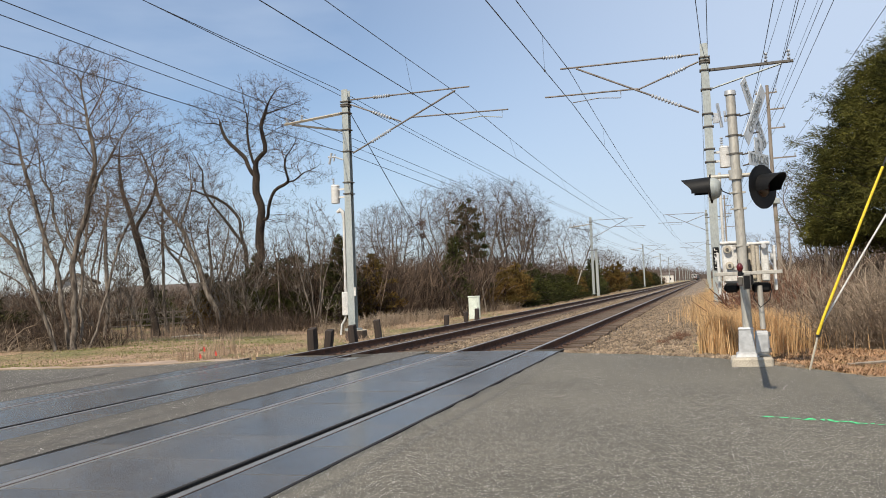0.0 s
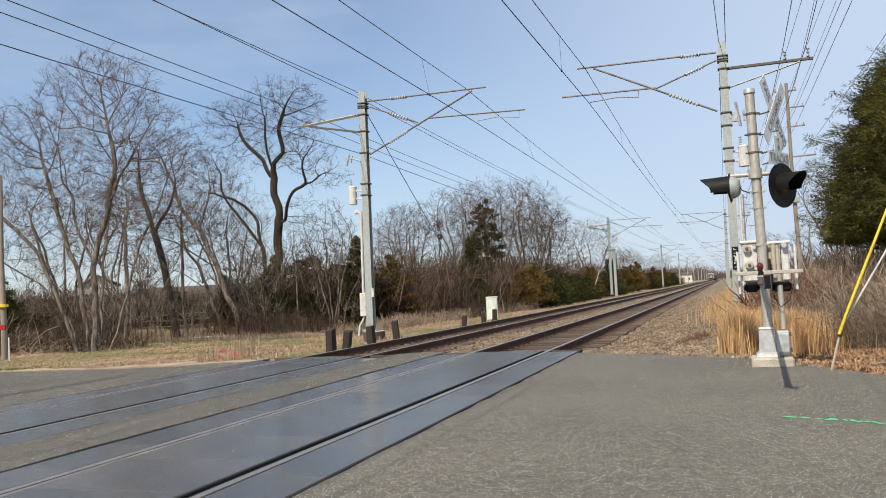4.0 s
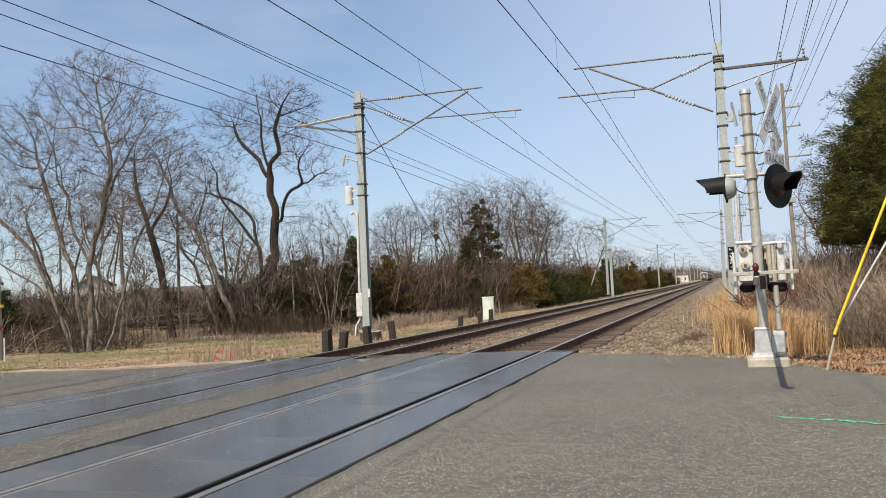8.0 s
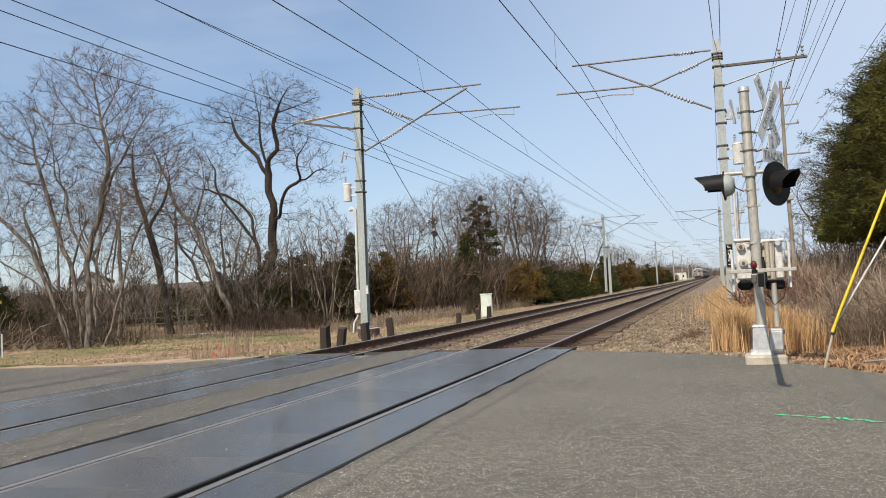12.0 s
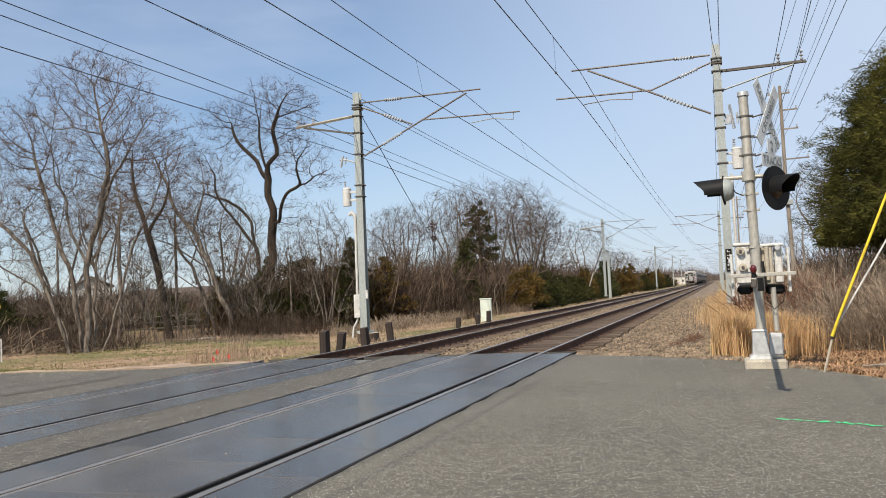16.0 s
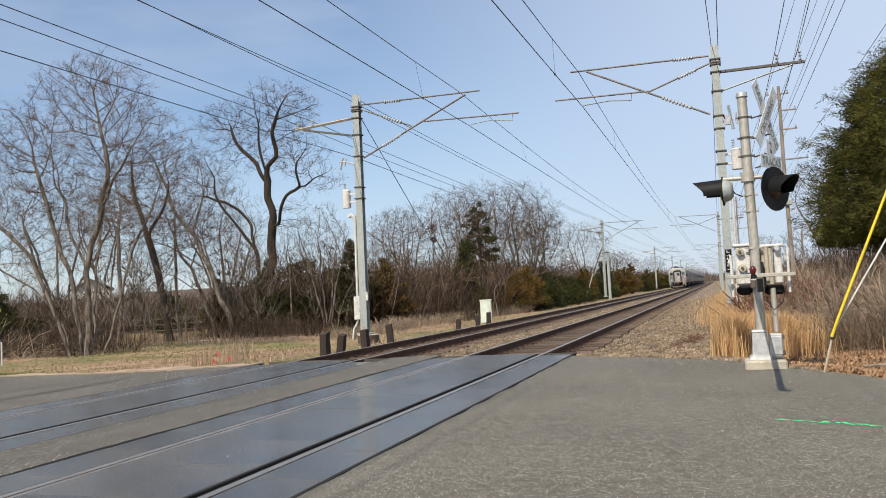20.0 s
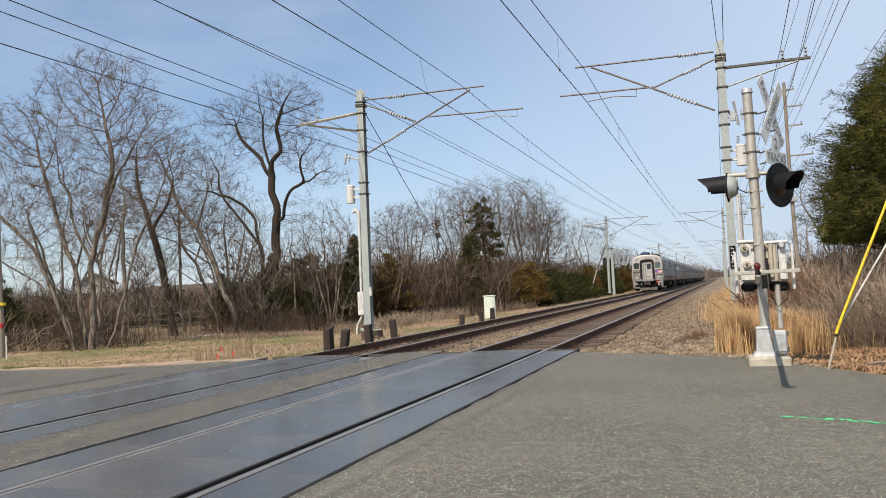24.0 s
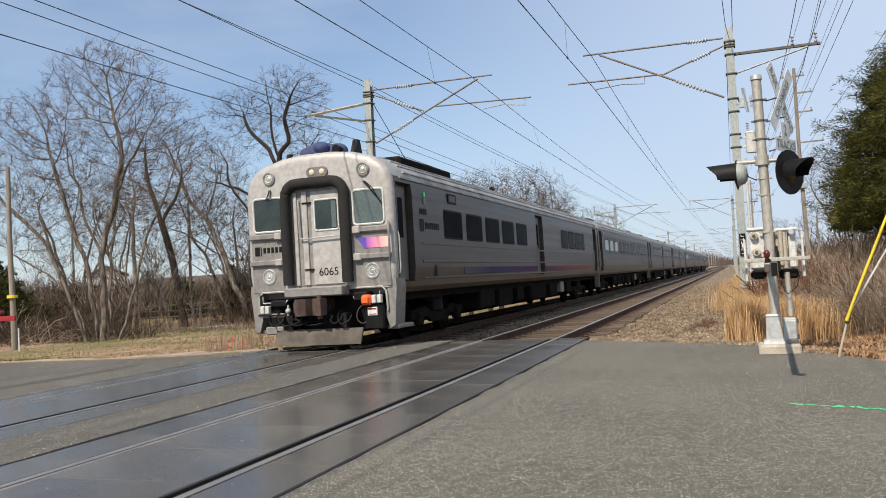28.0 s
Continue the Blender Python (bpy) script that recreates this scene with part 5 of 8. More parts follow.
def guy_anchor():
    th = thing("guy_anchor", pose(0, 0, 0), "steel guy wires with yellow and white plastic guards anchored in weeds", "guy wire")
    rod = part("anchor_rod", MB().tube([(1.09, 11.28, -0.2), (1.26, 11.24, 0.42)], 0.014, 8), M_CONC, th)
    part("turnbuckle", MB().tube([(1.26, 11.24, 0.4), (1.31, 11.23, 0.58)], [0.03, 0.022], 8), M_BAND, th)
    part("yellow_guard", MB().tube([(1.25, 11.2, 0.43), (1.34, 11.2, 0.66), (1.94, 11.18, 2.06), (2.1, 11.18, 2.42)], [0.020, 0.017, 0.0155, 0.0155], 10), M_YELLOW, th, "bright yellow plastic guard", smooth=True)
    part("white_guard", MB().tube([(1.32, 11.26, 0.56), (1.92, 11.3, 1.53), (2.35, 11.34, 2.2)], 0.0115, 8), M_WHITE, th, "white plastic guard", smooth=True)
    part("guy_strand", MB().tube([(1.27, 11.22, 0.45), (2.1, 11.18, 2.42), (4.4, 11.1, 7.8), (5.4, 11.08, 10.0)], 0.008, 5).tube([(1.32, 11.26, 0.56), (2.35, 11.34, 2.2), (6.4, 11.6, 8.6)], 0.008, 5), M_WIRE, th)
    # the pole outside the view that holds the wires
    ut = utility_pole(pose(5.9, 11.3, 0.3), 10.2, ((9.2, -0.9, 0.9),), "weathered wooden utility pole holding the guy wires")


guy_anchor()


# ================= vegetation =================
def rand_dir(rng):
    z = rng.uniform(-1, 1)
    a = rng.uniform(0, 2 * math.pi)
    s = math.sqrt(1 - z * z)
    return Vector((s * math.cos(a), s * math.sin(a), z))


def grow(rs, limbs, hulls, step, kill, up, noisy):
    """Grows branches from a few given limbs towards points scattered in a crown; returns places and parents."""
    P, parent = [], []
    for limb in limbs:
        pts = [Vector(p) for p in limb]
        if pts[0].z < 0.2 or not P:
            last = -1
        else:
            last = min(range(len(P)), key=lambda i: (P[i] - pts[0]).length_squared)
        for i, (a, b) in enumerate(zip(pts, pts[1:])):
            k = max(1, round((b - a).length / (step * 1.3)))
            for j in range(0 if i == 0 else 1, k + 1):
                q = a.lerp(b, j / k) + Vector(rs.normal(0, 0.3 * noisy, 3))
                P.append(q)
                parent.append(last)
                last = len(P) - 1
    A = []
    for cx, cy, cz, rx, ry, rz, n in hulls:
        d = rs.normal(0, 1, (n, 3))
        d /= np.linalg.norm(d, axis=1)[:, None]
        d *= (rs.random((n, 1)) ** 0.42)
        A.append(d * (rx, ry, rz) + (cx, cy, cz))
    A = np.concatenate(A)
    A = A[A[:, 2] > 0.9]
    N = np.array([tuple(p) for p in P])
    H = np.array([tuple((P[i] - P[q]).normalized()) if q >= 0 else (0, 0, 1) for i, q in enumerate(parent)])
    grown = np.zeros(len(N), bool)
    best, near = np.full(len(A), 1e9), np.zeros(len(A), int)
    fresh = np.arange(len(N))
    for _ in range(90):
        for lo in range(0, len(fresh), 400):
            ids = fresh[lo:lo + 400]
            d2 = ((A[:, None] - N[ids][None]) ** 2).sum(2)
            k = d2.argmin(1)
            m = d2[np.arange(len(A)), k]
            win = m < best
            best[win], near[win] = m[win], ids[k[win]]
        live = best > kill * kill
        A, best, near = A[live], best[live], near[live]
        if len(A) < 4:
            break
        way = A - N[near]
        way /= np.linalg.norm(way, axis=1)[:, None]
        tips, inv = np.unique(near, return_inverse=True)
        D = np.zeros((len(tips), 3))
        np.add.at(D, inv, way)
        D /= np.maximum(np.linalg.norm(D, axis=1), 1e-6)[:, None]
        D += H[tips] * np.where(grown[tips], 0.75, 0.15)[:, None] + rs.normal(0, noisy, D.shape) + (0, 0, up)
        D /= np.linalg.norm(D, axis=1)[:, None]
        fresh = np.arange(len(N), len(N) + len(tips))
        N = np.concatenate([N, N[tips] + D * step])
        H = np.concatenate([H, D])
        grown = np.concatenate([grown, np.ones(len(tips), bool)])
        parent.extend(tips.tolist())
    return N, np.array(parent)


def bare_tree(seed, limbs, hulls, base_r, bark=None, twig=None, label="", group="bare trees", step=0.3, kill=0.42, up=0.06, noisy=0.16, tip=0.0062, shoots=2, shoot=0.5):
    """A leafless tree: given main limbs, branches grown into the crown, and fine side shoots."""
    rs = np.random.default_rng(seed)
    N, parent = grow(rs, limbs, hulls, step, kill, up, noisy)
    n = len(N)
    kids = [[] for _ in range(n)]
    load = np.zeros(n)
    for i in range(n - 1, -1, -1):
        if not kids[i]:
            load[i] = 1.0
        if parent[i] >= 0:
            kids[parent[i]].append(i)
            load[parent[i]] += load[i]
    R = tip * load ** (math.log(base_r / tip) / math.log(load.max()))
    S = N.copy()
    for i in range(n):
        if parent[i] >= 0 and kids[i]:
            c = max(kids[i], key=lambda q: load[q])
            S[i] = 0.4 * N[i] + 0.3 * N[parent[i]] + 0.3 * N[c]
    wood, thin = MB(), MB()
    rng = random.Random(seed)

    def spur(q, e, L, w):
        a = q + e * L * 0.5 + rand_dir(rng) * L * 0.12
        b = a + (e + rand_dir(rng) * 0.55 + Vector((0, 0, 0.15))).normalized() * L * 0.5
        thin.ribbon([q, a, b], [w, w * 0.85, w * 0.55], e.cross(rand_dir(rng)).normalized())
        for c in (q.lerp(a, 0.75), a.lerp(b, 0.4)):
            g = (e + rand_dir(rng) * 0.9).normalized()
            thin.ribbon([c, c + g * L * rng.uniform(0.25, 0.5)], [w * 0.8, w * 0.5], g.cross(rand_dir(rng)).normalized())

    starts = [(i, -1) for i in range(n) if parent[i] < 0]
    while starts:
        i, root = starts.pop()
        chain = [root] if root >= 0 else []
        first = R[i]
        while True:
            chain.append(i)
            if not kids[i]:
                break
            c = max(kids[i], key=lambda q: load[q])
            starts.extend((q, i) for q in kids[i] if q != c)
            i = c
        pts = [Vector(S[k]) for k in chain]
        rad = [min(R[k], first) for k in chain]
        if root < 0:
            pts[0].z -= 0.35
            rad[0] *= 1.35
        if len(pts) < 2:
            continue
        if first > 0.0145:
            (wood if first > 0.03 else thin).tube(pts, rad, 9 if first > 0.1 else (6 if first > 0.04 else 3), caps=False)
        else:
            thin.ribbon(pts, rad, (pts[-1] - pts[0]).cross(rand_dir(rng)).normalized())
        for k in range(1, len(pts)):
            if rad[k] > 0.022:
                continue
            e = (pts[k] - pts[k - 1]).normalized()
            for _ in range(shoots if k < len(pts) - 1 else shoots + 2):
                spur(pts[k - 1].lerp(pts[k], rng.random()), (e + rand_dir(rng) * 1.0 + Vector((0, 0, 0.12))).normalized(), shoot * rng.uniform(0.5, 1.3), tip * 0.78)
    th = thing("tree", pose(0, 0, 0), label, "tree", group)
    t = new("trunk", raw_mesh("trunk", wood.v, wood.f, bark or M_BARK, True))
    t.parent = th
    c = new("crown", raw_mesh("crown", thin.v, thin.f, twig or M_TWIG, False))
    c.parent = th
    tagged(c, "fine bare branches and twigs")
    return th


def place(th, x, y, turn=0.0, scale=1.0, dz=0.0):
    m = pose(x, y, gz(x, y) + dz, 0, 0, turn) @ Matrix.Scale(scale, 4)
    return copy_thing(th, m)


def set_at(th, x, y, turn=0.0, scale=1.0):
    th.matrix_basis = pose(x, y, gz(x, y), 0, 0, turn) @ Matrix.Scale(scale, 4)


def sprays(rng, anchors, size, spread=0.6, slim=0.2):
    """Small pointed leaf clumps at anchor points (position, outward direction)."""
    n = len(anchors)
    P = np.array([a[0] for a in anchors])
    D = np.array([a[1] for a in anchors])
    rs = np.random.default_rng(rng.randint(0, 10 ** 6))
    D = D + rs.normal(0, spread, D.shape)
    D /= np.linalg.norm(D, axis=1)[:, None]
    S = np.cross(D, rs.normal(0, 1, D.shape))
    S /= np.linalg.norm(S, axis=1)[:, None]
    L = size * rs.uniform(0.6, 1.4, (n, 1))
    W = L * slim
    v = np.stack([P, P + D * L * 0.45 + S * W, P + D * L, P + D * L * 0.45 - S * W], 1)
    f = np.array([(0, 1, 2), (0, 2, 3)])
    F = (f[None] + 4 * np.arange(n)[:, None, None]).reshape(-1, 3)
    return v.reshape(-1, 3), F


def cedar(seed, hgt, radius, material, label, bottom=0.05, count=5200, size=0.2, category="cedar", power=0.8, group="evergreens", slim=0.2, dense=1.0, ragged=False):
    """A conical evergreen: trunk, many short boughs, and needle sprays in uneven tiers."""
    rng = random.Random(seed)
    th = thing("evergreen_tree", pose(0, 0, 0), label, category, group)
    wood = MB().tube([(0, 0, -0.3), (0.03, 0, hgt * 0.5), (0, 0.02, hgt * 0.97)], [radius * 0.09, radius * 0.06, 0.01], 8)
    anchors = []
    boughs = int((46 + hgt * 9) * dense)
    for b in range(boughs):
        t = bottom + (1 - bottom) * (b + rng.random()) / boughs
        z = t * hgt
        a = rng.uniform(0, 2 * math.pi)
        lump = 0.72 + 0.28 * math.sin(3 * a + seed + 4 * t) + rng.uniform(-0.2, 0.22)
        reach = radius * max(0.06, (1 - t)) ** power * lump * (1.0 if t > 0.14 else 0.7 + 2.0 * t)
        tip = Vector((math.cos(a) * reach, math.sin(a) * reach, z + reach * rng.uniform(0.05, 0.4)))
        root = Vector((0, 0, z))
        wood.tube([root, root.lerp(tip, 0.6) + Vector((0, 0, -0.05)), tip], [0.02 + 0.012 * reach, 0.012, 0.004], 4, caps=False)
        k = max(10, int(count / boughs * (0.35 + 1.3 * (1 - t))))
        for _ in range(k):
            s = rng.random() ** (0.28 if ragged else 0.55)
            q = root.lerp(tip, 0.18 + 0.82 * s)
            w = reach * 0.30 * (1.1 - s * 0.5) + 0.05
            q = q + Vector((rng.uniform(-w, w), rng.uniform(-w, w), rng.uniform(-0.5, 0.5) * w))
            anchors.append((q, Vector((math.cos(a), math.sin(a), rng.uniform(-0.1, 0.9)))))
    t = new("trunk", raw_mesh("trunk", wood.v, wood.f, M_BARK_DARK))
    t.parent = th
    v, f = sprays(rng, anchors, size, slim=slim)
    c = new("foliage", raw_mesh("foliage", v.tolist(), f.tolist(), material))
    c.parent = th
    return th


def spruce(seed, hgt, radius, material, label, bottom=0.23):
    """A broad spruce: uneven tiers of boughs with up-curved tips, fans of branchlets set with fine needles, dark hollows between."""
    rng = random.Random(seed)
    rs = np.random.default_rng(seed)
    th = thing("evergreen_tree", pose(0, 0, 0), label, "spruce", "evergreens")
    wood = MB().tube([(0, 0, -0.5), (0.03, 0, hgt * 0.5), (0, 0.02, hgt * 0.97)], [0.3, 0.2, 0.02], 9)
    fine, core = [], []
    boughs = 680
    for b in range(boughs):
        t = bottom + (0.985 - bottom) * ((b + rng.random()) / boughs) ** 1.1
        a = rng.uniform(0, 2 * math.pi)
        z = t * hgt
        full = radius * (1 - t ** 3) ** 0.6
        swell = noise.noise(Vector((full * math.cos(a), full * math.sin(a), z)) * 1.1)
        lump = 0.92 + 0.20 * swell + rng.uniform(-0.12, 0.07) + (0.12 if rng.random() < 0.05 else 0)
        reach = full * lump * (1.0 if t > bottom + 0.05 else 0.86)
        out = Vector((math.cos(a), math.sin(a), 0))
        tip = out * reach + Vector((0, 0, z + 0.05 * reach + rng.uniform(-0.15, 0.25)))
        mid = out * reach * 0.6 + Vector((0, 0, z - 0.06 * reach))
        wood.tube([(0, 0, z), mid, tip], [0.03, 0.016, 0.005], 4, caps=False)
        n = int(5 + 6 * reach)
        side = Vector((-out.y, out.x, 0))
        for k in range(n):
            s = 0.42 + 0.58 * ((k + rng.random()) / n)
            q = mid.lerp(tip, (s - 0.6) / 0.4) if s > 0.6 else Vector((0, 0, z)).lerp(mid, s / 0.6)
            e = (out * rng.uniform(0.6, 1.2) + side * rng.uniform(-1.0, 1.0) + Vector((0, 0, rng.uniform(-0.6, 0.6)))).normalized()
            L = rng.uniform(0.25, 0.55) * (1.3 - 0.5 * s)
            m = 26 if s > 0.6 else 9
            for j in range(m):
                g = (j + rng.random()) / m
                c = q + e * L * g + Vector((rng.uniform(-0.03, 0.03), rng.uniform(-0.03, 0.03), rng.uniform(-0.05, 0.05) - 0.1 * L * g))
                fine.append((c, e + Vector((0, 0, 0.1))))
    # the inner mass, drawn back in hollows
    for _ in range(150000):
        t = bottom + 0.01 + (0.96 - bottom) * rng.random() ** 1.25
        a = rng.uniform(0, 2 * math.pi)
        q = radius * (1 - t ** 3) ** 0.6
        p = Vector((q * math.cos(a), q * math.sin(a), t * hgt))
        dent = noise.noise(p * 1.1) * 0.7 + noise.noise(p * 2.9) * 0.6
        q = q * (0.80 + 0.08 * rng.random()) + 0.62 * dent - 0.05
        if dent < -0.16 and rng.random() < 0.85:
            q -= 0.55
        c = Vector((q * math.cos(a), q * math.sin(a), t * hgt))
        core.append((c, Vector((math.cos(a), math.sin(a), rng.uniform(-0.5, 0.5)))))
    t = new("trunk", raw_mesh("trunk", wood.v, wood.f, M_BARK_DARK))
    t.parent = th
    v, f = sprays(rng, fine, 0.085, spread=0.6, slim=0.075)
    v2, f2 = sprays(rng, core, 0.11, spread=0.7, slim=0.09)
    c = new("foliage", raw_mesh("foliage", v.tolist() + v2.tolist(), f.tolist() + (f2 + len(v)).tolist(), material))
    c.parent = th
    return th


def twig_shape(seed, count, hgt, radius, lean=0.5, r0=0.006, forks=3, droop=0.0):
    """Arrays of a tangle of thin shoots, each forked."""
    rng = random.Random(seed)
    mb = MB()
    for _ in range(count):
        a, q = rng.uniform(0, 2 * math.pi), radius * math.sqrt(rng.random())
        p = Vector((q * math.cos(a), q * math.sin(a), -0.1))
        d = Vector((math.cos(a) * lean * rng.random() + rng.uniform(-0.25, 0.25), math.sin(a) * lean * rng.random() + rng.uniform(-0.25, 0.25), 1)).normalized()
        L = hgt * rng.uniform(0.45, 1.0)
        pts = [p]
        for i in range(4):
            d = (d + rand_dir(rng) * 0.22 + Vector((0, 0, -droop))).normalized()
            pts.append(pts[-1] + d * L / 4)
        mb.ribbon(pts, [r0 * 1.6, r0 * 1.3, r0, r0 * 0.8, r0 * 0.4], d.cross(rand_dir(rng)).normalized())
        for _ in range(forks):
            i = rng.randint(1, 3)
            s = pts[i]
            e = (pts[i + 1] - pts[i]).normalized()
            e = (e + rand_dir(rng) * 0.8).normalized()
            l2 = L * rng.uniform(0.15, 0.4)
            m2 = s + e * l2 * 0.5 + rand_dir(rng) * 0.08 * l2
            mb.ribbon([s, m2, m2 + (e + rand_dir(rng) * 0.4).normalized() * l2 * 0.5], [r0 * 0.9, r0 * 0.7, r0 * 0.4], e.cross(rand_dir(rng)).normalized())
    return mb


def bush(seed, count, hgt, radius, material, label, name="bush", group="bushes", **kw):
    th = thing(name, pose(0, 0, 0), label, "bush", group)
    mb = twig_shape(seed, count, hgt, radius, **kw)
    c = new("brushwood", raw_mesh("brushwood", mb.v, mb.f, material))
    c.parent = th
    SHAPES[th.name] = (np.array(mb.v), np.array(mb.f))
    return th


SHAPES = {}


class Joined:
    """Gathers turned copies of a shape into one mesh."""

    def __init__(self):
        self.v, self.f, self.n = [], [], 0

    def put(self, th, x, y, turn, scale):
        v, f = SHAPES[th.name]
        c, s_ = math.cos(radians(turn)), math.sin(radians(turn))
        w = v * scale
        self.v.append(np.stack([w[:, 0] * c - w[:, 1] * s_ + x, w[:, 0] * s_ + w[:, 1] * c + y, w[:, 2] + gz(x, y)], 1))
        self.f.append(f + self.n)
        self.n += len(v)

    def make(self, name, material, label):
        ob = new(name, raw_mesh(name, np.concatenate(self.v).tolist(), np.concatenate(self.f).tolist(), material))
        return tagged(ob, label, "brush", kind="stuff")


def blades(name, pts, hgt, material, label, seed, width=0.012, lean=0.35, category="grass", zf=None):
    """Blades of grass as one object; pts: rows of x, y."""
    rs = np.random.default_rng(seed)
    pts = np.asarray(pts)
    n = len(pts)
    z = ground_z(pts[:, 0], pts[:, 1]) if zf is None else zf(pts[:, 0], pts[:, 1])
    base = np.stack([pts[:, 0], pts[:, 1], z - 0.02], 1)
    a = rs.uniform(0, 2 * np.pi, n)
    L = hgt * rs.uniform(0.45, 1.1, n)
    bend = lean * rs.uniform(0.1, 1.0, n) * L
    side = np.stack([-np.sin(a), np.cos(a), 0 * a], 1) * (width * rs.uniform(0.6, 1.3, n))[:, None]
    out = np.stack([np.cos(a), np.sin(a), 0 * a], 1)
    mid = base + out * (bend * 0.35)[:, None] + np.array([0, 0, 1]) * (L * 0.6)[:, None]
    tip = base + out * bend[:, None] + np.array([0, 0, 1]) * L[:, None]
    v = np.stack([base - side, base + side, mid + side * 0.7, mid - side * 0.7, tip], 1).reshape(-1, 3)
    k = 5 * np.arange(n)
    f = [(q, q + 1, q + 2, q + 3) for q in k.tolist()] + [(q + 3, q + 2, q + 4) for q in k.tolist()]
    return tagged(new(name, raw_mesh(name, v.tolist(), f, material)), label, category, kind="stuff")


def stems(rng, count, spread, hgt, wobble=0.12, fork_at=0.0):
    """Upright limbs that lean apart, for a tree with several stems."""
    out = []
    for k in range(count):
        a = 2 * math.pi * (k + rng.uniform(-0.25, 0.25)) / count
        s = spread * rng.uniform(0.6, 1.1)
        x, y = math.cos(a), math.sin(a)
        if k == 0 or not fork_at:
            pts = [(0.25 * x * (count > 1), 0.25 * y * (count > 1), 0.0)]
            zs = (0.25, 0.5, 0.75, 1.0)
        else:
            pts = [(0.0, 0.0, hgt * fork_at)]
            zs = (0.3, 0.6, 1.0)
        z0 = pts[0][2]
        for t in zs:
            pts.append((pts[0][0] + x * s * t ** 1.3 + rng.uniform(-wobble, wobble), pts[0][1] + y * s * t ** 1.3 + rng.uniform(-wobble, wobble), z0 + (hgt - z0) * t))
        out.append(pts)
    return out


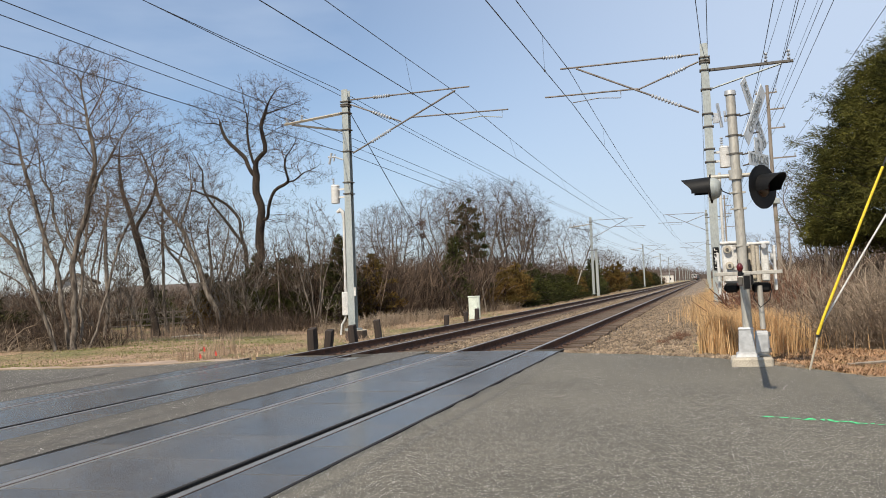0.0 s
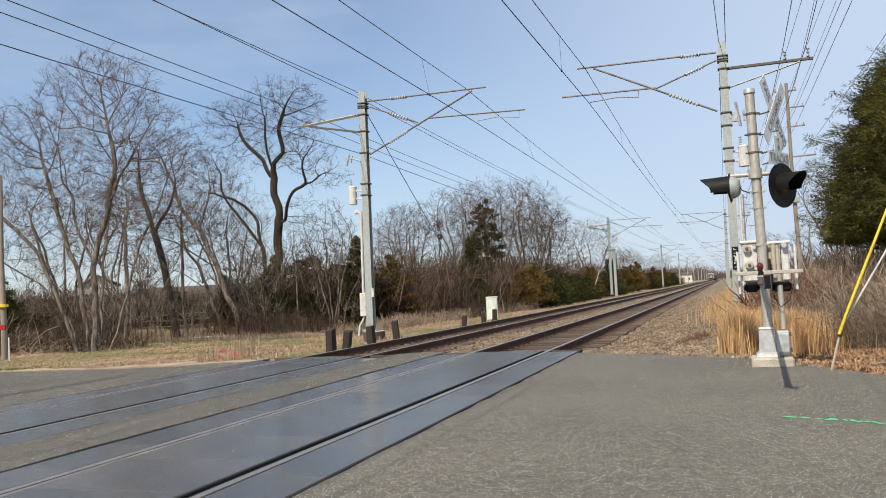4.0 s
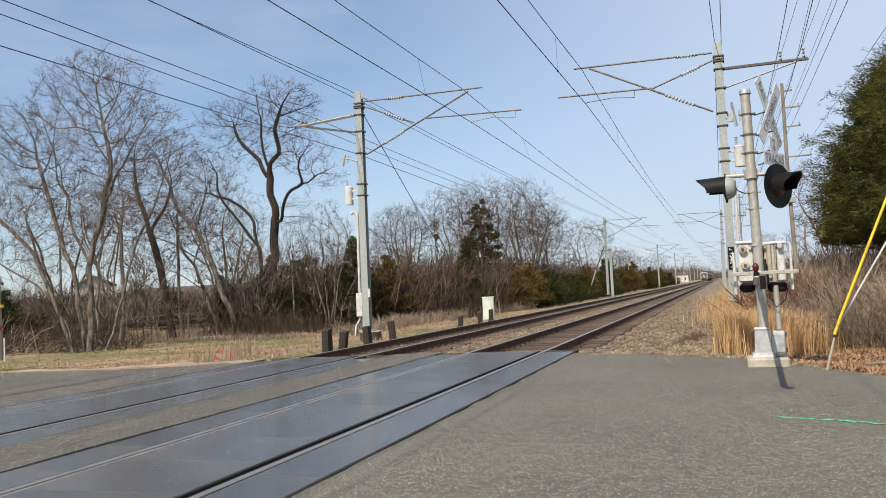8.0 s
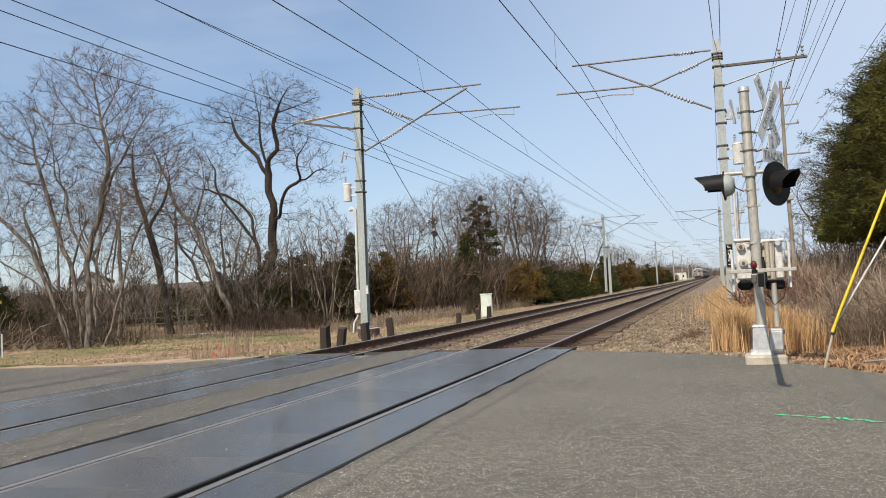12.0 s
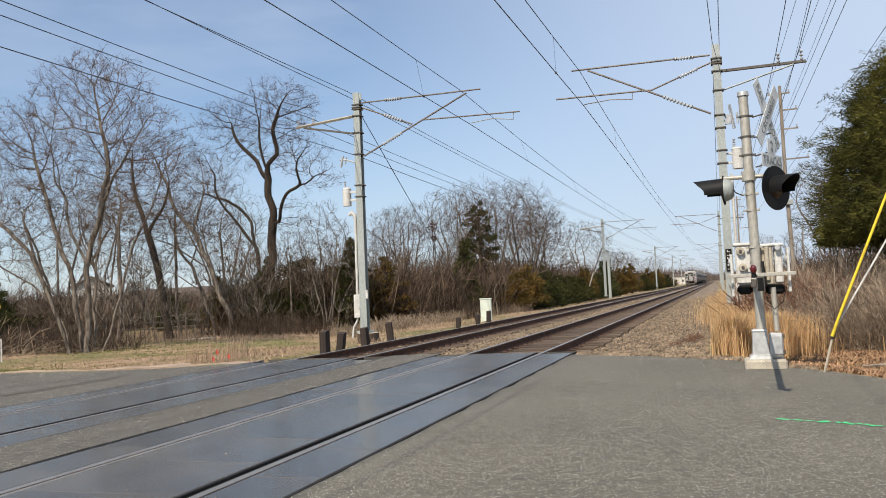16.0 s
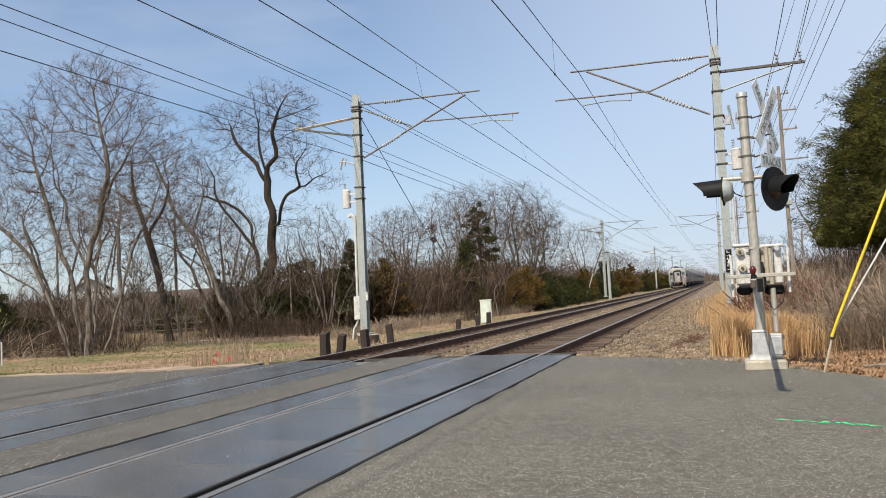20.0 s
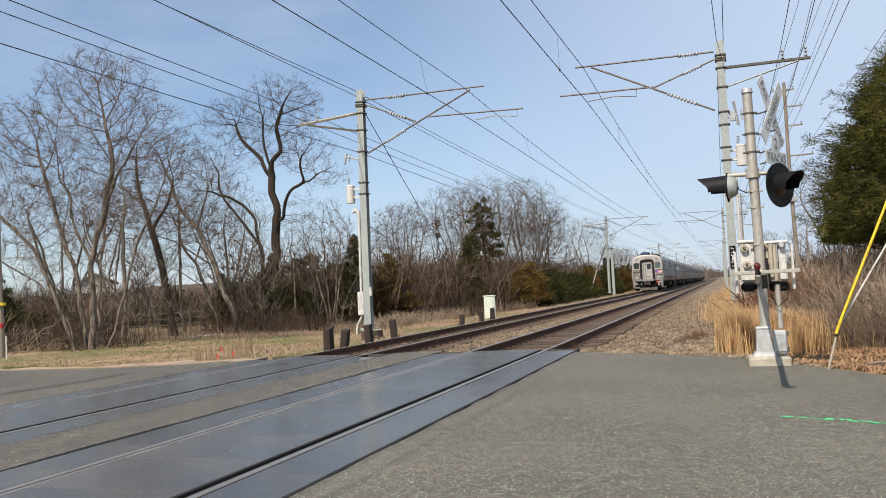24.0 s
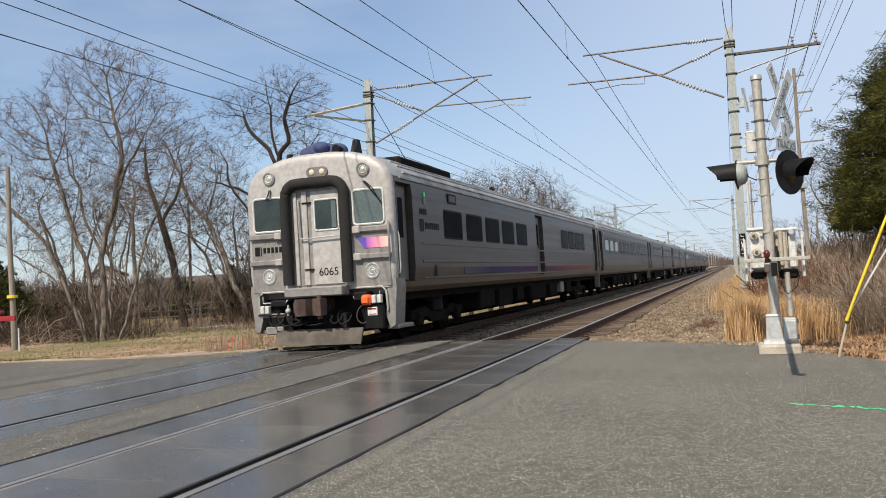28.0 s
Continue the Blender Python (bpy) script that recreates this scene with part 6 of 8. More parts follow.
def trees():
    # many-stemmed tree at the roadside
    t1 = bare_tree(3, [[(0.0, 0, 0), (0.0, 0, 1.5), (-0.02, 0, 2.9), (0.27, 0, 3.7), (0.85, 0.1, 5.7), (1.02, 0.1, 6.8), (1.0, 0, 7.8)],
                       [(0.05, 0, 3.0), (-0.11, -0.1, 3.75), (-0.59, -0.2, 4.6), (-0.7, -0.2, 5.7), (-1.0, -0.3, 6.3)],
                       [(-0.45, 0.2, 0), (-0.75, 0.2, 1.7), (-0.95, 0.3, 3.0), (-1.64, 0.4, 4.3), (-2.25, 0.5, 5.6), (-2.7, 0.6, 7.3)],
                       [(-0.75, -0.1, 0), (-1.4, -0.2, 2.0), (-2.05, -0.4, 3.7), (-3.2, -0.7, 4.8), (-4.0, -0.9, 5.7)],
                       [(-0.3, 0.6, 0), (-0.5, 1.0, 2.4), (-0.6, 1.5, 4.6), (-0.4, 1.9, 6.6)],
                       [(0.3, 0.5, 0), (0.75, 0.9, 2.2), (1.3, 1.2, 4.2), (2.0, 1.4, 5.6)],
                       [(-1.0, 0.3, 0), (-1.7, 0.2, 1.6), (-2.6, 0.1, 2.6), (-4.0, -0.1, 3.5)],
                       [(0.85, 0.1, 5.5), (1.6, -0.3, 6.4), (2.4, -0.5, 7.0)]],
                   [(0.4, 0.2, 8.6, 2.6, 2.4, 2.5, 1300), (-3.0, 0.2, 7.4, 2.7, 2.3, 2.3, 1150), (2.7, 0.5, 7.3, 1.6, 1.7, 1.6, 520), (-0.8, 0.4, 6.0, 3.7, 2.3, 2.2, 560), (-4.6, -0.2, 5.0, 1.6, 1.8, 1.6, 420), (0.6, 0.0, 10.2, 0.9, 0.9, 0.8, 160), (1.6, 0.8, 5.2, 2.2, 1.8, 1.4, 160), (-2.0, 0.3, 3.6, 2.6, 1.8, 1.2, 110)],
                   0.108, label="tall many-stemmed bare tree with grey bark at the roadside", step=0.24, kill=0.28, noisy=0.22, shoots=2, shoot=0.36)
    set_at(t1, -21.87, 25.0)
    # old tree with two trunks from one root
    t2 = bare_tree(8, [[(0.1, 0, 0), (0.45, 0, 3.5), (0.66, 0, 5.8), (0.38, 0, 7.6), (0.3, 0, 9.0), (0.45, 0, 9.5), (1.0, 0.1, 10.0), (1.05, 0.1, 10.9), (0.7, 0.1, 11.6), (1.3, 0.1, 12.4)],
                       [(0.4, 0, 9.3), (0.0, -0.2, 10.4), (0.06, -0.2, 11.4), (0.35, -0.3, 12.0)],
                       [(0.8, 0, 5.9), (1.55, -0.4, 7.0), (2.15, -0.6, 7.8), (2.9, -0.8, 8.05), (3.5, -0.9, 8.1), (3.9, -0.9, 8.5)],
                       [(0.3, 0, 8.7), (-0.5, 0.3, 9.7), (-1.6, 0.6, 10.8), (-1.9, 0.6, 11.5), (-2.3, 0.7, 12.2)],
                       [(-0.45, 0.1, 0), (-0.5, 0.1, 2.5), (-0.42, 0.1, 4.5), (-1.25, 0.0, 5.7), (-2.1, -0.2, 6.8), (-2.75, -0.3, 7.6), (-2.9, -0.4, 8.4), (-2.6, -0.5, 9.2)],
                       [(-0.6, 0.1, 4.9), (-0.9, 0.5, 6.4), (-1.8, 0.8, 7.1), (-3.0, 0.9, 7.7), (-4.6, 1.0, 8.2)],
                       [(0.5, 0, 4.5), (0.0, -0.5, 5.4), (-0.1, -0.8, 6.6)],
                       [(2.9, -0.8, 8.05), (2.7, -1.1, 8.7), (3.1, -1.3, 9.4)]],
                   [(1.2, 0.2, 12.7, 2.5, 2.3, 1.9, 1100), (-2.5, 0.6, 12.2, 2.0, 2.0, 1.6, 700), (3.2, -1.0, 9.6, 1.8, 1.7, 1.4, 520), (-3.4, 0.1, 9.4, 2.2, 1.9, 1.7, 650), (0.2, 0.2, 10.6, 2.6, 2.0, 1.5, 350), (4.4, -0.8, 8.2, 1.3, 1.2, 0.7, 200), (-4.6, 0.9, 8.4, 1.4, 1.2, 1.0, 220), (-3.6, 0.4, 6.4, 1.8, 1.5, 1.1, 240), (1.8, 0.6, 6.2, 2.0, 1.5, 1.4, 200)],
                   0.25, bark=M_BARK_DARK, label="large old bare tree with dark twisting limbs", step=0.28, kill=0.33, noisy=0.34, up=0.02, shoots=2, shoot=0.38)
    set_at(t2, -24.95, 43.0)
    # leaning trees between
    t3 = bare_tree(21, [[(0, 0, 0), (-0.47, 0, 2.9), (-1.17, 0.1, 5.4), (-1.5, 0.1, 6.1), (-1.9, 0.2, 7.4), (-2.0, 0.2, 8.6)], [(-1.1, 0, 5.0), (-0.4, 0.4, 6.4), (0.0, 0.5, 7.4)]],
                   [(-1.6, 0.2, 8.4, 2.0, 1.8, 2.0, 420), (-0.5, 0.3, 7.0, 1.9, 1.7, 1.4, 260), (-2.6, 0.0, 6.5, 1.4, 1.3, 1.2, 200), (-0.6, 0.2, 4.8, 1.8, 1.5, 1.2, 160)], 0.17, bark=M_BARK_DARK, label="leaning bare tree with dark bark at the wood's edge", step=0.28, kill=0.36, noisy=0.24, shoot=0.42)
    set_at(t3, -25.0, 34.0)
    t4 = bare_tree(22, [[(0, 0, 0), (-0.65, 0, 1.9), (-1.39, 0, 3.7), (-2.3, 0.1, 5.15), (-3.55, 0.1, 7.1), (-4.15, 0.2, 8.7), (-4.7, 0.2, 9.6)], [(-2.3, 0.1, 5.0), (-2.2, 0.6, 6.6), (-1.9, 0.8, 7.8)], [(-1.3, 0, 3.4), (-2.5, -0.5, 4.3), (-3.9, -0.8, 4.9)]],
                   [(-4.2, 0.2, 9.2, 1.8, 1.7, 1.6, 360), (-2.3, 0.5, 8.0, 1.9, 1.7, 1.7, 330), (-4.2, -0.5, 6.0, 1.7, 1.6, 1.4, 280), (-1.8, 0.1, 5.2, 1.8, 1.5, 1.4, 200)], 0.13, label="leaning bare grey tree at the wood's edge", step=0.28, kill=0.36, noisy=0.24, shoot=0.42)
    set_at(t4, -22.72, 36.0)
    t5 = bare_tree(23, stems(random.Random(5), 1, 0.3, 6.5), [(0.2, 0, 6.0, 1.6, 1.6, 2.9, 620)], 0.085, label="slim upright bare tree", step=0.28, kill=0.36, noisy=0.2, shoot=0.42)
    set_at(t5, -26.33, 32.0)
    t6 = bare_tree(24, stems(random.Random(6), 4, 1.1, 5.6), [(0, 0, 5.2, 2.1, 2.1, 2.9, 800)], 0.055, label="clump of slim bare stems in the thicket", step=0.3, kill=0.38, noisy=0.24, shoot=0.42, tip=0.008)
    set_at(t6, -18.4, 37.5, 0, 0.8)
    t7 = bare_tree(25, stems(random.Random(7), 4, 1.9, 7.0, fork_at=0.28), [(0, 0, 7.4, 3.2, 3.2, 2.7, 1100), (0.8, 0.3, 5.0, 2.7, 2.7, 1.5, 200)], 0.115, label="round-crowned bare tree in the wood", step=0.32, kill=0.38, noisy=0.24, shoot=0.6, tip=0.0078, shoots=1)
    set_at(t7, -19.8, 63.0, 0, 0.99)
    t8 = bare_tree(26, stems(random.Random(8), 5, 2.6, 6.6), [(0, 0, 7.2, 4.0, 3.6, 2.8, 1250), (-1.0, 0, 4.6, 3.2, 3.0, 1.6, 220)], 0.085, label="spreading bare tree with several stems in the wood", step=0.34, kill=0.40, noisy=0.24, shoot=0.6, tip=0.0078, shoots=1)
    set_at(t8, -18.9, 72.5, 0, 1.16)
    kinds = [t3, t4, t5, t6, t7, t8]
    rng = random.Random(77)
    # (x, y, kind, turn, size): the roadside wood, the hedge trees along the line, the far side
    rows = [(-26.9, 37.5, 2, 130, 0.95), (-20.8, 38.5, 2, 200, 0.62), (-24.43, 37.0, 1, -6, 0.68), (-31, 50, 3, 60, 1.1), 
            (-44, 52, 4, 10, 1.1), (-50, 54, 5, 60, 1.1), (-40, 62, 5, 160, 1.0), (-48, 40, 4, 190, 1.0), (-50, 31, 5, 20, 1.0),
            (-22.0, 46.5, 3, 15, 0.92), (-19.5, 46.5, 3, 100, 0.86), (-20.8, 55, 4, 40, 0.80), (-19.4, 50.5, 3, 200, 0.70), (-18.9, 58, 3, 75, 0.80), (-19.6, 67, 4, 250, 0.98), (-17.8, 78, 5, 130, 1.02), (-17.6, 83, 4, 15, 1.04), (-19.0, 95, 4, 100, 1.05), (-17.6, 101, 3, 10, 1.0), (-18.75, 125, 5, 60, 0.98),
            (-22.0, 72, 3, 160, 1.1), (-24, 88, 4, 300, 1.0), (-18.5, 110, 3, 20, 0.95), (-17.2, 117, 3, 220, 0.8), (-23, 104, 5, 80, 0.95), (-20, 134, 3, 200, 0.8), (-18, 148, 4, 90, 0.75), (-19.5, 164, 5, 15, 0.75), (-18.5, 178, 4, 70, 0.85), (-19, 205, 4, 130, 0.8), (-20, 236, 3, 90, 0.9), (-20, 280, 5, 200, 0.9), (-24, 62, 4, 200, 0.85),
            (7.0, 58, 5, 100, 0.72), (8.8, 33, 2, 70, 0.8), (3.9, 30.5, 2, 70, 0.58), (4.6, 34, 3, 10, 0.7), (7.6, 95, 3, 10, 0.9), (7.5, 150, 4, 140, 0.8)]
    for x, y, k, turn, s in rows:
        place(kinds[k], x, y, turn, s)
    # a dead sapling by the utility pole, and pale leaning stems in the hedge
    for x, y, lean, h in ((-14.6, 62.0, 0.12, 3.2), (-14.9, 78.0, 0.22, 3.6), (-14.3, 55.0, -0.1, 2.4), (2.95, 36.0, 0.1, 3.2)):
        th = bare_tree(int(90 + h * 10), [[(0, 0, 0), (lean * h * 0.5, 0, h * 0.5), (lean * h, 0, h)], [(lean * h * 0.4, 0, h * 0.4), (-0.3, 0.2, h * 0.75)]], [(lean * h, 0, h * 0.85, 0.7, 0.7, h * 0.3, 60)], 0.05, bark=M_WOODPOLE, label="pale dead sapling with a few twigs", step=0.25, kill=0.3, noisy=0.3, shoots=1, shoot=0.3)
        set_at(th, x, y)


trees()


def evergreens():
    big = spruce(5, 6.9, 4.45, M_SPRUCE, "large dense green spruce with drooping boughs above the weeds")
    set_at(big, 6.3, 22.4, 20)
    c1 = cedar(11, 4.6, 1.6, M_CEDAR, "dark green cedar at the edge of the wood", count=6000, size=0.17)
    set_at(c1, -18.2, 40.0)
    c2 = cedar(12, 3.7, 1.75, M_CEDAR_GOLD, "bronzed cedar with brown-green foliage", count=6000, size=0.17)
    set_at(c2, -17.3, 42.6)
    pine = cedar(13, 8.7, 2.7, M_CEDAR, "tall dark pine with ragged open boughs", bottom=0.26, count=10500, size=0.2, category="pine", power=0.55, dense=0.5, ragged=True)
    set_at(pine, -18.4, 66.0)
    c3 = cedar(14, 4.6, 1.5, M_CEDAR, "narrow green cedar among brown brush", count=6000, size=0.17)
    set_at(c3, -15.8, 53.0)
    low = cedar(15, 2.1, 1.6, M_SHRUB, "low spreading green shrub beside the track", bottom=0.02, count=7000, size=0.14, category="shrub", power=0.45, slim=0.13)
    set_at(low, -13.5, 63.5)
    gold = cedar(16, 2.9, 1.5, M_CEDAR_GOLD, "rounded golden-brown cedar beside the track", bottom=0.02, count=7000, size=0.15, power=0.5, slim=0.14)
    set_at(gold, -13.8, 58.5)
    for th, x, y, turn, s in ((gold, -14.2, 61.0, 40, 0.95), (low, -14.1, 66.5, 40, 1.1), (low, -14.0, 70, 90, 1.0), (low, -14.0, 74.5, 10, 0.95), (low, -13.9, 79, 200, 1.0), (low, -13.9, 84, 20, 0.9), (c2, -14.6, 90, 20, 0.8), (low, -14.1, 99, 60, 1.1), (low, -14.2, 106, 10, 1.1), (c3, -14.8, 113, 70, 0.8),
                              (gold, -14.4, 122, 20, 1.1), (gold, -14.3, 130, 60, 1.2), (c2, -14.4, 140, 10, 1.1), (low, -14.4, 163, 20, 1.2), (gold, -14.5, 176, 90, 1.3), (low, -14.5, 190, 0, 1.3), (gold, -14.6, 206, 20, 1.3), (low, -15, 225, 40, 1.4), (low, -15, 250, 10, 1.4),
                              (low, -30.6, 28.8, 10, 1.0), (low, -32.0, 29.8, 60, 1.2), (low, -30.5, 27.0, 20, 0.9), (low, -24.2, 42.0, 120, 1.5), (low, -22.4, 42.4, 60, 1.7), (low, -20.6, 43.0, 10, 1.5), (low, -22.2, 38.2, 200, 0.9), (c2, -26, 40, 60, 0.8), (low, -33.5, 29.5, 60, 1.0), (c1, -18.5, 60, 10, 0.8), (low, -15.2, 61, 0, 0.9), (c1, -30, 52, 10, 1.0), (low, -20.5, 39.5, 0, 0.8), (low, -21.8, 39.2, 80, 1.0), (c3, -16.9, 57.0, 10, 1.15), (c2, -15.2, 68, 50, 0.9), (c3, -15.4, 76, 30, 0.8), (gold, -14.6, 93, 10, 0.9), (c1, -15.4, 103, 10, 0.8), (c1, -14.9, 108, 60, 0.85), (c3, -15.0, 116, 20, 0.9), (c1, -33.2, 31.6, 30, 0.74), (c1, -34.9, 32.6, 110, 0.8), (low, -32.4, 31.0, 200, 1.2), (c1, -36.6, 34.2, 200, 0.7), (low, -33, 45, 30, 1.1), (low, -28.5, 44, 70, 1.1), (low, -46, 44, 10, 1.2), (c1, -26.5, 46, 0, 0.7), (low, -38, 41, 10, 0.9)):
        place(th, x + (0.75 if x > -15.1 else 0.0), y, turn, s * (1.18 if x > -15.1 else 1.0))


evergreens()


def brushwood():
    rng = random.Random(41)
    b1 = bush(1, 95, 2.6, 1.5, M_BRUSH, "tangled brown leafless brush at the wood's edge", lean=0.6, r0=0.011, forks=6)
    set_at(b1, -17.8, 44.0)
    b2 = bush(2, 105, 1.7, 1.5, M_BRUSH, "low brown thicket of leafless shoots", lean=0.8, r0=0.010, forks=6, droop=0.08)
    set_at(b2, -19.4, 39.0)
    b3 = bush(3, 75, 4.2, 1.7, M_BRUSH, "tall brown saplings and brush", lean=0.4, r0=0.012, forks=8)
    set_at(b3, -18.5, 52.0)
    b4 = bush(4, 300, 1.05, 0.95, M_BRUSH_R, "grey-brown dry weeds on the bank", name="weeds", group="weeds", lean=0.9, r0=0.0034, forks=6, droop=0.10)
    set_at(b4, 2.6, 16.4)
    b5 = bush(5, 280, 1.6, 1.3, M_BRUSH_R, "grey-brown dry weeds and briars on the bank", name="weeds", group="weeds", lean=0.9, r0=0.0042, forks=6, droop=0.08)
    set_at(b5, 3.9, 16.8)
    b6 = bush(6, 44, 4.4, 1.7, M_BRUSH, "tall brown tangle of saplings in the hedge", lean=0.5, r0=0.019, forks=3)
    set_at(b6, -17.2, 66.0)
    pale = bush(14, 70, 0.85, 0.8, M_BRUSH_R, "pale dry weeds before the hedge", name="weeds", group="weeds", lean=0.4, r0=0.006, forks=4)
    set_at(pale, -14.6, 40.5)
    kinds = [b1, b2, b3]
    # an uneven hedge along the left of the line
    rest = Joined()
    y = 42.0
    while y < 330:
        edge = float(np.interp(y, [42, 48, 55, 63, 400], [-17.0, -15.6, -15.0, -14.6, -14.6]))
        for dx in (0.0, 1.9, 4.2, 7.0):
            if dx > 5 and y > 120:
                continue
            x = edge - dx + rng.uniform(-0.8, 0.6) - (1.1 if y > 56 else 0.0)
            k = rng.choice((1, 1, 0)) if dx < 1 else rng.choice((0, 2, 2))
            if y < 100:
                (place if dx < 3 else rest.put)(kinds[k], x, y + rng.uniform(-0.8, 0.8), rng.uniform(0, 360), rng.uniform(0.75, 1.1) * (0.85 if dx < 1 else 1.1))
            else:
                rest.put(b6, x, y + rng.uniform(-0.8, 0.8), rng.uniform(0, 360), rng.uniform(0.8, 1.3) * (0.6 if dx < 1 else 1.0))
        y += 2.2 if y < 100 else (2.6 if y < 200 else 4.5)
    # tall tangle standing deeper in the hedge
    for i in range(70):
        y = rng.uniform(50, 100)
        rest.put(b6, rng.uniform(-21, -15.8), y, rng.uniform(0, 360), rng.uniform(0.9, 1.35))
    # along the edge of the roadside wood
    for i in range(16):
        t = rng.random() * 0.22
        x = -17.6 - 24 * t + rng.uniform(-0.8, 0.8)
        y0 = float(np.interp(-x, [17, 20, 23, 26, 50], [35.5, 33.6, 32.6, 29.0, 26.5])) + abs(rng.gauss(0, 3.0)) + 0.4
        place(kinds[rng.choice((0, 1, 1))], x, y0, rng.uniform(0, 360), rng.uniform(0.4, 0.7))
    for i in range(26):
        x, y0 = rng.uniform(-23.0, -18.0), rng.uniform(42, 54)
        rest.put(kinds[rng.choice((0, 1, 2))], x, y0, rng.uniform(0, 360), rng.uniform(0.8, 1.15))
    for i in range(150):
        x, y0 = rng.uniform(-80, -24.0), rng.uniform(56, 72)
        rest.put(b6, x, y0, rng.uniform(0, 360), rng.uniform(0.6, 0.9))
    # brown thicket closing the view behind the roadside wood
    deep = random.Random(42)
    for i in range(9):
        place(b1, deep.uniform(-41, -33), deep.uniform(37.0, 42.0), deep.uniform(0, 360), deep.uniform(0.8, 1.1))
    # low thicket about the foot of the roadside tree
    for x, y0, s in ((-22.7, 25.7, 0.55), (-21.2, 26.0, 0.5), (-23.6, 26.4, 0.6), (-24.9, 26.3, 0.7), (-26.2, 26.0, 0.75), (-27.4, 26.8, 0.8), (-28.4, 25.9, 0.7), (-25.6, 27.6, 0.85), (-29.5, 27.6, 0.9)):
        place(b2, x, y0, deep.uniform(0, 360), s)
    for i in range(22):
        rest.put(b3, deep.uniform(-56, -38), deep.uniform(41, 50), deep.uniform(0, 360), deep.uniform(0.75, 1.0))
    for i in range(7):
        place(b2, deep.uniform(-33.5, -29), deep.uniform(29.0, 33.0), deep.uniform(0, 360), deep.uniform(0.7, 1.0))
    for i in range(60):
        x, y0 = deep.uniform(-72, -32), deep.uniform(50, 60)
        rest.put(kinds[0], x, y0, deep.uniform(0, 360), deep.uniform(1.0, 1.35))
    for i in range(14):
        x, y0 = rng.uniform(-52, -26.0), rng.uniform(43, 50)
        k = rng.choice((0, 1))
        rest.put(kinds[k], x, y0, rng.uniform(0, 360), rng.uniform(0.6, 0.9) * (1.0 if k == 0 else 1.4))
    for i in range(11):
        place(kinds[rng.choice((0, 1, 1))], rng.uniform(-35.0, -27.0), rng.uniform(28.5, 35.0), rng.uniform(0, 360), rng.uniform(0.55, 0.9))
    sap = bush(12, 6, 5.6, 1.6, M_BARK, "thin upright saplings under the trees", name="saplings", group="saplings", lean=0.14, r0=0.017, forks=22)
    set_at(sap, -24.2, 30.5)
    for i in range(26):
        x = rng.uniform(-46, -18.5)
        place(sap, x, float(np.interp(-x, [17, 20, 23, 26, 50], [35.5, 33.6, 30.6, 29.0, 27.5])) + rng.uniform(0.5, 9), rng.uniform(0, 360), rng.uniform(0.6, 1.05))
    pile = bush(13, 70, 1.9, 1.3, M_BRUSH_R, "heap of pale cut branches under the trees", name="brush_heap", group="brush heaps", lean=1.9, r0=0.012, forks=3, droop=0.28)
    set_at(pile, -25.6, 24.4)
    for x, y0, s in ((-27.2, 24.6, 1.1), (-28.6, 25.6, 1.0), (-24.6, 25.4, 0.8), (-30.5, 26.0, 1.1), (-23.3, 26.2, 0.7)):
        place(pile, x, y0, rng.uniform(0, 360), s)
    for i in range(5):
        place(pile, rng.uniform(-24.5, -21.3), rng.uniform(24.6, 27.0), rng.uniform(0, 360), rng.uniform(0.35, 0.6))
    for i in range(4):
        place(b2, rng.uniform(-30, -24.5), rng.uniform(23.5, 27.5), rng.uniform(0, 360), rng.uniform(0.4, 0.75))
    for i in range(13):
        place(kinds[rng.choice((0, 0, 2))], rng.uniform(-25.8, -20.0), rng.uniform(40.4, 44.5), rng.uniform(0, 360), rng.uniform(1.1, 1.55))
    for i in range(44):
        y0 = rng.uniform(33, 62)
        x = float(np.interp(y0, [33, 42, 50, 62], [-15.6, -15.6, -14.9, -13.9])) + rng.uniform(-0.7, 0.9)
        place(pale, x, y0, rng.uniform(0, 360), rng.uniform(0.7, 1.2))
    rest.make("far_brush", M_BRUSH, "brown brush filling the depth of the wood")
    # weeds on the right bank
    for i in range(34):
        t = rng.random()
        x, y0 = 2.0 + 5.6 * rng.random() + 0.6 * t, 15.9 + 11 * t
        place(b4 if y0 < 15.5 else b5, x, y0, rng.uniform(0, 360), rng.uniform(0.75, 1.15))
    for i in range(26):
        place(b5, rng.uniform(2.2, 4.6) + 0.01 * i, rng.uniform(22, 60), rng.uniform(0, 360), rng.uniform(0.9, 1.3))
    for i in range(20):
        place(b1, rng.uniform(4.5, 8), rng.uniform(28, 110), rng.uniform(0, 360), rng.uniform(0.8, 1.2))
    r1 = bush(9, 220, 0.95, 0.7, mat("russet_bush", (0.16, 0.075, 0.045), (0.10, 0.05, 0.03), 1.0, 0.95, bump=0, island=0.3), "russet leafless bush behind the signal", lean=0.7, r0=0.006, forks=6)
    set_at(r1, 1.8, 20.5, 0, 1.7)
    place(r1, 2.35, 21.5, 60, 1.0)
    place(r1, 1.75, 23.0, 150, 1.05)
    for x, y0, s in ((2.1, 24.5, 1.1), (-0.95, 18.2, 0.1), (-0.72, 18.9, 0.12), (-0.6, 19.8, 0.13), (-0.85, 17.4, 0.08), (0.15, 14.3, 0.12)):
        place(r1, x, y0, rng.uniform(0, 360), s)


brushwood()


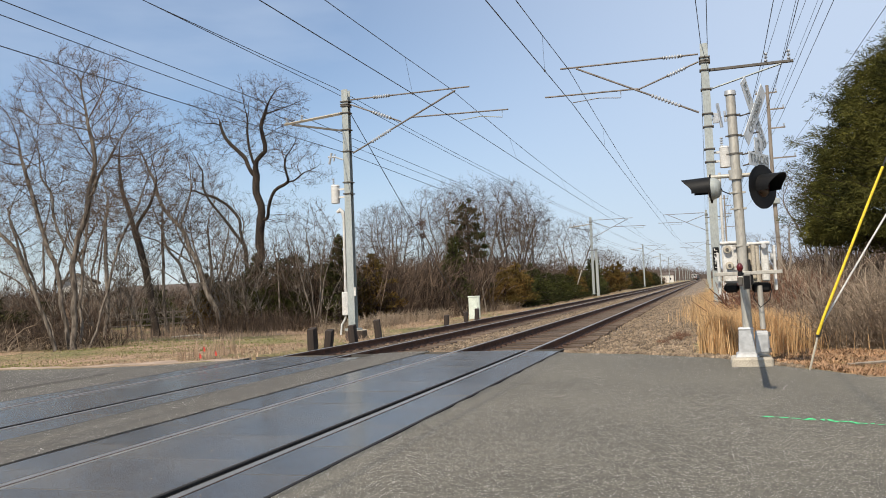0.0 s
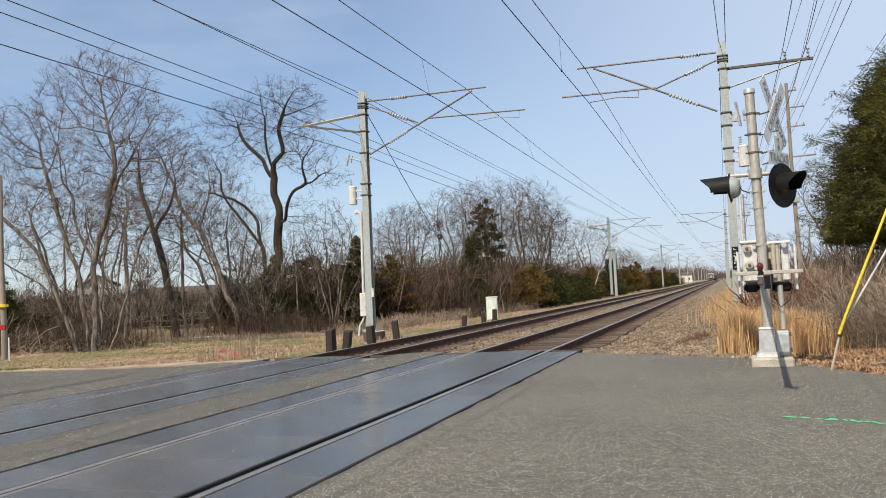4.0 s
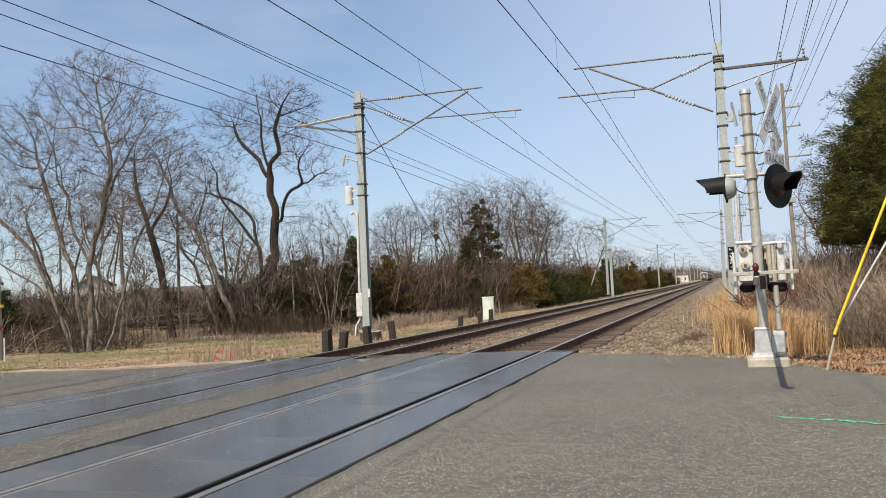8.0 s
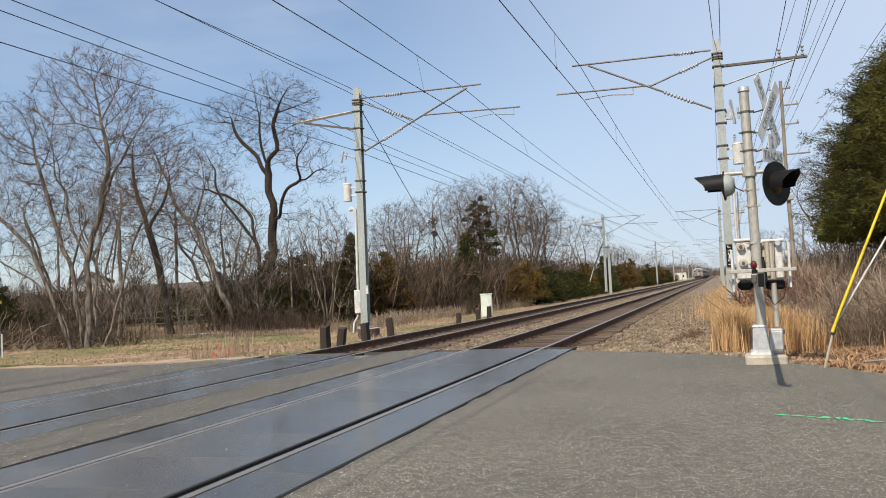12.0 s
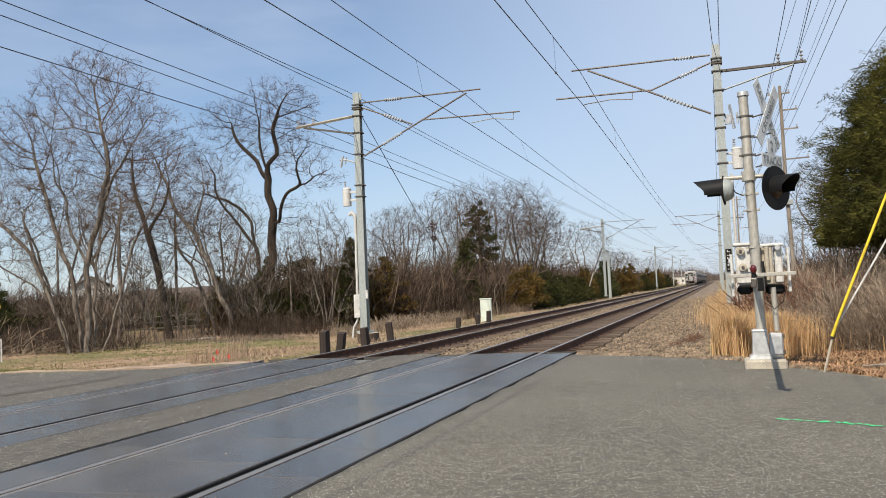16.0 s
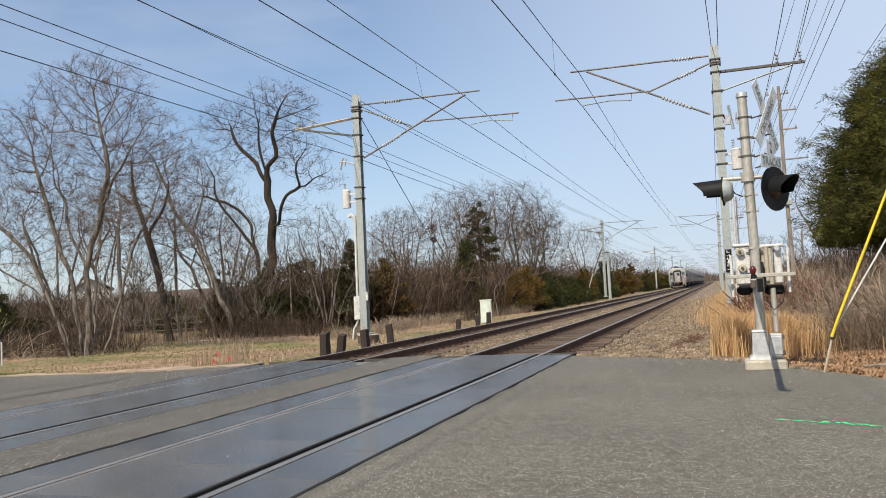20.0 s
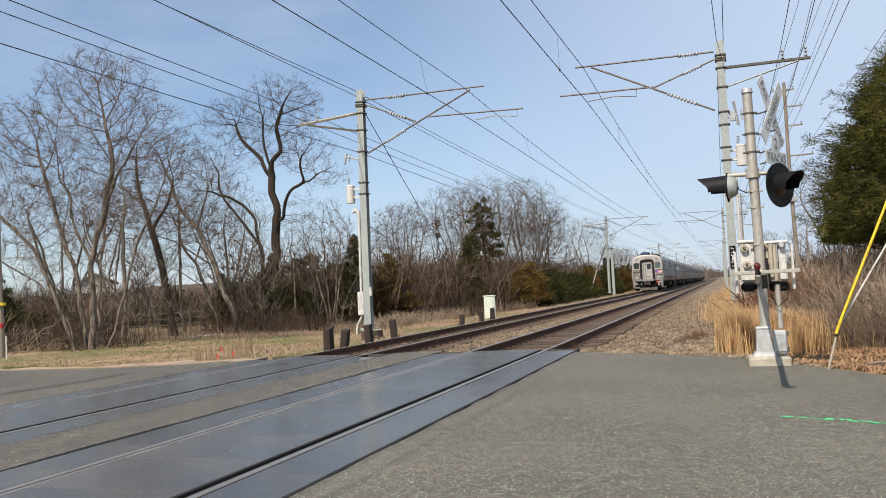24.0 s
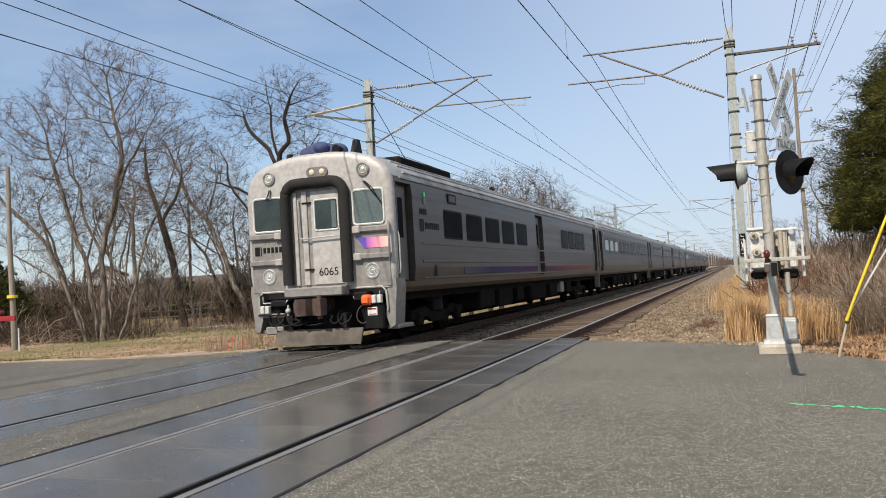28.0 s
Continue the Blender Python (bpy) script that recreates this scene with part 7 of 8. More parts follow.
def leaf_nests():
    """Dark balls of dead leaves caught in the bare branches."""
    rng = random.Random(71)
    m = mat("dead_leaves", (0.085, 0.045, 0.035), (0.05, 0.028, 0.022), 2.0, 0.95, bump=0, island=0.4)
    for x, y, z, r in ((-19.72, 58.0, 6.09, 0.34), (-19.60, 58.0, 5.25, 0.2)):
        th = thing("leaf_nest", pose(x, y, z), "dark ball of dead leaves among bare branches", "nest", "leaf nests")
        an = []
        for _ in range(170):
            d = rand_dir(rng)
            an.append((d * r * rng.random() ** 0.5, d))
        v, f = sprays(rng, an, 0.13, slim=0.3)
        c = new("leaves", raw_mesh("leaves", v.tolist(), f.tolist(), m))
        c.parent = th
        part("stem", MB().tube([(0, 0, 0), (0.05, 0.1, -z * 0.5), (-0.1, 0.0, -z - 0.4)], [0.02, 0.03, 0.05], 6), M_BARK_DARK, th)


leaf_nests()


def grasses():
    rs = np.random.default_rng(17)
    def patch(cx, cy, rx, ry, n):
        a, q = rs.uniform(0, 2 * np.pi, n), np.abs(rs.normal(0, 0.55, n))
        return np.stack([cx + rx * q * np.cos(a), cy + ry * q * np.sin(a)], 1)
    # tall straw round the signal and along the gravel strip
    tall = np.concatenate([patch(0.17, 14.3, 0.3, 0.5, 2800), patch(0.95, 15.6, 0.4, 0.7, 2400), patch(0.6, 18.0, 0.45, 2.0, 2800), patch(0.3, 22, 0.4, 3.0, 2600), patch(0.4, 28, 1.0, 4.0, 4000), patch(0.5, 37, 1.0, 6, 3500), patch(0.5, 52, 1.1, 10, 3500)])
    tall = tall[~((np.hypot(tall[:, 0] - 0.46, tall[:, 1] - 12.05) < 0.7))]
    blades("tall_grass", tall, 0.72, M_STRAW, "tall dry golden grass along the gravel", 18, 0.0055, 0.55)
    right = np.concatenate([patch(1.3, 16.2, 0.5, 0.7, 900), patch(1.7, 18, 0.8, 2.2, 1500)])
    blades("tall_grass_bank", right, 0.6, M_STRAW, "dry golden grass at the foot of the bank", 19, 0.007, 0.4)
    litter = np.stack([rs.uniform(0.7, 7.5, 90000), rs.uniform(8.5, 17.5, 90000)], 1)
    litter = litter[(litter[:, 1] > road_edge_right(litter[:, 0]) + 0.12) & (litter[:, 1] < road_edge_right(litter[:, 0]) + 5.5)]
    blades("straw_litter", litter, 0.06, mat("leaf_litter", (0.36, 0.215, 0.115), (0.24, 0.14, 0.08), 2.0, 0.9, bump=0, island=0.4), "orange-brown leaf and straw litter at the road's edge", 20, 0.011, 1.6)
    # verge and meadow on the left
    n = 60000
    v = np.stack([rs.uniform(-34, -9.6, n), 13.9 + rs.random(n) ** 1.4 * 36], 1)
    v = v[v[:, 1] > road_edge_left(v[:, 0]) + shoulder_width(v[:, 0]) * rs.uniform(0.55, 1.25, len(v))]
    v = v[~((v[:, 0] > -10.3) & (v[:, 1] > 15.5))]
    green = np.sin(0.35 * v[:, 0] + 1.2) + np.sin(0.5 * v[:, 1] + 0.3 * v[:, 0]) + rs.normal(0, 0.5, len(v)) > 0.35
    green &= (v[:, 0] < -13.5) & (v[:, 1] < 30)
    strip = np.abs(v[:, 1] - 25.9 + 0.1 * (v[:, 0] + 19)) + np.abs(rs.normal(0, 0.9, len(v))) < 2.1 + 0.7 * np.sin(1.1 * v[:, 0])
    green |= strip & (v[:, 0] < -14.8) & (v[:, 0] > -25)
    blades("turf", v[green], 0.07, M_GRASS, "short green turf on the verge", 21, 0.016, 0.8)
    blades("straw_turf", v[~green], 0.055, M_STRAW_PALE, "short pale straw on the verge", 22, 0.011, 1.8)
    edge = np.concatenate([np.stack([rs.uniform(-24, -12.4, 2600), rs.uniform(31, 42, 2600)], 1), np.stack([rs.uniform(-15.5, -11.2, 5000), rs.uniform(36, 130, 5000)], 1), np.stack([rs.uniform(-14, -9.7, 900), rs.uniform(16, 26, 900)], 1)])
    blades("rough_grass", edge, 0.17, M_STRAW_PALE, "rough pale dead grass before the wood", 23, 0.011, 1.8)
    stalks = np.stack([rs.uniform(-36, -18, 2600), rs.uniform(28.5, 42, 2600)], 1)
    stalks = stalks[stalks[:, 1] > 25.5 + (-20 - stalks[:, 0]) * 0.25]
    blades("dead_stalks", stalks, 0.55, mat("dead_stalks", (0.22, 0.155, 0.11), (0.14, 0.10, 0.07), 1.0, 0.95, bump=0, island=0.4), "brown dead stalks under the trees", 24, 0.010, 0.3)
    tuft = np.concatenate([patch(-11.0 - 0.25 * i, 17.0 + 0.8 * (i % 3), 0.3, 0.3, 40) for i in range(5)])
    blades("grass_tufts", tuft, 0.55, M_STRAW_PALE, "pale seeding grass tufts by the posts", 25, 0.006, 0.3)


grasses()


# ================= left roadside =================
def posts():
    rows = ((-9.08, 18.3, 0.62, 0), (-9.44, 19.9, 0.50, 8), (-9.28, 21.2, 0.55, -4), (-9.1, 22.6, 0.62, -5), (-9.55, 30.6, 0.42, 3), (-9.62, 33.6, 0.42, -3), (-9.7, 35.6, 0.48, 2))
    for i, (x, y, h, tilt) in enumerate(rows):
        rng = random.Random(100 + i)
        th = thing("timber_post", pose(x, y, gz(x, y), 0, tilt, rng.uniform(-10, 10)), "short dark weathered timber post beside the track", "post", "timber posts")
        w = 0.09
        ring = [(-w, -w), (w, -w), (w, w), (-w, w)]
        mb = MB().loft([[(u + rng.uniform(-0.008, 0.008), v, z) for u, v in ring] for z in (-0.4, 0.0, h * 0.5)] + [[(u * 0.96, v, h * (0.96 + 0.07 * (v > 0) + rng.uniform(-0.02, 0.02))) for u, v in ring]])
        part("timber", mb, M_POST, th)
    x, y = -11.05, 40.2
    th = thing("signal_cabinet", pose(x, y, gz(x, y), 0, 0, 12), "pale green steel equipment cabinet beside the track", "cabinet")
    part("cabinet_body", MB().box(-0.27, 0.27, -0.24, 0.24, -0.1, 1.12, 0.015), M_CABINET, th)
    part("cabinet_lid", MB().box(-0.3, 0.3, -0.27, 0.27, 1.1, 1.16, 0.015), M_CABINET, th)
    part("cabinet_door", MB().box(-0.24, 0.24, -0.255, -0.238, 0.05, 1.06, 0.005), M_CABINET, th)
    part("door_latch", MB().box(0.15, 0.2, -0.275, -0.25, 0.5, 0.62, 0.005), M_ALU, th)
    for x, y, h in ((-10.12, 15.3, 0.30), (-10.02, 15.0, 0.16), (-9.72, 15.1, 0.2), (-13.5, 33.5, 0.35)):
        th = thing("marker_flag", pose(x, y, gz(x, y)), "small red survey flag on a thin wire", "flag", "marker flags")
        part("flag_wire", MB().tube([(0, 0, -0.1), (0.01, 0, h)], 0.003, 5), M_BAND, th)
        part("flag_cloth", MB().add([(0.01, 0, h), (0.0, 0, h - 0.10), (0.04, 0.02, h - 0.12), (0.06, 0.0, h - 0.07), (0.045, 0.01, h - 0.03), (0.03, -0.015, h - 0.01)], [(0, 1, 2, 5), (5, 2, 3, 4)]), M_FLAG, th)
    th = thing("marker_stake", pose(-26.0, 30.2, gz(-26.0, 30.2), 0, 0, 15), "weathered pale stake with a rusty orange foot under the trees", "stake")
    part("stake_post", MB().box(-0.06, 0.06, -0.03, 0.03, -0.1, 1.0, 0.008), M_CONC, th)
    part("stake_foot", MB().box(-0.066, 0.066, -0.036, 0.036, -0.1, 0.22, 0.008), M_COUPLER, th, "rust-stained foot")
    th = thing("fallen_log", pose(-21.7, 31.6, gz(-21.7, 31.6) + 0.05, 0, 0, 25), "pale fallen branch lying in the grass", "log")
    part("log_wood", MB().tube([(-0.65, 0, 0), (-0.1, 0.05, 0.02), (0.4, 0.01, 0.03), (0.8, 0.05, 0.0)], [0.03, 0.038, 0.034, 0.018], 8), M_CONC, th, smooth=True)
    rng = random.Random(6)
    for i in range(9):
        x, y = rng.uniform(1.7, 4.0), rng.uniform(12.0, 13.6)
        th = thing("dead_branch", pose(x, y, gz(x, y) + 0.03, 0, 0, rng.uniform(-25, 25)), "grey dead branch on the litter", "branch", "dead branches")
        L = rng.uniform(0.3, 0.8)
        part("branch_wood", MB().tube([(-L, 0, 0), (0, rng.uniform(-0.05, 0.05), 0.02), (L, 0, 0.03)], [0.018, 0.024, 0.01], 6), M_WOODPOLE, th, smooth=True)


posts()


def post_fence():
    """Old split-rail fence under the trees."""
    pts = [(-52, 33.0), (-48.5, 33.6), (-45, 34.2), (-41.5, 34.9), (-38, 35.8), (-35, 37.2), (-32.2, 39.4), (-29.6, 41.8), (-27.6, 44.6), (-25.9, 47.6)]
    th = thing("rail_fence", pose(0, 0, 0), "old grey split-rail fence under the trees", "fence")
    for x, y in pts:
        part("fence_post", MB().tube([(x, y, gz(x, y) - 0.3), (x + 0.02, y, gz(x, y) + 1.15)], 0.075, 7), M_OLDRAIL, th)
    for (x0, y0), (x1, y1) in zip(pts, pts[1:]):
        for z in (0.35, 0.7, 1.02):
            part("fence_rail", MB().tube([(x0, y0, gz(x0, y0) + z), ((x0 + x1) / 2, (y0 + y1) / 2, gz(x0, y0) + z - 0.03), (x1, y1, gz(x1, y1) + z)], 0.045, 6), M_OLDRAIL, th)


post_fence()


def far_gate():
    """Utility pole and the lowered gate of the opposite approach."""
    x, y = -23.0, 22.0
    th = utility_pole(pose(x, y, gz(x, y), 0, 0, 0), 6.2, (), "grey wooden utility pole with a yellow tag at the roadside")
    part("tag_band", MB().cyl((0, 0, 1.75), (0, 0, 1.85), 0.165, 0.165, 12), M_YELLOW, th)
    wire = thing("utility_wire", pose(0, 0, 0), "thin dark wire from the roadside pole", "overhead wire", "overhead wires")
    part("strand", MB().tube([(x, y, 5.8), (x - 14, y - 3, 5.6), (x - 34, y - 8, 6.2)], 0.014, 5), M_WIRE, wire)
    g = thing("gate_arm", pose(-15.83, 15.2, 0), "red and white gate arm with a small lamp", "gate arm")
    part("arm_bar", MB().box(-3.9, 0.0, -0.03, 0.03, 0.85, 0.97, 0.01), M_REDPAINT, g, "dark red bar")
    part("arm_lamp", MB().ball((-0.4, 0, 1.05), 0.06, 10, 6), M_RED, g)
    part("arm_stand", MB().box(-4.2, -3.9, -0.15, 0.15, -0.15, 1.2, 0.02), M_ALU, g)
    d = thing("delineator", pose(-21.75, 21.0, gz(-21.75, 21.0)), "thin white marker stake", "stake")
    part("stake", MB().tube([(0, 0, -0.1), (0, 0, 0.75)], 0.022, 6), M_WHITE, d)


far_gate()


# ================= distance =================
def house(x, y, w, d, h, roof, turn, wallm, label):
    th = thing("house", pose(x, y, gz(x, y), 0, 0, turn), label, "house", "houses")
    part("wall", MB().box(-w / 2, w / 2, -d / 2, d / 2, -0.5, h), wallm, th)
    part("roof", MB().prism([(-d / 2 - 0.4, h), (0, h + roof), (d / 2 + 0.4, h), (d / 2 + 0.4, h + 0.15), (0, h + roof + 0.18), (-d / 2 - 0.4, h + 0.15)], -w / 2 - 0.3, w / 2 + 0.3, "x"), M_SHINGLE, th, "brown shingle roof")
    part("gable", MB().prism([(-d / 2, h), (d / 2, h), (0, h + roof)], -w / 2 + 0.02, w / 2 - 0.02, "x"), wallm, th)
    n = max(2, int(w / 3))
    for k in range(n):
        u = -w / 2 + (k + 0.5) * w / n
        wi = part("window", MB().box(u - 0.45, u + 0.45, -d / 2 - 0.04, -d / 2 + 0.02, 1.0, 2.2), M_WHITE, th)
        part("pane", MB().box(u - 0.38, u + 0.38, -d / 2 - 0.06, -d / 2 - 0.03, 1.07, 2.13), M_GLASS, wi)


def distance():
    house(-62.4, 72, 4.5, 3.6, 3.9, 1.0, -49, M_HOUSE, "small white house behind the trees")
    house(-62, 110, 46, 10, 2.4, 1.8, 8, mat("brown_siding", (0.10, 0.082, 0.066), (0.08, 0.065, 0.053), 2, 0.8, bump=0.1), "long brown building behind the trees")
    house(-21.5, 420, 12, 7, 3.6, 1.0, 5, M_HOUSE, "white building beside the far track")
    rs = np.random.default_rng(9)
    V, F = [], []
    def clump(cx, cy, h, n, w):
        base = len(V)
        for _ in range(n):
            a = rs.uniform(0, 2 * np.pi)
            r = w * np.sqrt(rs.random())
            x, y = cx + r * np.cos(a), cy + r * np.sin(a)
            t = h * rs.uniform(0.45, 1.0) * (1 - 0.45 * (r / w) ** 2)
            lx, ly = rs.normal(0, 0.15, 2) * t
            s = 0.013 * t + 0.05
            i = len(V)
            V.extend([(x - s, y - s, -1), (x + s, y - s * 0.3, -1), (x, y + s, -1), (x + lx, y + ly, t)])
            F.extend([(i, i + 1, i + 3), (i + 1, i + 2, i + 3), (i + 2, i, i + 3)])
    for k in range(150):
        a = rs.uniform(radians(9), radians(100))
        d = rs.uniform(150, 330)
        clump(-30 - d * math.sin(a), 20 + d * math.cos(a), rs.uniform(6, 10), 150, rs.uniform(5, 9))
    for k in range(150):
        x, y = rs.uniform(-260, 160), rs.uniform(700, 900)
        if -14 < x < 3:
            continue
        clump(x, y, rs.uniform(10, 14) + 6 * np.exp(-((x + 35) / 35) ** 2), 170, rs.uniform(8, 14))
    for k in range(40):
        clump(rs.uniform(-60, 60), 1240 + rs.uniform(0, 60), rs.uniform(13, 18), 140, 14)
    for k in range(60):
        clump(rs.uniform(10, 60), rs.uniform(90, 600), rs.uniform(5, 10), 80, rs.uniform(4, 8))
    tagged(new("far_woods", raw_mesh("far_woods", [tuple(map(float, v)) for v in V], F, M_FARWOOD)), "hazy brown line of distant bare woods", "woods", kind="stuff")


distance()


# ================= train =================
TRAIN_X, CAR_PITCH = -7.63, 25.65
BODY = [(1.47, 1.02), (1.55, 1.12), (1.60, 1.5), (1.60, 2.95), (1.57, 3.28)]
CROWN = [(1.575, 3.28), (1.52, 3.42), (1.40, 3.56), (1.17, 3.70), (0.78, 3.81), (0.3, 3.86)]


def body_ring(recess):
    side = list(BODY)
    if recess:
        side = [(1.47, 1.02), (1.55, 1.12), (1.57, 1.22), (1.57 - recess, 1.24), (1.57 - recess, 3.16), (1.58, 3.18), (1.57, 3.28)]
    return side + [(-x, z) for x, z in reversed(side)]


def stripe_mat(name, axis, a, b, stops, rough=0.4, spec=0.5):
    m = mat(name, (0.5, 0.5, 0.5), rough=rough, bump=0.0, spec=spec)
    n, l = m.node_tree.nodes, m.node_tree.links
    tc = n.new("ShaderNodeTexCoord")
    sp = n.new("ShaderNodeSeparateXYZ")
    mr = n.new("ShaderNodeMapRange")
    mr.inputs["From Min"].default_value, mr.inputs["From Max"].default_value = a, b
    rp = n.new("ShaderNodeValToRGB")
    for i, (pos, c) in enumerate(stops):
        e = rp.color_ramp.elements[i] if i < 2 else rp.color_ramp.elements.new(pos)
        e.position, e.color = pos, (*c, 1)
    l.new(tc.outputs["Object"], sp.inputs["Vector"])
    l.new(sp.outputs[axis], mr.inputs["Value"])
    l.new(mr.outputs["Result"], rp.inputs["Fac"])
    l.new(rp.outputs["Color"], n["Principled BSDF"].inputs["Base Color"])
    return m


M_STRIPE_SIDE = stripe_mat("side_stripe", "Y", 4.3, 23.5, [(0.0, (0.12, 0.11, 0.12)), (0.12, (0.05, 0.045, 0.11)), (0.45, (0.10, 0.04, 0.095)), (0.7, (0.22, 0.065, 0.08)), (1.0, (0.27, 0.11, 0.08))], 0.6, 0.12)
M_STRIPE_FRONT = stripe_mat("front_stripe", "X", 0.85, 1.5, [(0.0, (0.05, 0.06, 0.42)), (0.2, (0.12, 0.07, 0.45)), (0.42, (0.55, 0.16, 0.42)), (0.65, (0.75, 0.30, 0.38)), (1.0, (0.78, 0.55, 0.42))])


def side_window(parent, y0, y1, z0, z1, glass):
    def oblong(e, r):
        a, b, c, d = y0 + e, y1 - e, z0 + e, z1 - e
        return [(cy + r * math.cos(radians(q)), cz + r * math.sin(radians(q))) for cy, cz, q0 in ((b - r, d - r, 0), (a + r, d - r, 90), (a + r, c + r, 180), (b - r, c + r, 270)) for q in (q0, q0 + 30, q0 + 60, q0 + 90)]
    for s in (1, -1):
        x = 1.6 * s
        w = part("window", MB().prism(oblong(0.0, 0.085), x - 0.02, x + 0.006, "x") if s > 0 else MB().prism(oblong(0.0, 0.085), x - 0.006, x + 0.02, "x"), M_RUBBER, parent)
        part("pane", MB().prism(oblong(0.042, 0.055), x - 0.010, x + 0.010, "x"), glass, w, "dark tinted pane")


def running_gear(th):
    """Two trucks with wheels, and boxes below the floor."""
    for yc in (3.5, 21.9):
        tk = part("truck", MB().box(-1.12, 1.12, yc - 0.25, yc + 0.25, 0.45, 0.75, 0.04), M_TRUCK, th, "grimy black truck")
        for s in (-1, 1):
            x = s * 1.08
            prof = [(yc - 1.75, 0.4), (yc - 1.75, 0.58), (yc - 0.9, 0.66), (yc - 0.5, 0.52), (yc + 0.5, 0.52), (yc + 0.9, 0.66), (yc + 1.75, 0.58), (yc + 1.75, 0.4), (yc + 0.8, 0.44), (yc + 0.45, 0.3), (yc - 0.45, 0.3), (yc - 0.8, 0.44)]
            part("side_frame", MB().prism(prof, min(x, x + 0.1 * s), max(x, x + 0.1 * s), "x"), M_TRUCK, tk)
            part("air_spring", MB().cyl((x * 0.95, yc, 0.55), (x * 0.95, yc, 0.98), 0.24, 0.22, 14), M_RUBBER, tk, smooth=True)
            for dy in (-1.3, 1.3):
                wx = s * GAUGE
                part("wheel", MB().cyl((wx - 0.065, yc + dy, 0.42), (wx + 0.065, yc + dy, 0.42), 0.42, 0.42, 24).cyl((wx - 0.09 * s, yc + dy, 0.42), (wx - 0.065 * s, yc + dy, 0.42), 0.45, 0.45, 24), M_TRUCK, tk, smooth=True)
                part("axle_box", MB().box(min(x, x + 0.16 * s), max(x, x + 0.16 * s), yc + dy - 0.16, yc + dy + 0.16, 0.28, 0.56, 0.03), M_TRUCK, tk)
    part("centre_sill", MB().box(-0.5, 0.5, 5.9, 19.5, 0.34, 0.9), M_UNDER, th)
    # added board along the far side, keeps sunlit ground from showing under the car
    part("pipe_rack", MB().box(-1.34, -1.22, 0.9, 24.7, 0.04, 0.9), M_UNDER, th)
    part("underframe", MB().box(-1.35, 1.35, 0.3, 25.3, 0.86, 1.06), M_UNDER, th, "black grimy underframe")
    for y0, y1, z0, mt in ((6.2, 7.6, 0.42, M_UNDER), (8.1, 9.6, 0.38, M_UNDER), (10.2, 11.0, 0.45, M_UNDER), (12.0, 14.3, 0.40, M_UNDER), (15.0, 16.2, 0.42, M_UNDER), (16.9, 17.6, 0.5, M_CABLOW), (18.2, 19.1, 0.45, M_UNDER)):
        for s in (-1, 1):
            part("equipment_box", MB().box(min(0.55 * s, 1.38 * s), max(0.55 * s, 1.38 * s), y0, y1, z0, 0.9, 0.03), mt, th)


def shell(th, length, doors, front_inset=0.0):
    """Body and roof in stretches, set back at the doors."""
    edges = [front_inset] + [e for d in doors for e in d] + [length]
    for i in range(len(edges) - 1):
        if edges[i + 1] - edges[i] > 0.01:
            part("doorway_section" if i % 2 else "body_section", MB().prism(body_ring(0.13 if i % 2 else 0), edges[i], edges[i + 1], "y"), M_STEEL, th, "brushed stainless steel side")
    crown = CROWN + [(-x, z) for x, z in reversed(CROWN)]
    roof = part("roof", MB().prism(crown, front_inset, length, "y"), M_ROOF, th, "grimy ribbed steel roof", smooth=True)
    for s in (-1, 1):
        for x, z in ((1.54, 3.40), (1.42, 3.545), (1.27, 3.65), (1.05, 3.745)):
            part("roof_rib", MB().tube([(s * x, front_inset + 0.6, z), (s * x, length - 0.1, z)], 0.022, 5), M_ROOF, roof)
        part("drip_rail", MB().box(min(s * 1.57, s * 1.60), max(s * 1.57, s * 1.60), front_inset + 0.3, length, 3.25, 3.29), M_ROOF, th)
        for z in (2.0, 1.28, 1.62):
            part("belt_rail", MB().box(min(s * 1.595, s * 1.613), max(s * 1.595, s * 1.613), 1.5, length - 1.4, z - 0.02, z + 0.02, 0.004), M_STEEL, th)
    for y0, y1 in doors:
        for s in (-1, 1):
            x = s * 1.44
            d = part("side_door", MB().box(min(x, x + 0.03 * s), max(x, x + 0.03 * s), y0 + 0.06, y1 - 0.06, 1.26, 3.12, 0.01), M_DOORGREY, th, "grey sliding door set back in the side")
            part("door_window", MB().box(min(x + 0.02 * s, x + 0.04 * s), max(x + 0.02 * s, x + 0.04 * s), y0 + 0.25, y1 - 0.25, 2.1, 2.9, 0.01), M_GLASS, d)
            part("grab_rail", MB().tube([(s * 1.605, y0 - 0.06, 1.4), (s * 1.63, y0 - 0.06, 1.5), (s * 1.63, y0 - 0.06, 2.1), (s * 1.605, y0 - 0.06, 2.2)], 0.014, 6), M_ALU, th)
    return roof


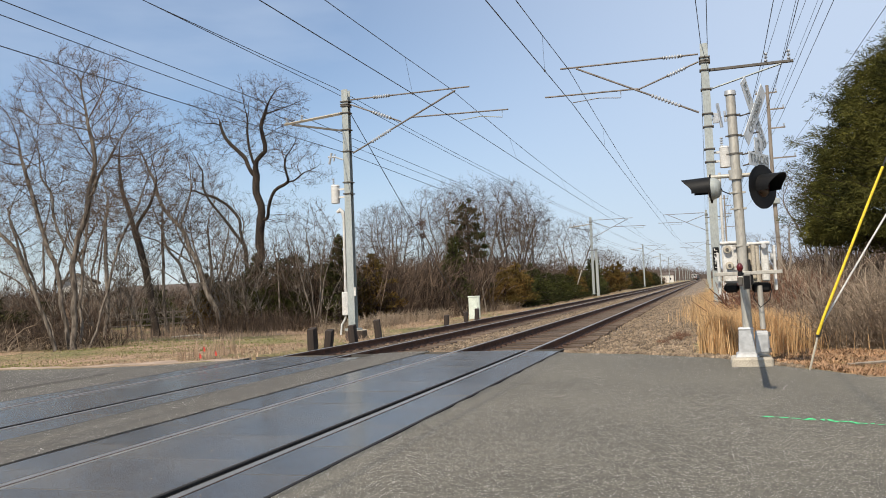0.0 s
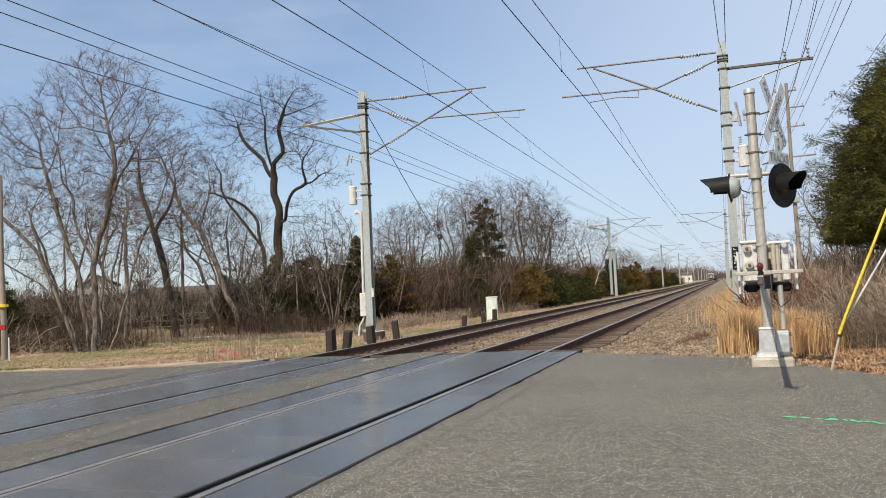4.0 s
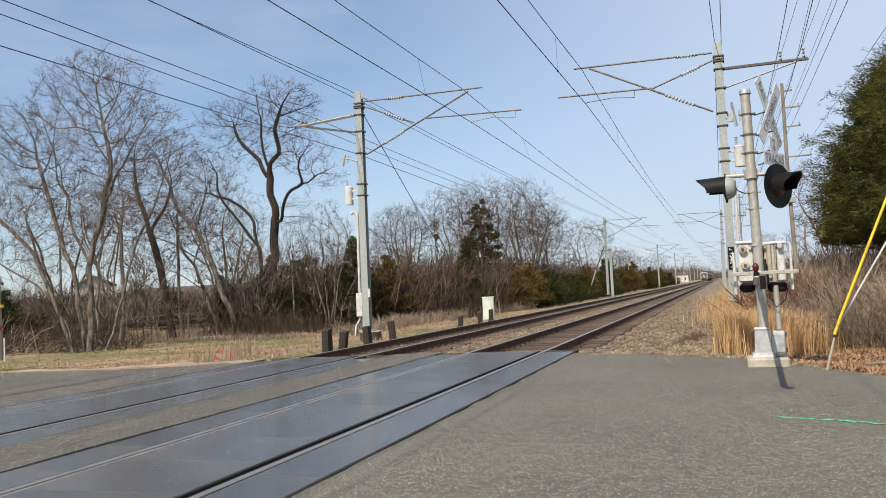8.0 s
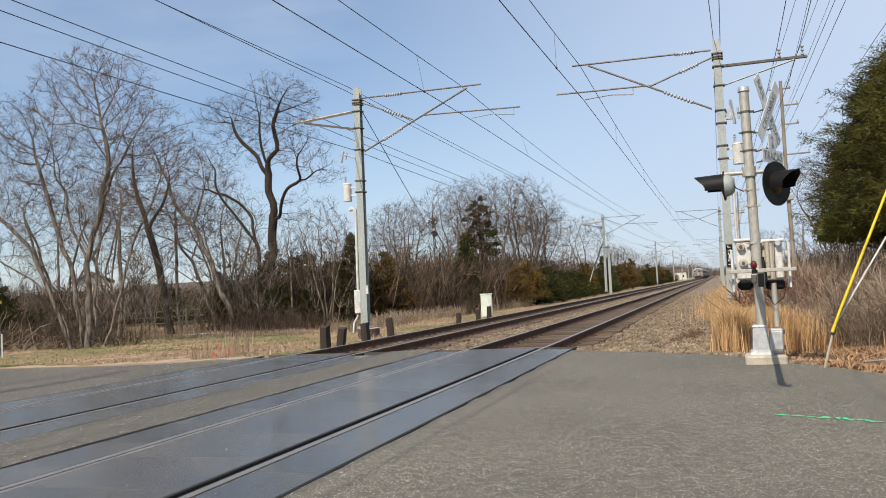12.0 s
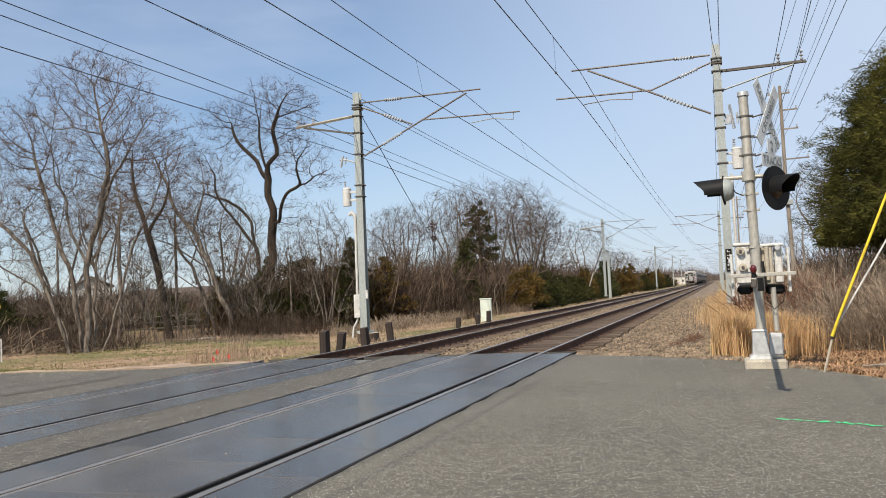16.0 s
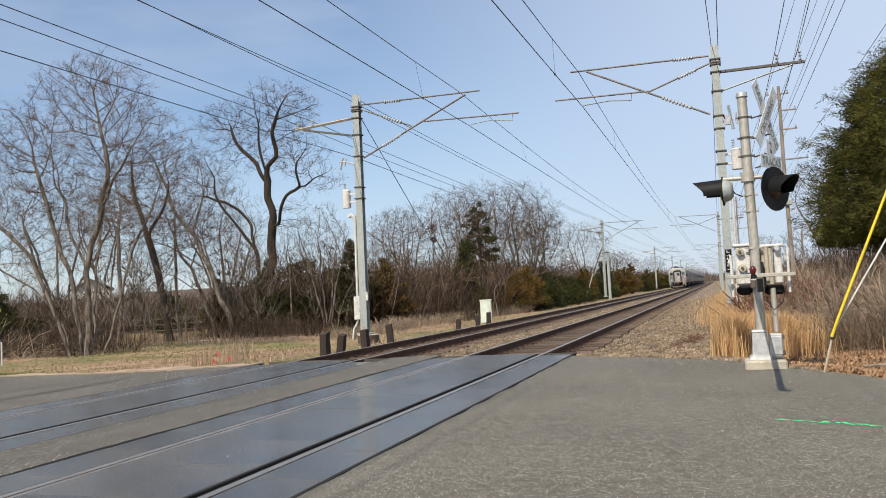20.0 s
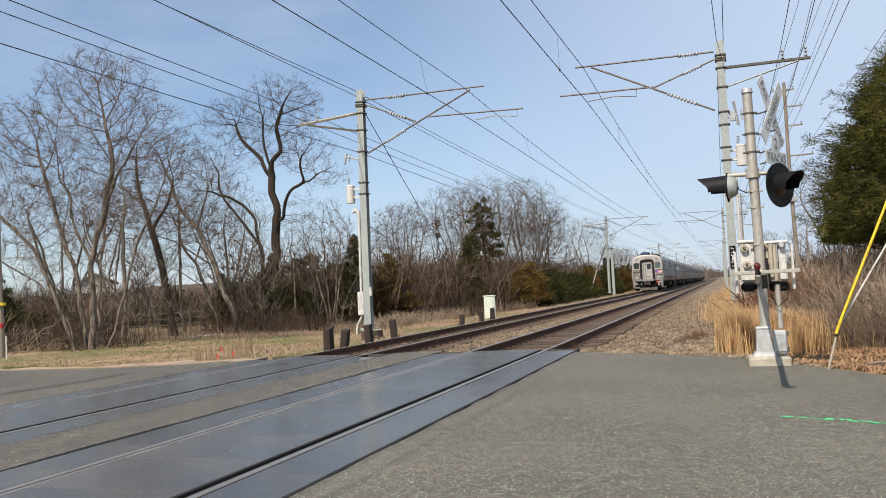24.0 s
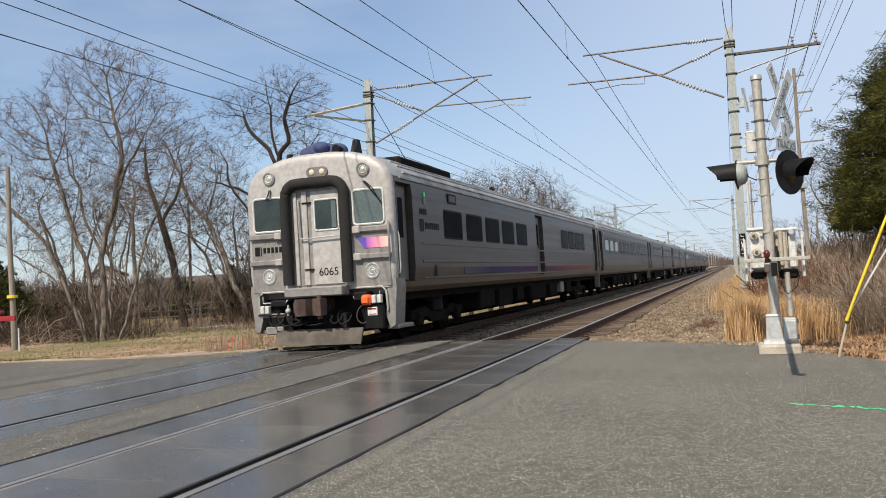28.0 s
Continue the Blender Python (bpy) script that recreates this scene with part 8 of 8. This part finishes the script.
def coach(mid_door, label):
    th = thing("passenger_car", pose(TRAIN_X, 60, 0), label, "railway car", "train cars")
    doors = [(0.35, 1.3)] + ([(12.3, 13.3)] if mid_door else []) + [(24.3, 25.25)]
    shell(th, 25.6, doors)
    running_gear(th)
    spans = [(1.9, 11.8), (13.8, 23.7)] if mid_door else [(1.9, 23.7)]
    for a, b in spans:
        for s in (-1, 1):
            part("window_band", MB().box(min(1.595 * s, 1.606 * s), max(1.595 * s, 1.606 * s), a, b, 2.08, 2.98, 0.003), M_STEEL_BAND, th, "dark band along the windows")
        n = 5 if mid_door else 12
        for k in range(n):
            c = a + (k + 0.5) * (b - a) / n
            side_window(th, c - 0.62, c + 0.62, 2.2, 2.82, M_GLASS_PALE if (not mid_door and k < 3) else M_GLASS)
    for y in (-0.28, 25.6):
        part("gangway", MB().box(-0.6, 0.6, y, y + 0.3, 1.1, 3.3, 0.06), M_RUBBER, th, "black gangway bellows")
        for s in (-1, 1):
            part("corner_post", MB().box(min(s * 1.3, s * 1.56), max(s * 1.3, s * 1.56), y + (0.22 if y < 0 else 0.0), y + (0.28 if y < 0 else 0.06), 0.45, 3.2, 0.02), M_CABLOW, th)
    for y in (3.0, 20.0):
        part("roof_unit", MB().box(-0.7, 0.7, y, y + 2.2, 3.78, 3.98, 0.05), M_UNDER, th, "dark roof unit")
    part("marker_lamp", MB().box(1.6, 1.63, 1.6, 1.72, 3.0, 3.14, 0.01), M_LENS, th)
    return th


def ring_shape(cx, cz, y, r, rt, n=20):
    mb = MB()
    outer = [(cx + r * math.cos(2 * math.pi * k / n), cz + r * math.sin(2 * math.pi * k / n)) for k in range(n + 1)]
    mb.tube([(x, y, z) for x, z in outer], rt, 6, caps=False)
    return mb


def round_lamp(th, cx, cz, r, lens, label):
    """A bowl in a raised bezel; the larger lamps have a bright faceted bowl."""
    big = r > 0.125
    hd = part("lamp_bezel", ring_shape(cx, cz, -0.012, r, 0.026), M_CABFRONT if big else M_CABLOW, th, label, smooth=True)
    n = 20
    rings = [[(cx + q * math.cos(2 * math.pi * k / n), y, cz + q * math.sin(2 * math.pi * k / n)) for k in range(n)] for q, y in ((r, -0.022), (r * 0.8, -0.016), (r * 0.5, -0.013))]
    part("lamp_bowl", MB().loft(rings), M_BOWL if big else M_CABLOW, hd, "bright faceted bowl" if big else "")
    part("lamp_ring", ring_shape(cx, cz, -0.024, 0.062 if big else 0.075, 0.011, 14), M_WHITE, hd, smooth=True)
    part("lamp_lens", MB().ball((cx, -0.016, cz), 0.045 if big else 0.06, 12, 8, (1, 0.5, 1)), lens, hd, smooth=True)


def cab_car():
    """The leading car, its blunt cab towards the road."""
    th = thing("cab_car", pose(TRAIN_X, 60, 0), "silver commuter cab car with black-framed end door", "railway car", "train cars")
    roof = shell(th, 25.35, [(0.24, 1.06), (12.27, 13.32), (24.05, 25.0)], 0.16)
    running_gear(th)
    # cab mask: the whole end section, rounded towards its edges
    full = BODY[1:] + CROWN[1:]
    full = [(x, max(z, 1.14)) for x, z in full]
    ring = full + [(-x, z) for x, z in reversed(full)]
    def scaled(k, y, dz=0.0):
        return [(x * k, y, 1.14 + (z - 1.14) * (1 - (1 - k) * 0.55) + dz) for x, z in ring]
    part("cab_front", MB().loft([scaled(1.0, 0.18), scaled(1.0, 0.12), scaled(0.985, 0.045), scaled(0.95, 0.008), scaled(0.90, 0.0)]), M_CABFRONT, th, "pale silver painted cab front", smooth=True)
    # lower corner skirts either side of the coupler recess
    for s in (-1, 1):
        prof = [(s * 1.58, 1.3), (s * 1.585, 1.14), (s * 1.52, 0.42), (s * 1.42, 0.36), (s * 1.34, 0.62), (s * 1.40, 1.14), (s * 1.4, 1.3)]
        part("corner_skirt", MB().prism(prof, 0.02, 0.5, "y"), M_CABLOW, th, "grey steel corner skirt")
        part("skirt_step", MB().box(min(s * 1.3, s * 1.56), max(s * 1.3, s * 1.56), 0.1, 0.9, 0.34, 0.42, 0.02), M_CABLOW, th)
        # lower grey panel with two bumper bars
        x0, x1 = (0.78, 1.5) if s > 0 else (-1.5, -0.78)
        low = part("lower_panel", MB().box(x0, x1, -0.014, 0.03, 1.16, 2.34, 0.01), M_CABLOW, th, "grey steel lower panel")
        for z in (2.28, 1.76):
            part("bumper_bar", MB().box(x0 - 0.02 * (s < 0), x1 + 0.05 * (s > 0), -0.085, -0.01, z - 0.07, z + 0.05, 0.025), M_CABLOW, low)
            cx = x0 + 0.07 if s > 0 else x1 - 0.07
            part("bar_end", MB().box(cx - 0.08, cx + 0.08, -0.11, -0.01, z - 0.085, z + 0.06, 0.02), M_CABFRONT, low, "pale bar end")
        round_lamp(th, s * 1.12, 1.47, 0.135, M_LENS, "round lower headlamp")
        round_lamp(th, s * 1.03, 3.43, 0.115, M_LENS, "round upper lamp")
        # windscreen with pale rim
        wx0, wx1 = (0.78, 1.42) if s > 0 else (-1.42, -0.78)
        rim = MB()
        pts = []
        for cx, cz, a0 in ((wx1 - 0.07, 2.97, 0), (wx0 + 0.07, 2.97, 90), (wx0 + 0.07, 2.44, 180), (wx1 - 0.07, 2.44, 270)):
            for k in range(5):
                a = radians(a0 + 22.5 * k)
                pts.append((cx + 0.07 * math.cos(a), -0.008, cz + 0.07 * math.sin(a)))
        pts.append(pts[0])
        rim.tube(pts, 0.022, 6, caps=False)
        wn_ = part("windscreen_rim", rim, M_WHITE, th, "pale windscreen rim", smooth=True)
        part("windscreen", MB().box(wx0 + 0.012, wx1 - 0.012, -0.012, 0.0, 2.385, 3.03, 0.004), M_GLASS_PALE if s > 0 else M_GLASS_DIM, wn_, "reflecting windscreen pane" if s > 0 else "dark windscreen pane")
        part("wiper", MB().tube([(s * 1.03 + 0.0, -0.02, 3.2), (s * 1.1 + 0.05, -0.05, 3.08), (s * 1.1 + 0.28 * (s > 0), -0.045, 2.78 if s > 0 else 3.02)], 0.013, 5).tube([(s * 1.03 + 0.03, -0.02, 3.2), (s * 1.1 + 0.12, -0.05, 3.06), (s * 1.1 + 0.3 * (s > 0), -0.045, 2.72 if s > 0 else 3.0)], 0.008, 5), M_BLACK, th)
        # pipes and hose brackets under the front
        part("front_pipe", MB().tube([(s * 0.72, -0.06, 1.0), (s * 0.74, -0.08, 0.95), (s * 1.25, -0.08, 0.95), (s * 1.27, -0.06, 1.08)], 0.015, 6), M_ALU, th, smooth=True)
    # end grab bars at the camera side
    part("corner_grab", MB().tube([(1.5, -0.02, 2.4), (1.53, -0.09, 2.3), (1.53, -0.09, 1.75), (1.5, -0.02, 1.65)], 0.022, 6), M_CABLOW, th, smooth=True)
    # stripe plates
    part("front_stripe", MB().prism([(0.98, 1.91), (1.5, 1.91), (1.5, 2.11), (0.84, 2.11)], -0.024, -0.014, "y"), M_STRIPE_FRONT, th, "blue, magenta and orange stripe")
    lg = MB()
    lg.box(-1.42, -1.31, -0.022, -0.014, 1.9, 2.08).box(-1.29, -1.27, -0.022, -0.014, 1.9, 2.08)
    for k in range(5):
        lg.box(-1.23 + 0.09 * k, -1.17 + 0.09 * k, -0.022, -0.014, 1.95, 2.06)
    part("emblem_bars", lg, M_BLACK, th, "dark emblem marks")
    # gangway frame and end door
    path = [(-0.64, 1.28)] + [(-0.64 + 0.26 - 0.26 * math.cos(radians(a)), 3.0 + 0.26 * math.sin(radians(a))) for a in range(0, 91, 18)]
    path += [(-x, z) for x, z in reversed(path)]
    part("gangway_frame", MB().tube([(x, -0.10, z) for x, z in path], 0.11, 12), M_RUBBER, th, "thick black rubber gangway frame", smooth=True)
    part("doorway", MB().box(-0.52, 0.52, -0.012, 0.02, 1.25, 3.16, 0.004), M_CABLOW, th)
    dr = part("end_door", MB().box(-0.12, 0.53, -0.035, -0.01, 1.26, 3.1, 0.01), M_CABFRONT, th, "pale end door")
    rim = MB()
    pts = []
    for cx, cz, a0 in ((0.42, 2.87, 0), (0.01, 2.87, 90), (0.01, 2.37, 180), (0.42, 2.37, 270)):
        for k in range(5):
            a = radians(a0 + 22.5 * k)
            pts.append((cx + 0.05 * math.cos(a), -0.036, cz + 0.05 * math.sin(a)))
    pts.append(pts[0])
    part("door_window_rim", rim.tube(pts, 0.018, 6, caps=False), M_WHITE, dr, "pale window rim", smooth=True)
    part("door_window", MB().box(-0.03, 0.46, -0.042, -0.034, 2.33, 2.91, 0.003), M_GLASS_DIM, dr, "dark door window")
    part("door_blind", MB().box(0.33, 0.43, -0.046, -0.041, 2.36, 2.88, 0.002), M_GLASS_PALE, dr, "pale strip inside the door window")
    lettering("car_number", "6065", 0.215, M_BLACK, dr, pose(0.21, -0.038, 1.5, 90, 0, 0), "black car number")
    part("side_panel", MB().box(-0.5, -0.42, -0.05, -0.01, 1.26, 3.1, 0.01).box(-0.32, -0.2, -0.045, -0.01, 1.26, 3.1, 0.01), M_CABFRONT, th, "pale upright door pillars")
    part("door_handrail", MB().tube([(-0.38, -0.06, 2.95), (-0.36, -0.09, 2.2), (-0.3, -0.1, 2.17), (0.5, -0.1, 2.19)], 0.014, 6), M_ALU, th, smooth=True)
    part("door_hinge", MB().box(-0.3, -0.1, -0.06, -0.03, 2.86, 2.89).box(-0.3, -0.1, -0.06, -0.03, 1.55, 1.58), M_BLACK, th)
    part("threshold", MB().box(-0.62, 0.62, -0.36, 0.0, 1.04, 1.22, 0.02), M_CABLOW, th, "grey threshold plate")
    # headlamp
    hb = part("headlamp_case", MB().prism([(0.05 + 0.13 * math.copysign(1, math.cos(a)) + 0.1 * math.cos(a), 3.47 + 0.1 * math.sin(a)) for a in [radians(9 + 18 * k) for k in range(20)]], -0.03, 0.02, "y"), M_TUBE, th, "oval brown headlamp case")
    for dx in (-0.06, 0.16):
        part("headlamp", MB().ball((dx, -0.03, 3.47), 0.058, 12, 8, (1, 0.4, 1)), M_LAMPLIT, hb, "lit headlamp", smooth=True)
    # below the floor: recess, coupler, hoses, plow
    part("recess", MB().box(-1.36, 1.36, 0.28, 0.5, 0.35, 1.2), M_BLACK, th, "black coupler recess")
    part("recess_rim", MB().tube([(-1.4, -0.01, 0.7), (-1.38, -0.01, 1.08), (-1.3, -0.01, 1.16), (1.3, -0.01, 1.16), (1.38, -0.01, 1.08), (1.4, -0.01, 0.7)], 0.02, 6), M_CABFRONT, th, smooth=True)
    cp = part("coupler", MB().box(-0.16, 0.16, -0.32, 0.3, 0.72, 1.0, 0.04), M_COUPLER, th, "rusty brown coupler")
    part("knuckle", MB().prism([(-0.3, -0.3), (-0.32, -0.5), (-0.2, -0.6), (-0.08, -0.52), (-0.02, -0.36), (0.08, -0.38), (0.14, -0.56), (0.28, -0.6), (0.32, -0.42), (0.22, -0.28)], 0.68, 1.0, "z").cyl((0.2, -0.48, 0.62), (0.2, -0.48, 1.05), 0.05, 0.05, 12).box(-0.36, -0.26, -0.5, -0.34, 0.72, 0.96, 0.02), M_COUPLER, cp)
    part("coupler_lift", MB().tube([(-1.3, -0.2, 0.72), (-0.7, -0.22, 0.7), (-0.45, -0.25, 0.6), (-0.2, -0.3, 0.58)], 0.02, 6), M_BLACK, th, smooth=True)
    rng = random.Random(9)
    for k, (x0, x1) in enumerate(((-0.95, -0.3), (-0.75, -0.1), (-0.6, 0.35), (0.25, 0.55), (0.4, 0.75), (-1.1, -0.7))):
        part("air_hose", MB().tube(bend([(x0, 0.1, 0.85 - 0.02 * k), (x0 + 0.1 * (x1 - x0), -0.25, 0.66), ((x0 + x1) / 2, -0.4, 0.46 + 0.03 * rng.random()), (x1, -0.35, 0.56), (x1 + 0.02, -0.3, 0.66)]), 0.016, 6), M_BLACK, th, smooth=True)
    part("hose_valve", MB().ball((-0.62, -0.22, 0.78), 0.06, 10, 6).cyl((-0.62, -0.22, 0.62), (-0.62, -0.22, 0.9), 0.025, 0.025, 8), M_ALU, th, smooth=True)
    part("jumper_box", MB().box(0.72, 1.02, -0.1, 0.3, 0.9, 1.08, 0.03), M_BLACK, th)
    part("jumper_box", MB().box(-1.1, -0.72, -0.1, 0.3, 0.86, 1.0, 0.03), M_BLACK, th)
    part("jumper_cap", MB().box(0.92, 1.12, -0.2, -0.05, 0.82, 1.02, 0.04).box(0.95, 1.09, -0.24, -0.19, 0.85, 0.99, 0.02), M_ORANGE, th, "bright orange jumper cap")
    part("jumper_cable", MB().tube(bend([(0.95, -0.1, 0.86), (0.82, -0.14, 0.74), (0.8, -0.16, 0.56), (0.92, -0.14, 0.46), (0.98, -0.08, 0.52)]), 0.012, 6), M_COUPLER, th, smooth=True)
    for x in (1.17, 1.28):
        part("ditch_lamp", MB().box(x - 0.045, x + 0.045, -0.16, -0.05, 0.85, 1.01, 0.015), M_WHITE, th, "small white lamp")
    for x in (-1.25, -1.14):
        part("ditch_lamp", MB().box(x - 0.045, x + 0.045, -0.16, -0.05, 0.74, 0.9, 0.015), M_WHITE, th, "small white lamp")
    part("step_box", MB().box(0.95, 1.34, -0.1, 0.25, 0.36, 0.84, 0.02), M_BLACK, th, "black equipment box")
    pp = part("notice_plate", MB().box(1.02, 1.22, -0.115, -0.1, 0.62, 0.78, 0.004), M_WHITE, th, "white notice plate")
    part("notice_line", MB().box(1.04, 1.2, -0.12, -0.114, 0.735, 0.76).box(1.04, 1.2, -0.12, -0.114, 0.64, 0.655), M_REDPAINT, pp)
    part("step_tread", MB().box(-1.25, -0.85, -0.05, 0.3, 0.32, 0.48, 0.02).box(-1.3, -0.8, -0.08, 0.0, 0.66, 0.74, 0.015), M_CABLOW, th)
    part("snow_plow", MB().prism([(-0.42, 0.115), (-0.36, 0.125), (-0.22, 0.41), (-0.28, 0.41)], -0.86, 0.98, "x"), M_PLOW, th, "dusty steel plow blade")
    part("plow_bracket", MB().box(-0.6, -0.5, -0.28, 0.3, 0.4, 0.7), M_UNDER, th)
    part("plow_bracket", MB().box(0.55, 0.65, -0.28, 0.3, 0.4, 0.7), M_UNDER, th)
    # side details
    for y0, y1 in ((2.95, 4.3), (4.63, 5.98), (6.3, 7.65), (7.96, 9.28), (9.6, 10.92)):
        side_window(th, y0, y1, 2.13, 2.79, M_GLASS)
    for k in range(4):
        y0 = 16.45 + 1.45 * k
        side_window(th, y0, y0 + (1.3 if k < 3 else 0.8), 2.15, 2.84, M_GLASS)
    part("side_stripe", MB().box(1.6, 1.606, 4.3, 12.2, 1.34, 1.50, 0.002), M_STRIPE_SIDE, th, "faded blue to red stripe")
    part("side_stripe", MB().box(1.6, 1.606, 13.4, 23.6, 1.34, 1.50, 0.002), M_STRIPE_SIDE, th, "faded blue to red stripe")
    lg = MB()
    for k in range(4):
        lg.box(1.6, 1.606, 1.45 + 0.11 * k, 1.53 + 0.11 * k, 2.6, 2.72)
    for k in range(7):
        lg.box(1.6, 1.606, 1.75 + 0.13 * k, 1.84 + 0.13 * k, 2.3, 2.44)
    lg.box(1.6, 1.606, 1.42, 1.66, 2.24, 2.5)
    part("side_emblem", lg, M_BLACK, th, "dark emblem marks")
    sq = part("side_display", MB().box(1.6, 1.612, 3.3, 3.9, 2.94, 3.17, 0.01), M_RUBBER, th, "small square display in the side")
    part("display_pane", MB().box(1.61, 1.616, 3.37, 3.83, 2.98, 3.13, 0.004), M_STEEL_BAND, sq)
    part("marker_lamp", MB().box(1.6, 1.62, 1.72, 1.79, 2.98, 3.07, 0.008), M_GREENLAMP, th, "lit green marker lamp")
    part("marker_base", MB().box(1.6, 1.62, 1.68, 1.82, 2.82, 2.95, 0.006), M_CABLOW, th)
    part("fuel_flap", MB().box(1.6, 1.608, 2.2, 2.35, 1.3, 1.55, 0.003), M_BLACK, th)
    # roof fittings
    part("horn_cover", MB().ball((-0.28, 0.85, 3.99), 0.34, 14, 9, (1.05, 0.9, 0.62)).ball((0.12, 0.8, 3.98), 0.19, 12, 8, (1.3, 0.9, 0.85)).ball((-0.5, 0.7, 3.96), 0.16, 10, 7, (1.1, 1, 0.9)).ball((-0.15, 0.62, 4.06), 0.15, 10, 7, (1.2, 1, 0.8)), M_BLUECOVER, roof, "dark blue horn cover", smooth=True)
    part("horn", MB().tube([(0.2, 0.55, 3.98), (0.3, 0.9, 3.98)], [0.1, 0.03], 10).box(-0.2, 0.35, 0.8, 1.0, 3.84, 3.92), M_BLACK, roof)
    part("aerial_fin", MB().prism([(0.55, 3.84), (0.95, 3.84), (0.85, 4.16), (0.72, 4.16)], 0.52, 0.62, "x"), M_BLACK, roof)
    part("aerial_fin", MB().prism([(0.55, 3.76), (0.9, 3.76), (0.85, 4.02), (0.75, 4.02)], -1.0, -0.93, "x"), M_BLACK, roof)
    part("roof_unit", MB().box(0.15, 1.1, 1.8, 5.2, 3.7, 3.91, 0.05), M_UNDER, roof, "dark roof unit")
    part("roof_unit", MB().box(-0.6, 0.6, 17.5, 20.0, 3.8, 3.98, 0.05), M_UNDER, roof, "dark roof unit")
    part("gangway", MB().box(-0.6, 0.6, 25.35, 25.65, 1.1, 3.3, 0.06), M_RUBBER, th, "black gangway bellows")
    return th


def build_train():
    cars = [cab_car()]
    a = coach(False, "silver passenger car with a dark window band")
    b = coach(True, "silver passenger car with a door amidships")
    cars += [a, b]
    for k in range(5):
        cars.append(copy_thing(b if k in (0, 2) else a, pose(TRAIN_X, 60, 0)))
    return cars


TRAIN = build_train()


# ================= sleepers and small track pieces =================
def sleepers():
    me = mesh_of("sleeper", MB().box(-1.3, 1.3, -0.115, 0.115, -0.35, -0.172, 0.012), M_TIE)
    pme = mesh_of("tie_plate", MB().box(-0.17, 0.17, -0.09, 0.09, -0.176, -0.160, 0.004).box(-0.1, -0.075, -0.06, -0.03, -0.17, -0.135).box(0.075, 0.1, 0.03, 0.06, -0.17, -0.135), M_RUST)
    tracks_ = [o for o in scene.objects if o.name.startswith("railway_track")]
    rng = random.Random(31)
    for tr in tracks_:
        y = CROSS_END + 0.45
        for k in range(150):
            ob = new("sleeper", me)
            ob.parent = tr
            ob.location = (rng.uniform(-0.04, 0.04), y, rng.uniform(-0.012, 0.006))
            ob.rotation_euler = (0, rng.uniform(-0.004, 0.004), rng.uniform(-0.012, 0.012))
            if k < 60:
                for s in (-1, 1):
                    pl = new("tie_plate", pme)
                    pl.parent = tr
                    pl.location = (s * GAUGE, y, 0.002)
            y += 0.53
        mb = MB()
        while y < 480:
            mb.box(-1.3, 1.3, y - 0.115, y + 0.115, -0.35, -0.174)
            y += 0.53
        far = new("far_sleepers", raw_mesh("far_sleepers", mb.v, mb.f, M_TIE))
        far.parent = tr
        tagged(far, "distant timber sleepers", kind="stuff")


sleepers()


def motions():
    """The train runs towards the road at a steady pace."""
    for k, car in enumerate(TRAIN):
        walk(car, [(t, pose(TRAIN_X, 14.72 + 19.15 * (28.0 - t) + CAR_PITCH * k, 0)) for t in (0, 4, 8, 12, 16, 20, 24, 28)])


motions()
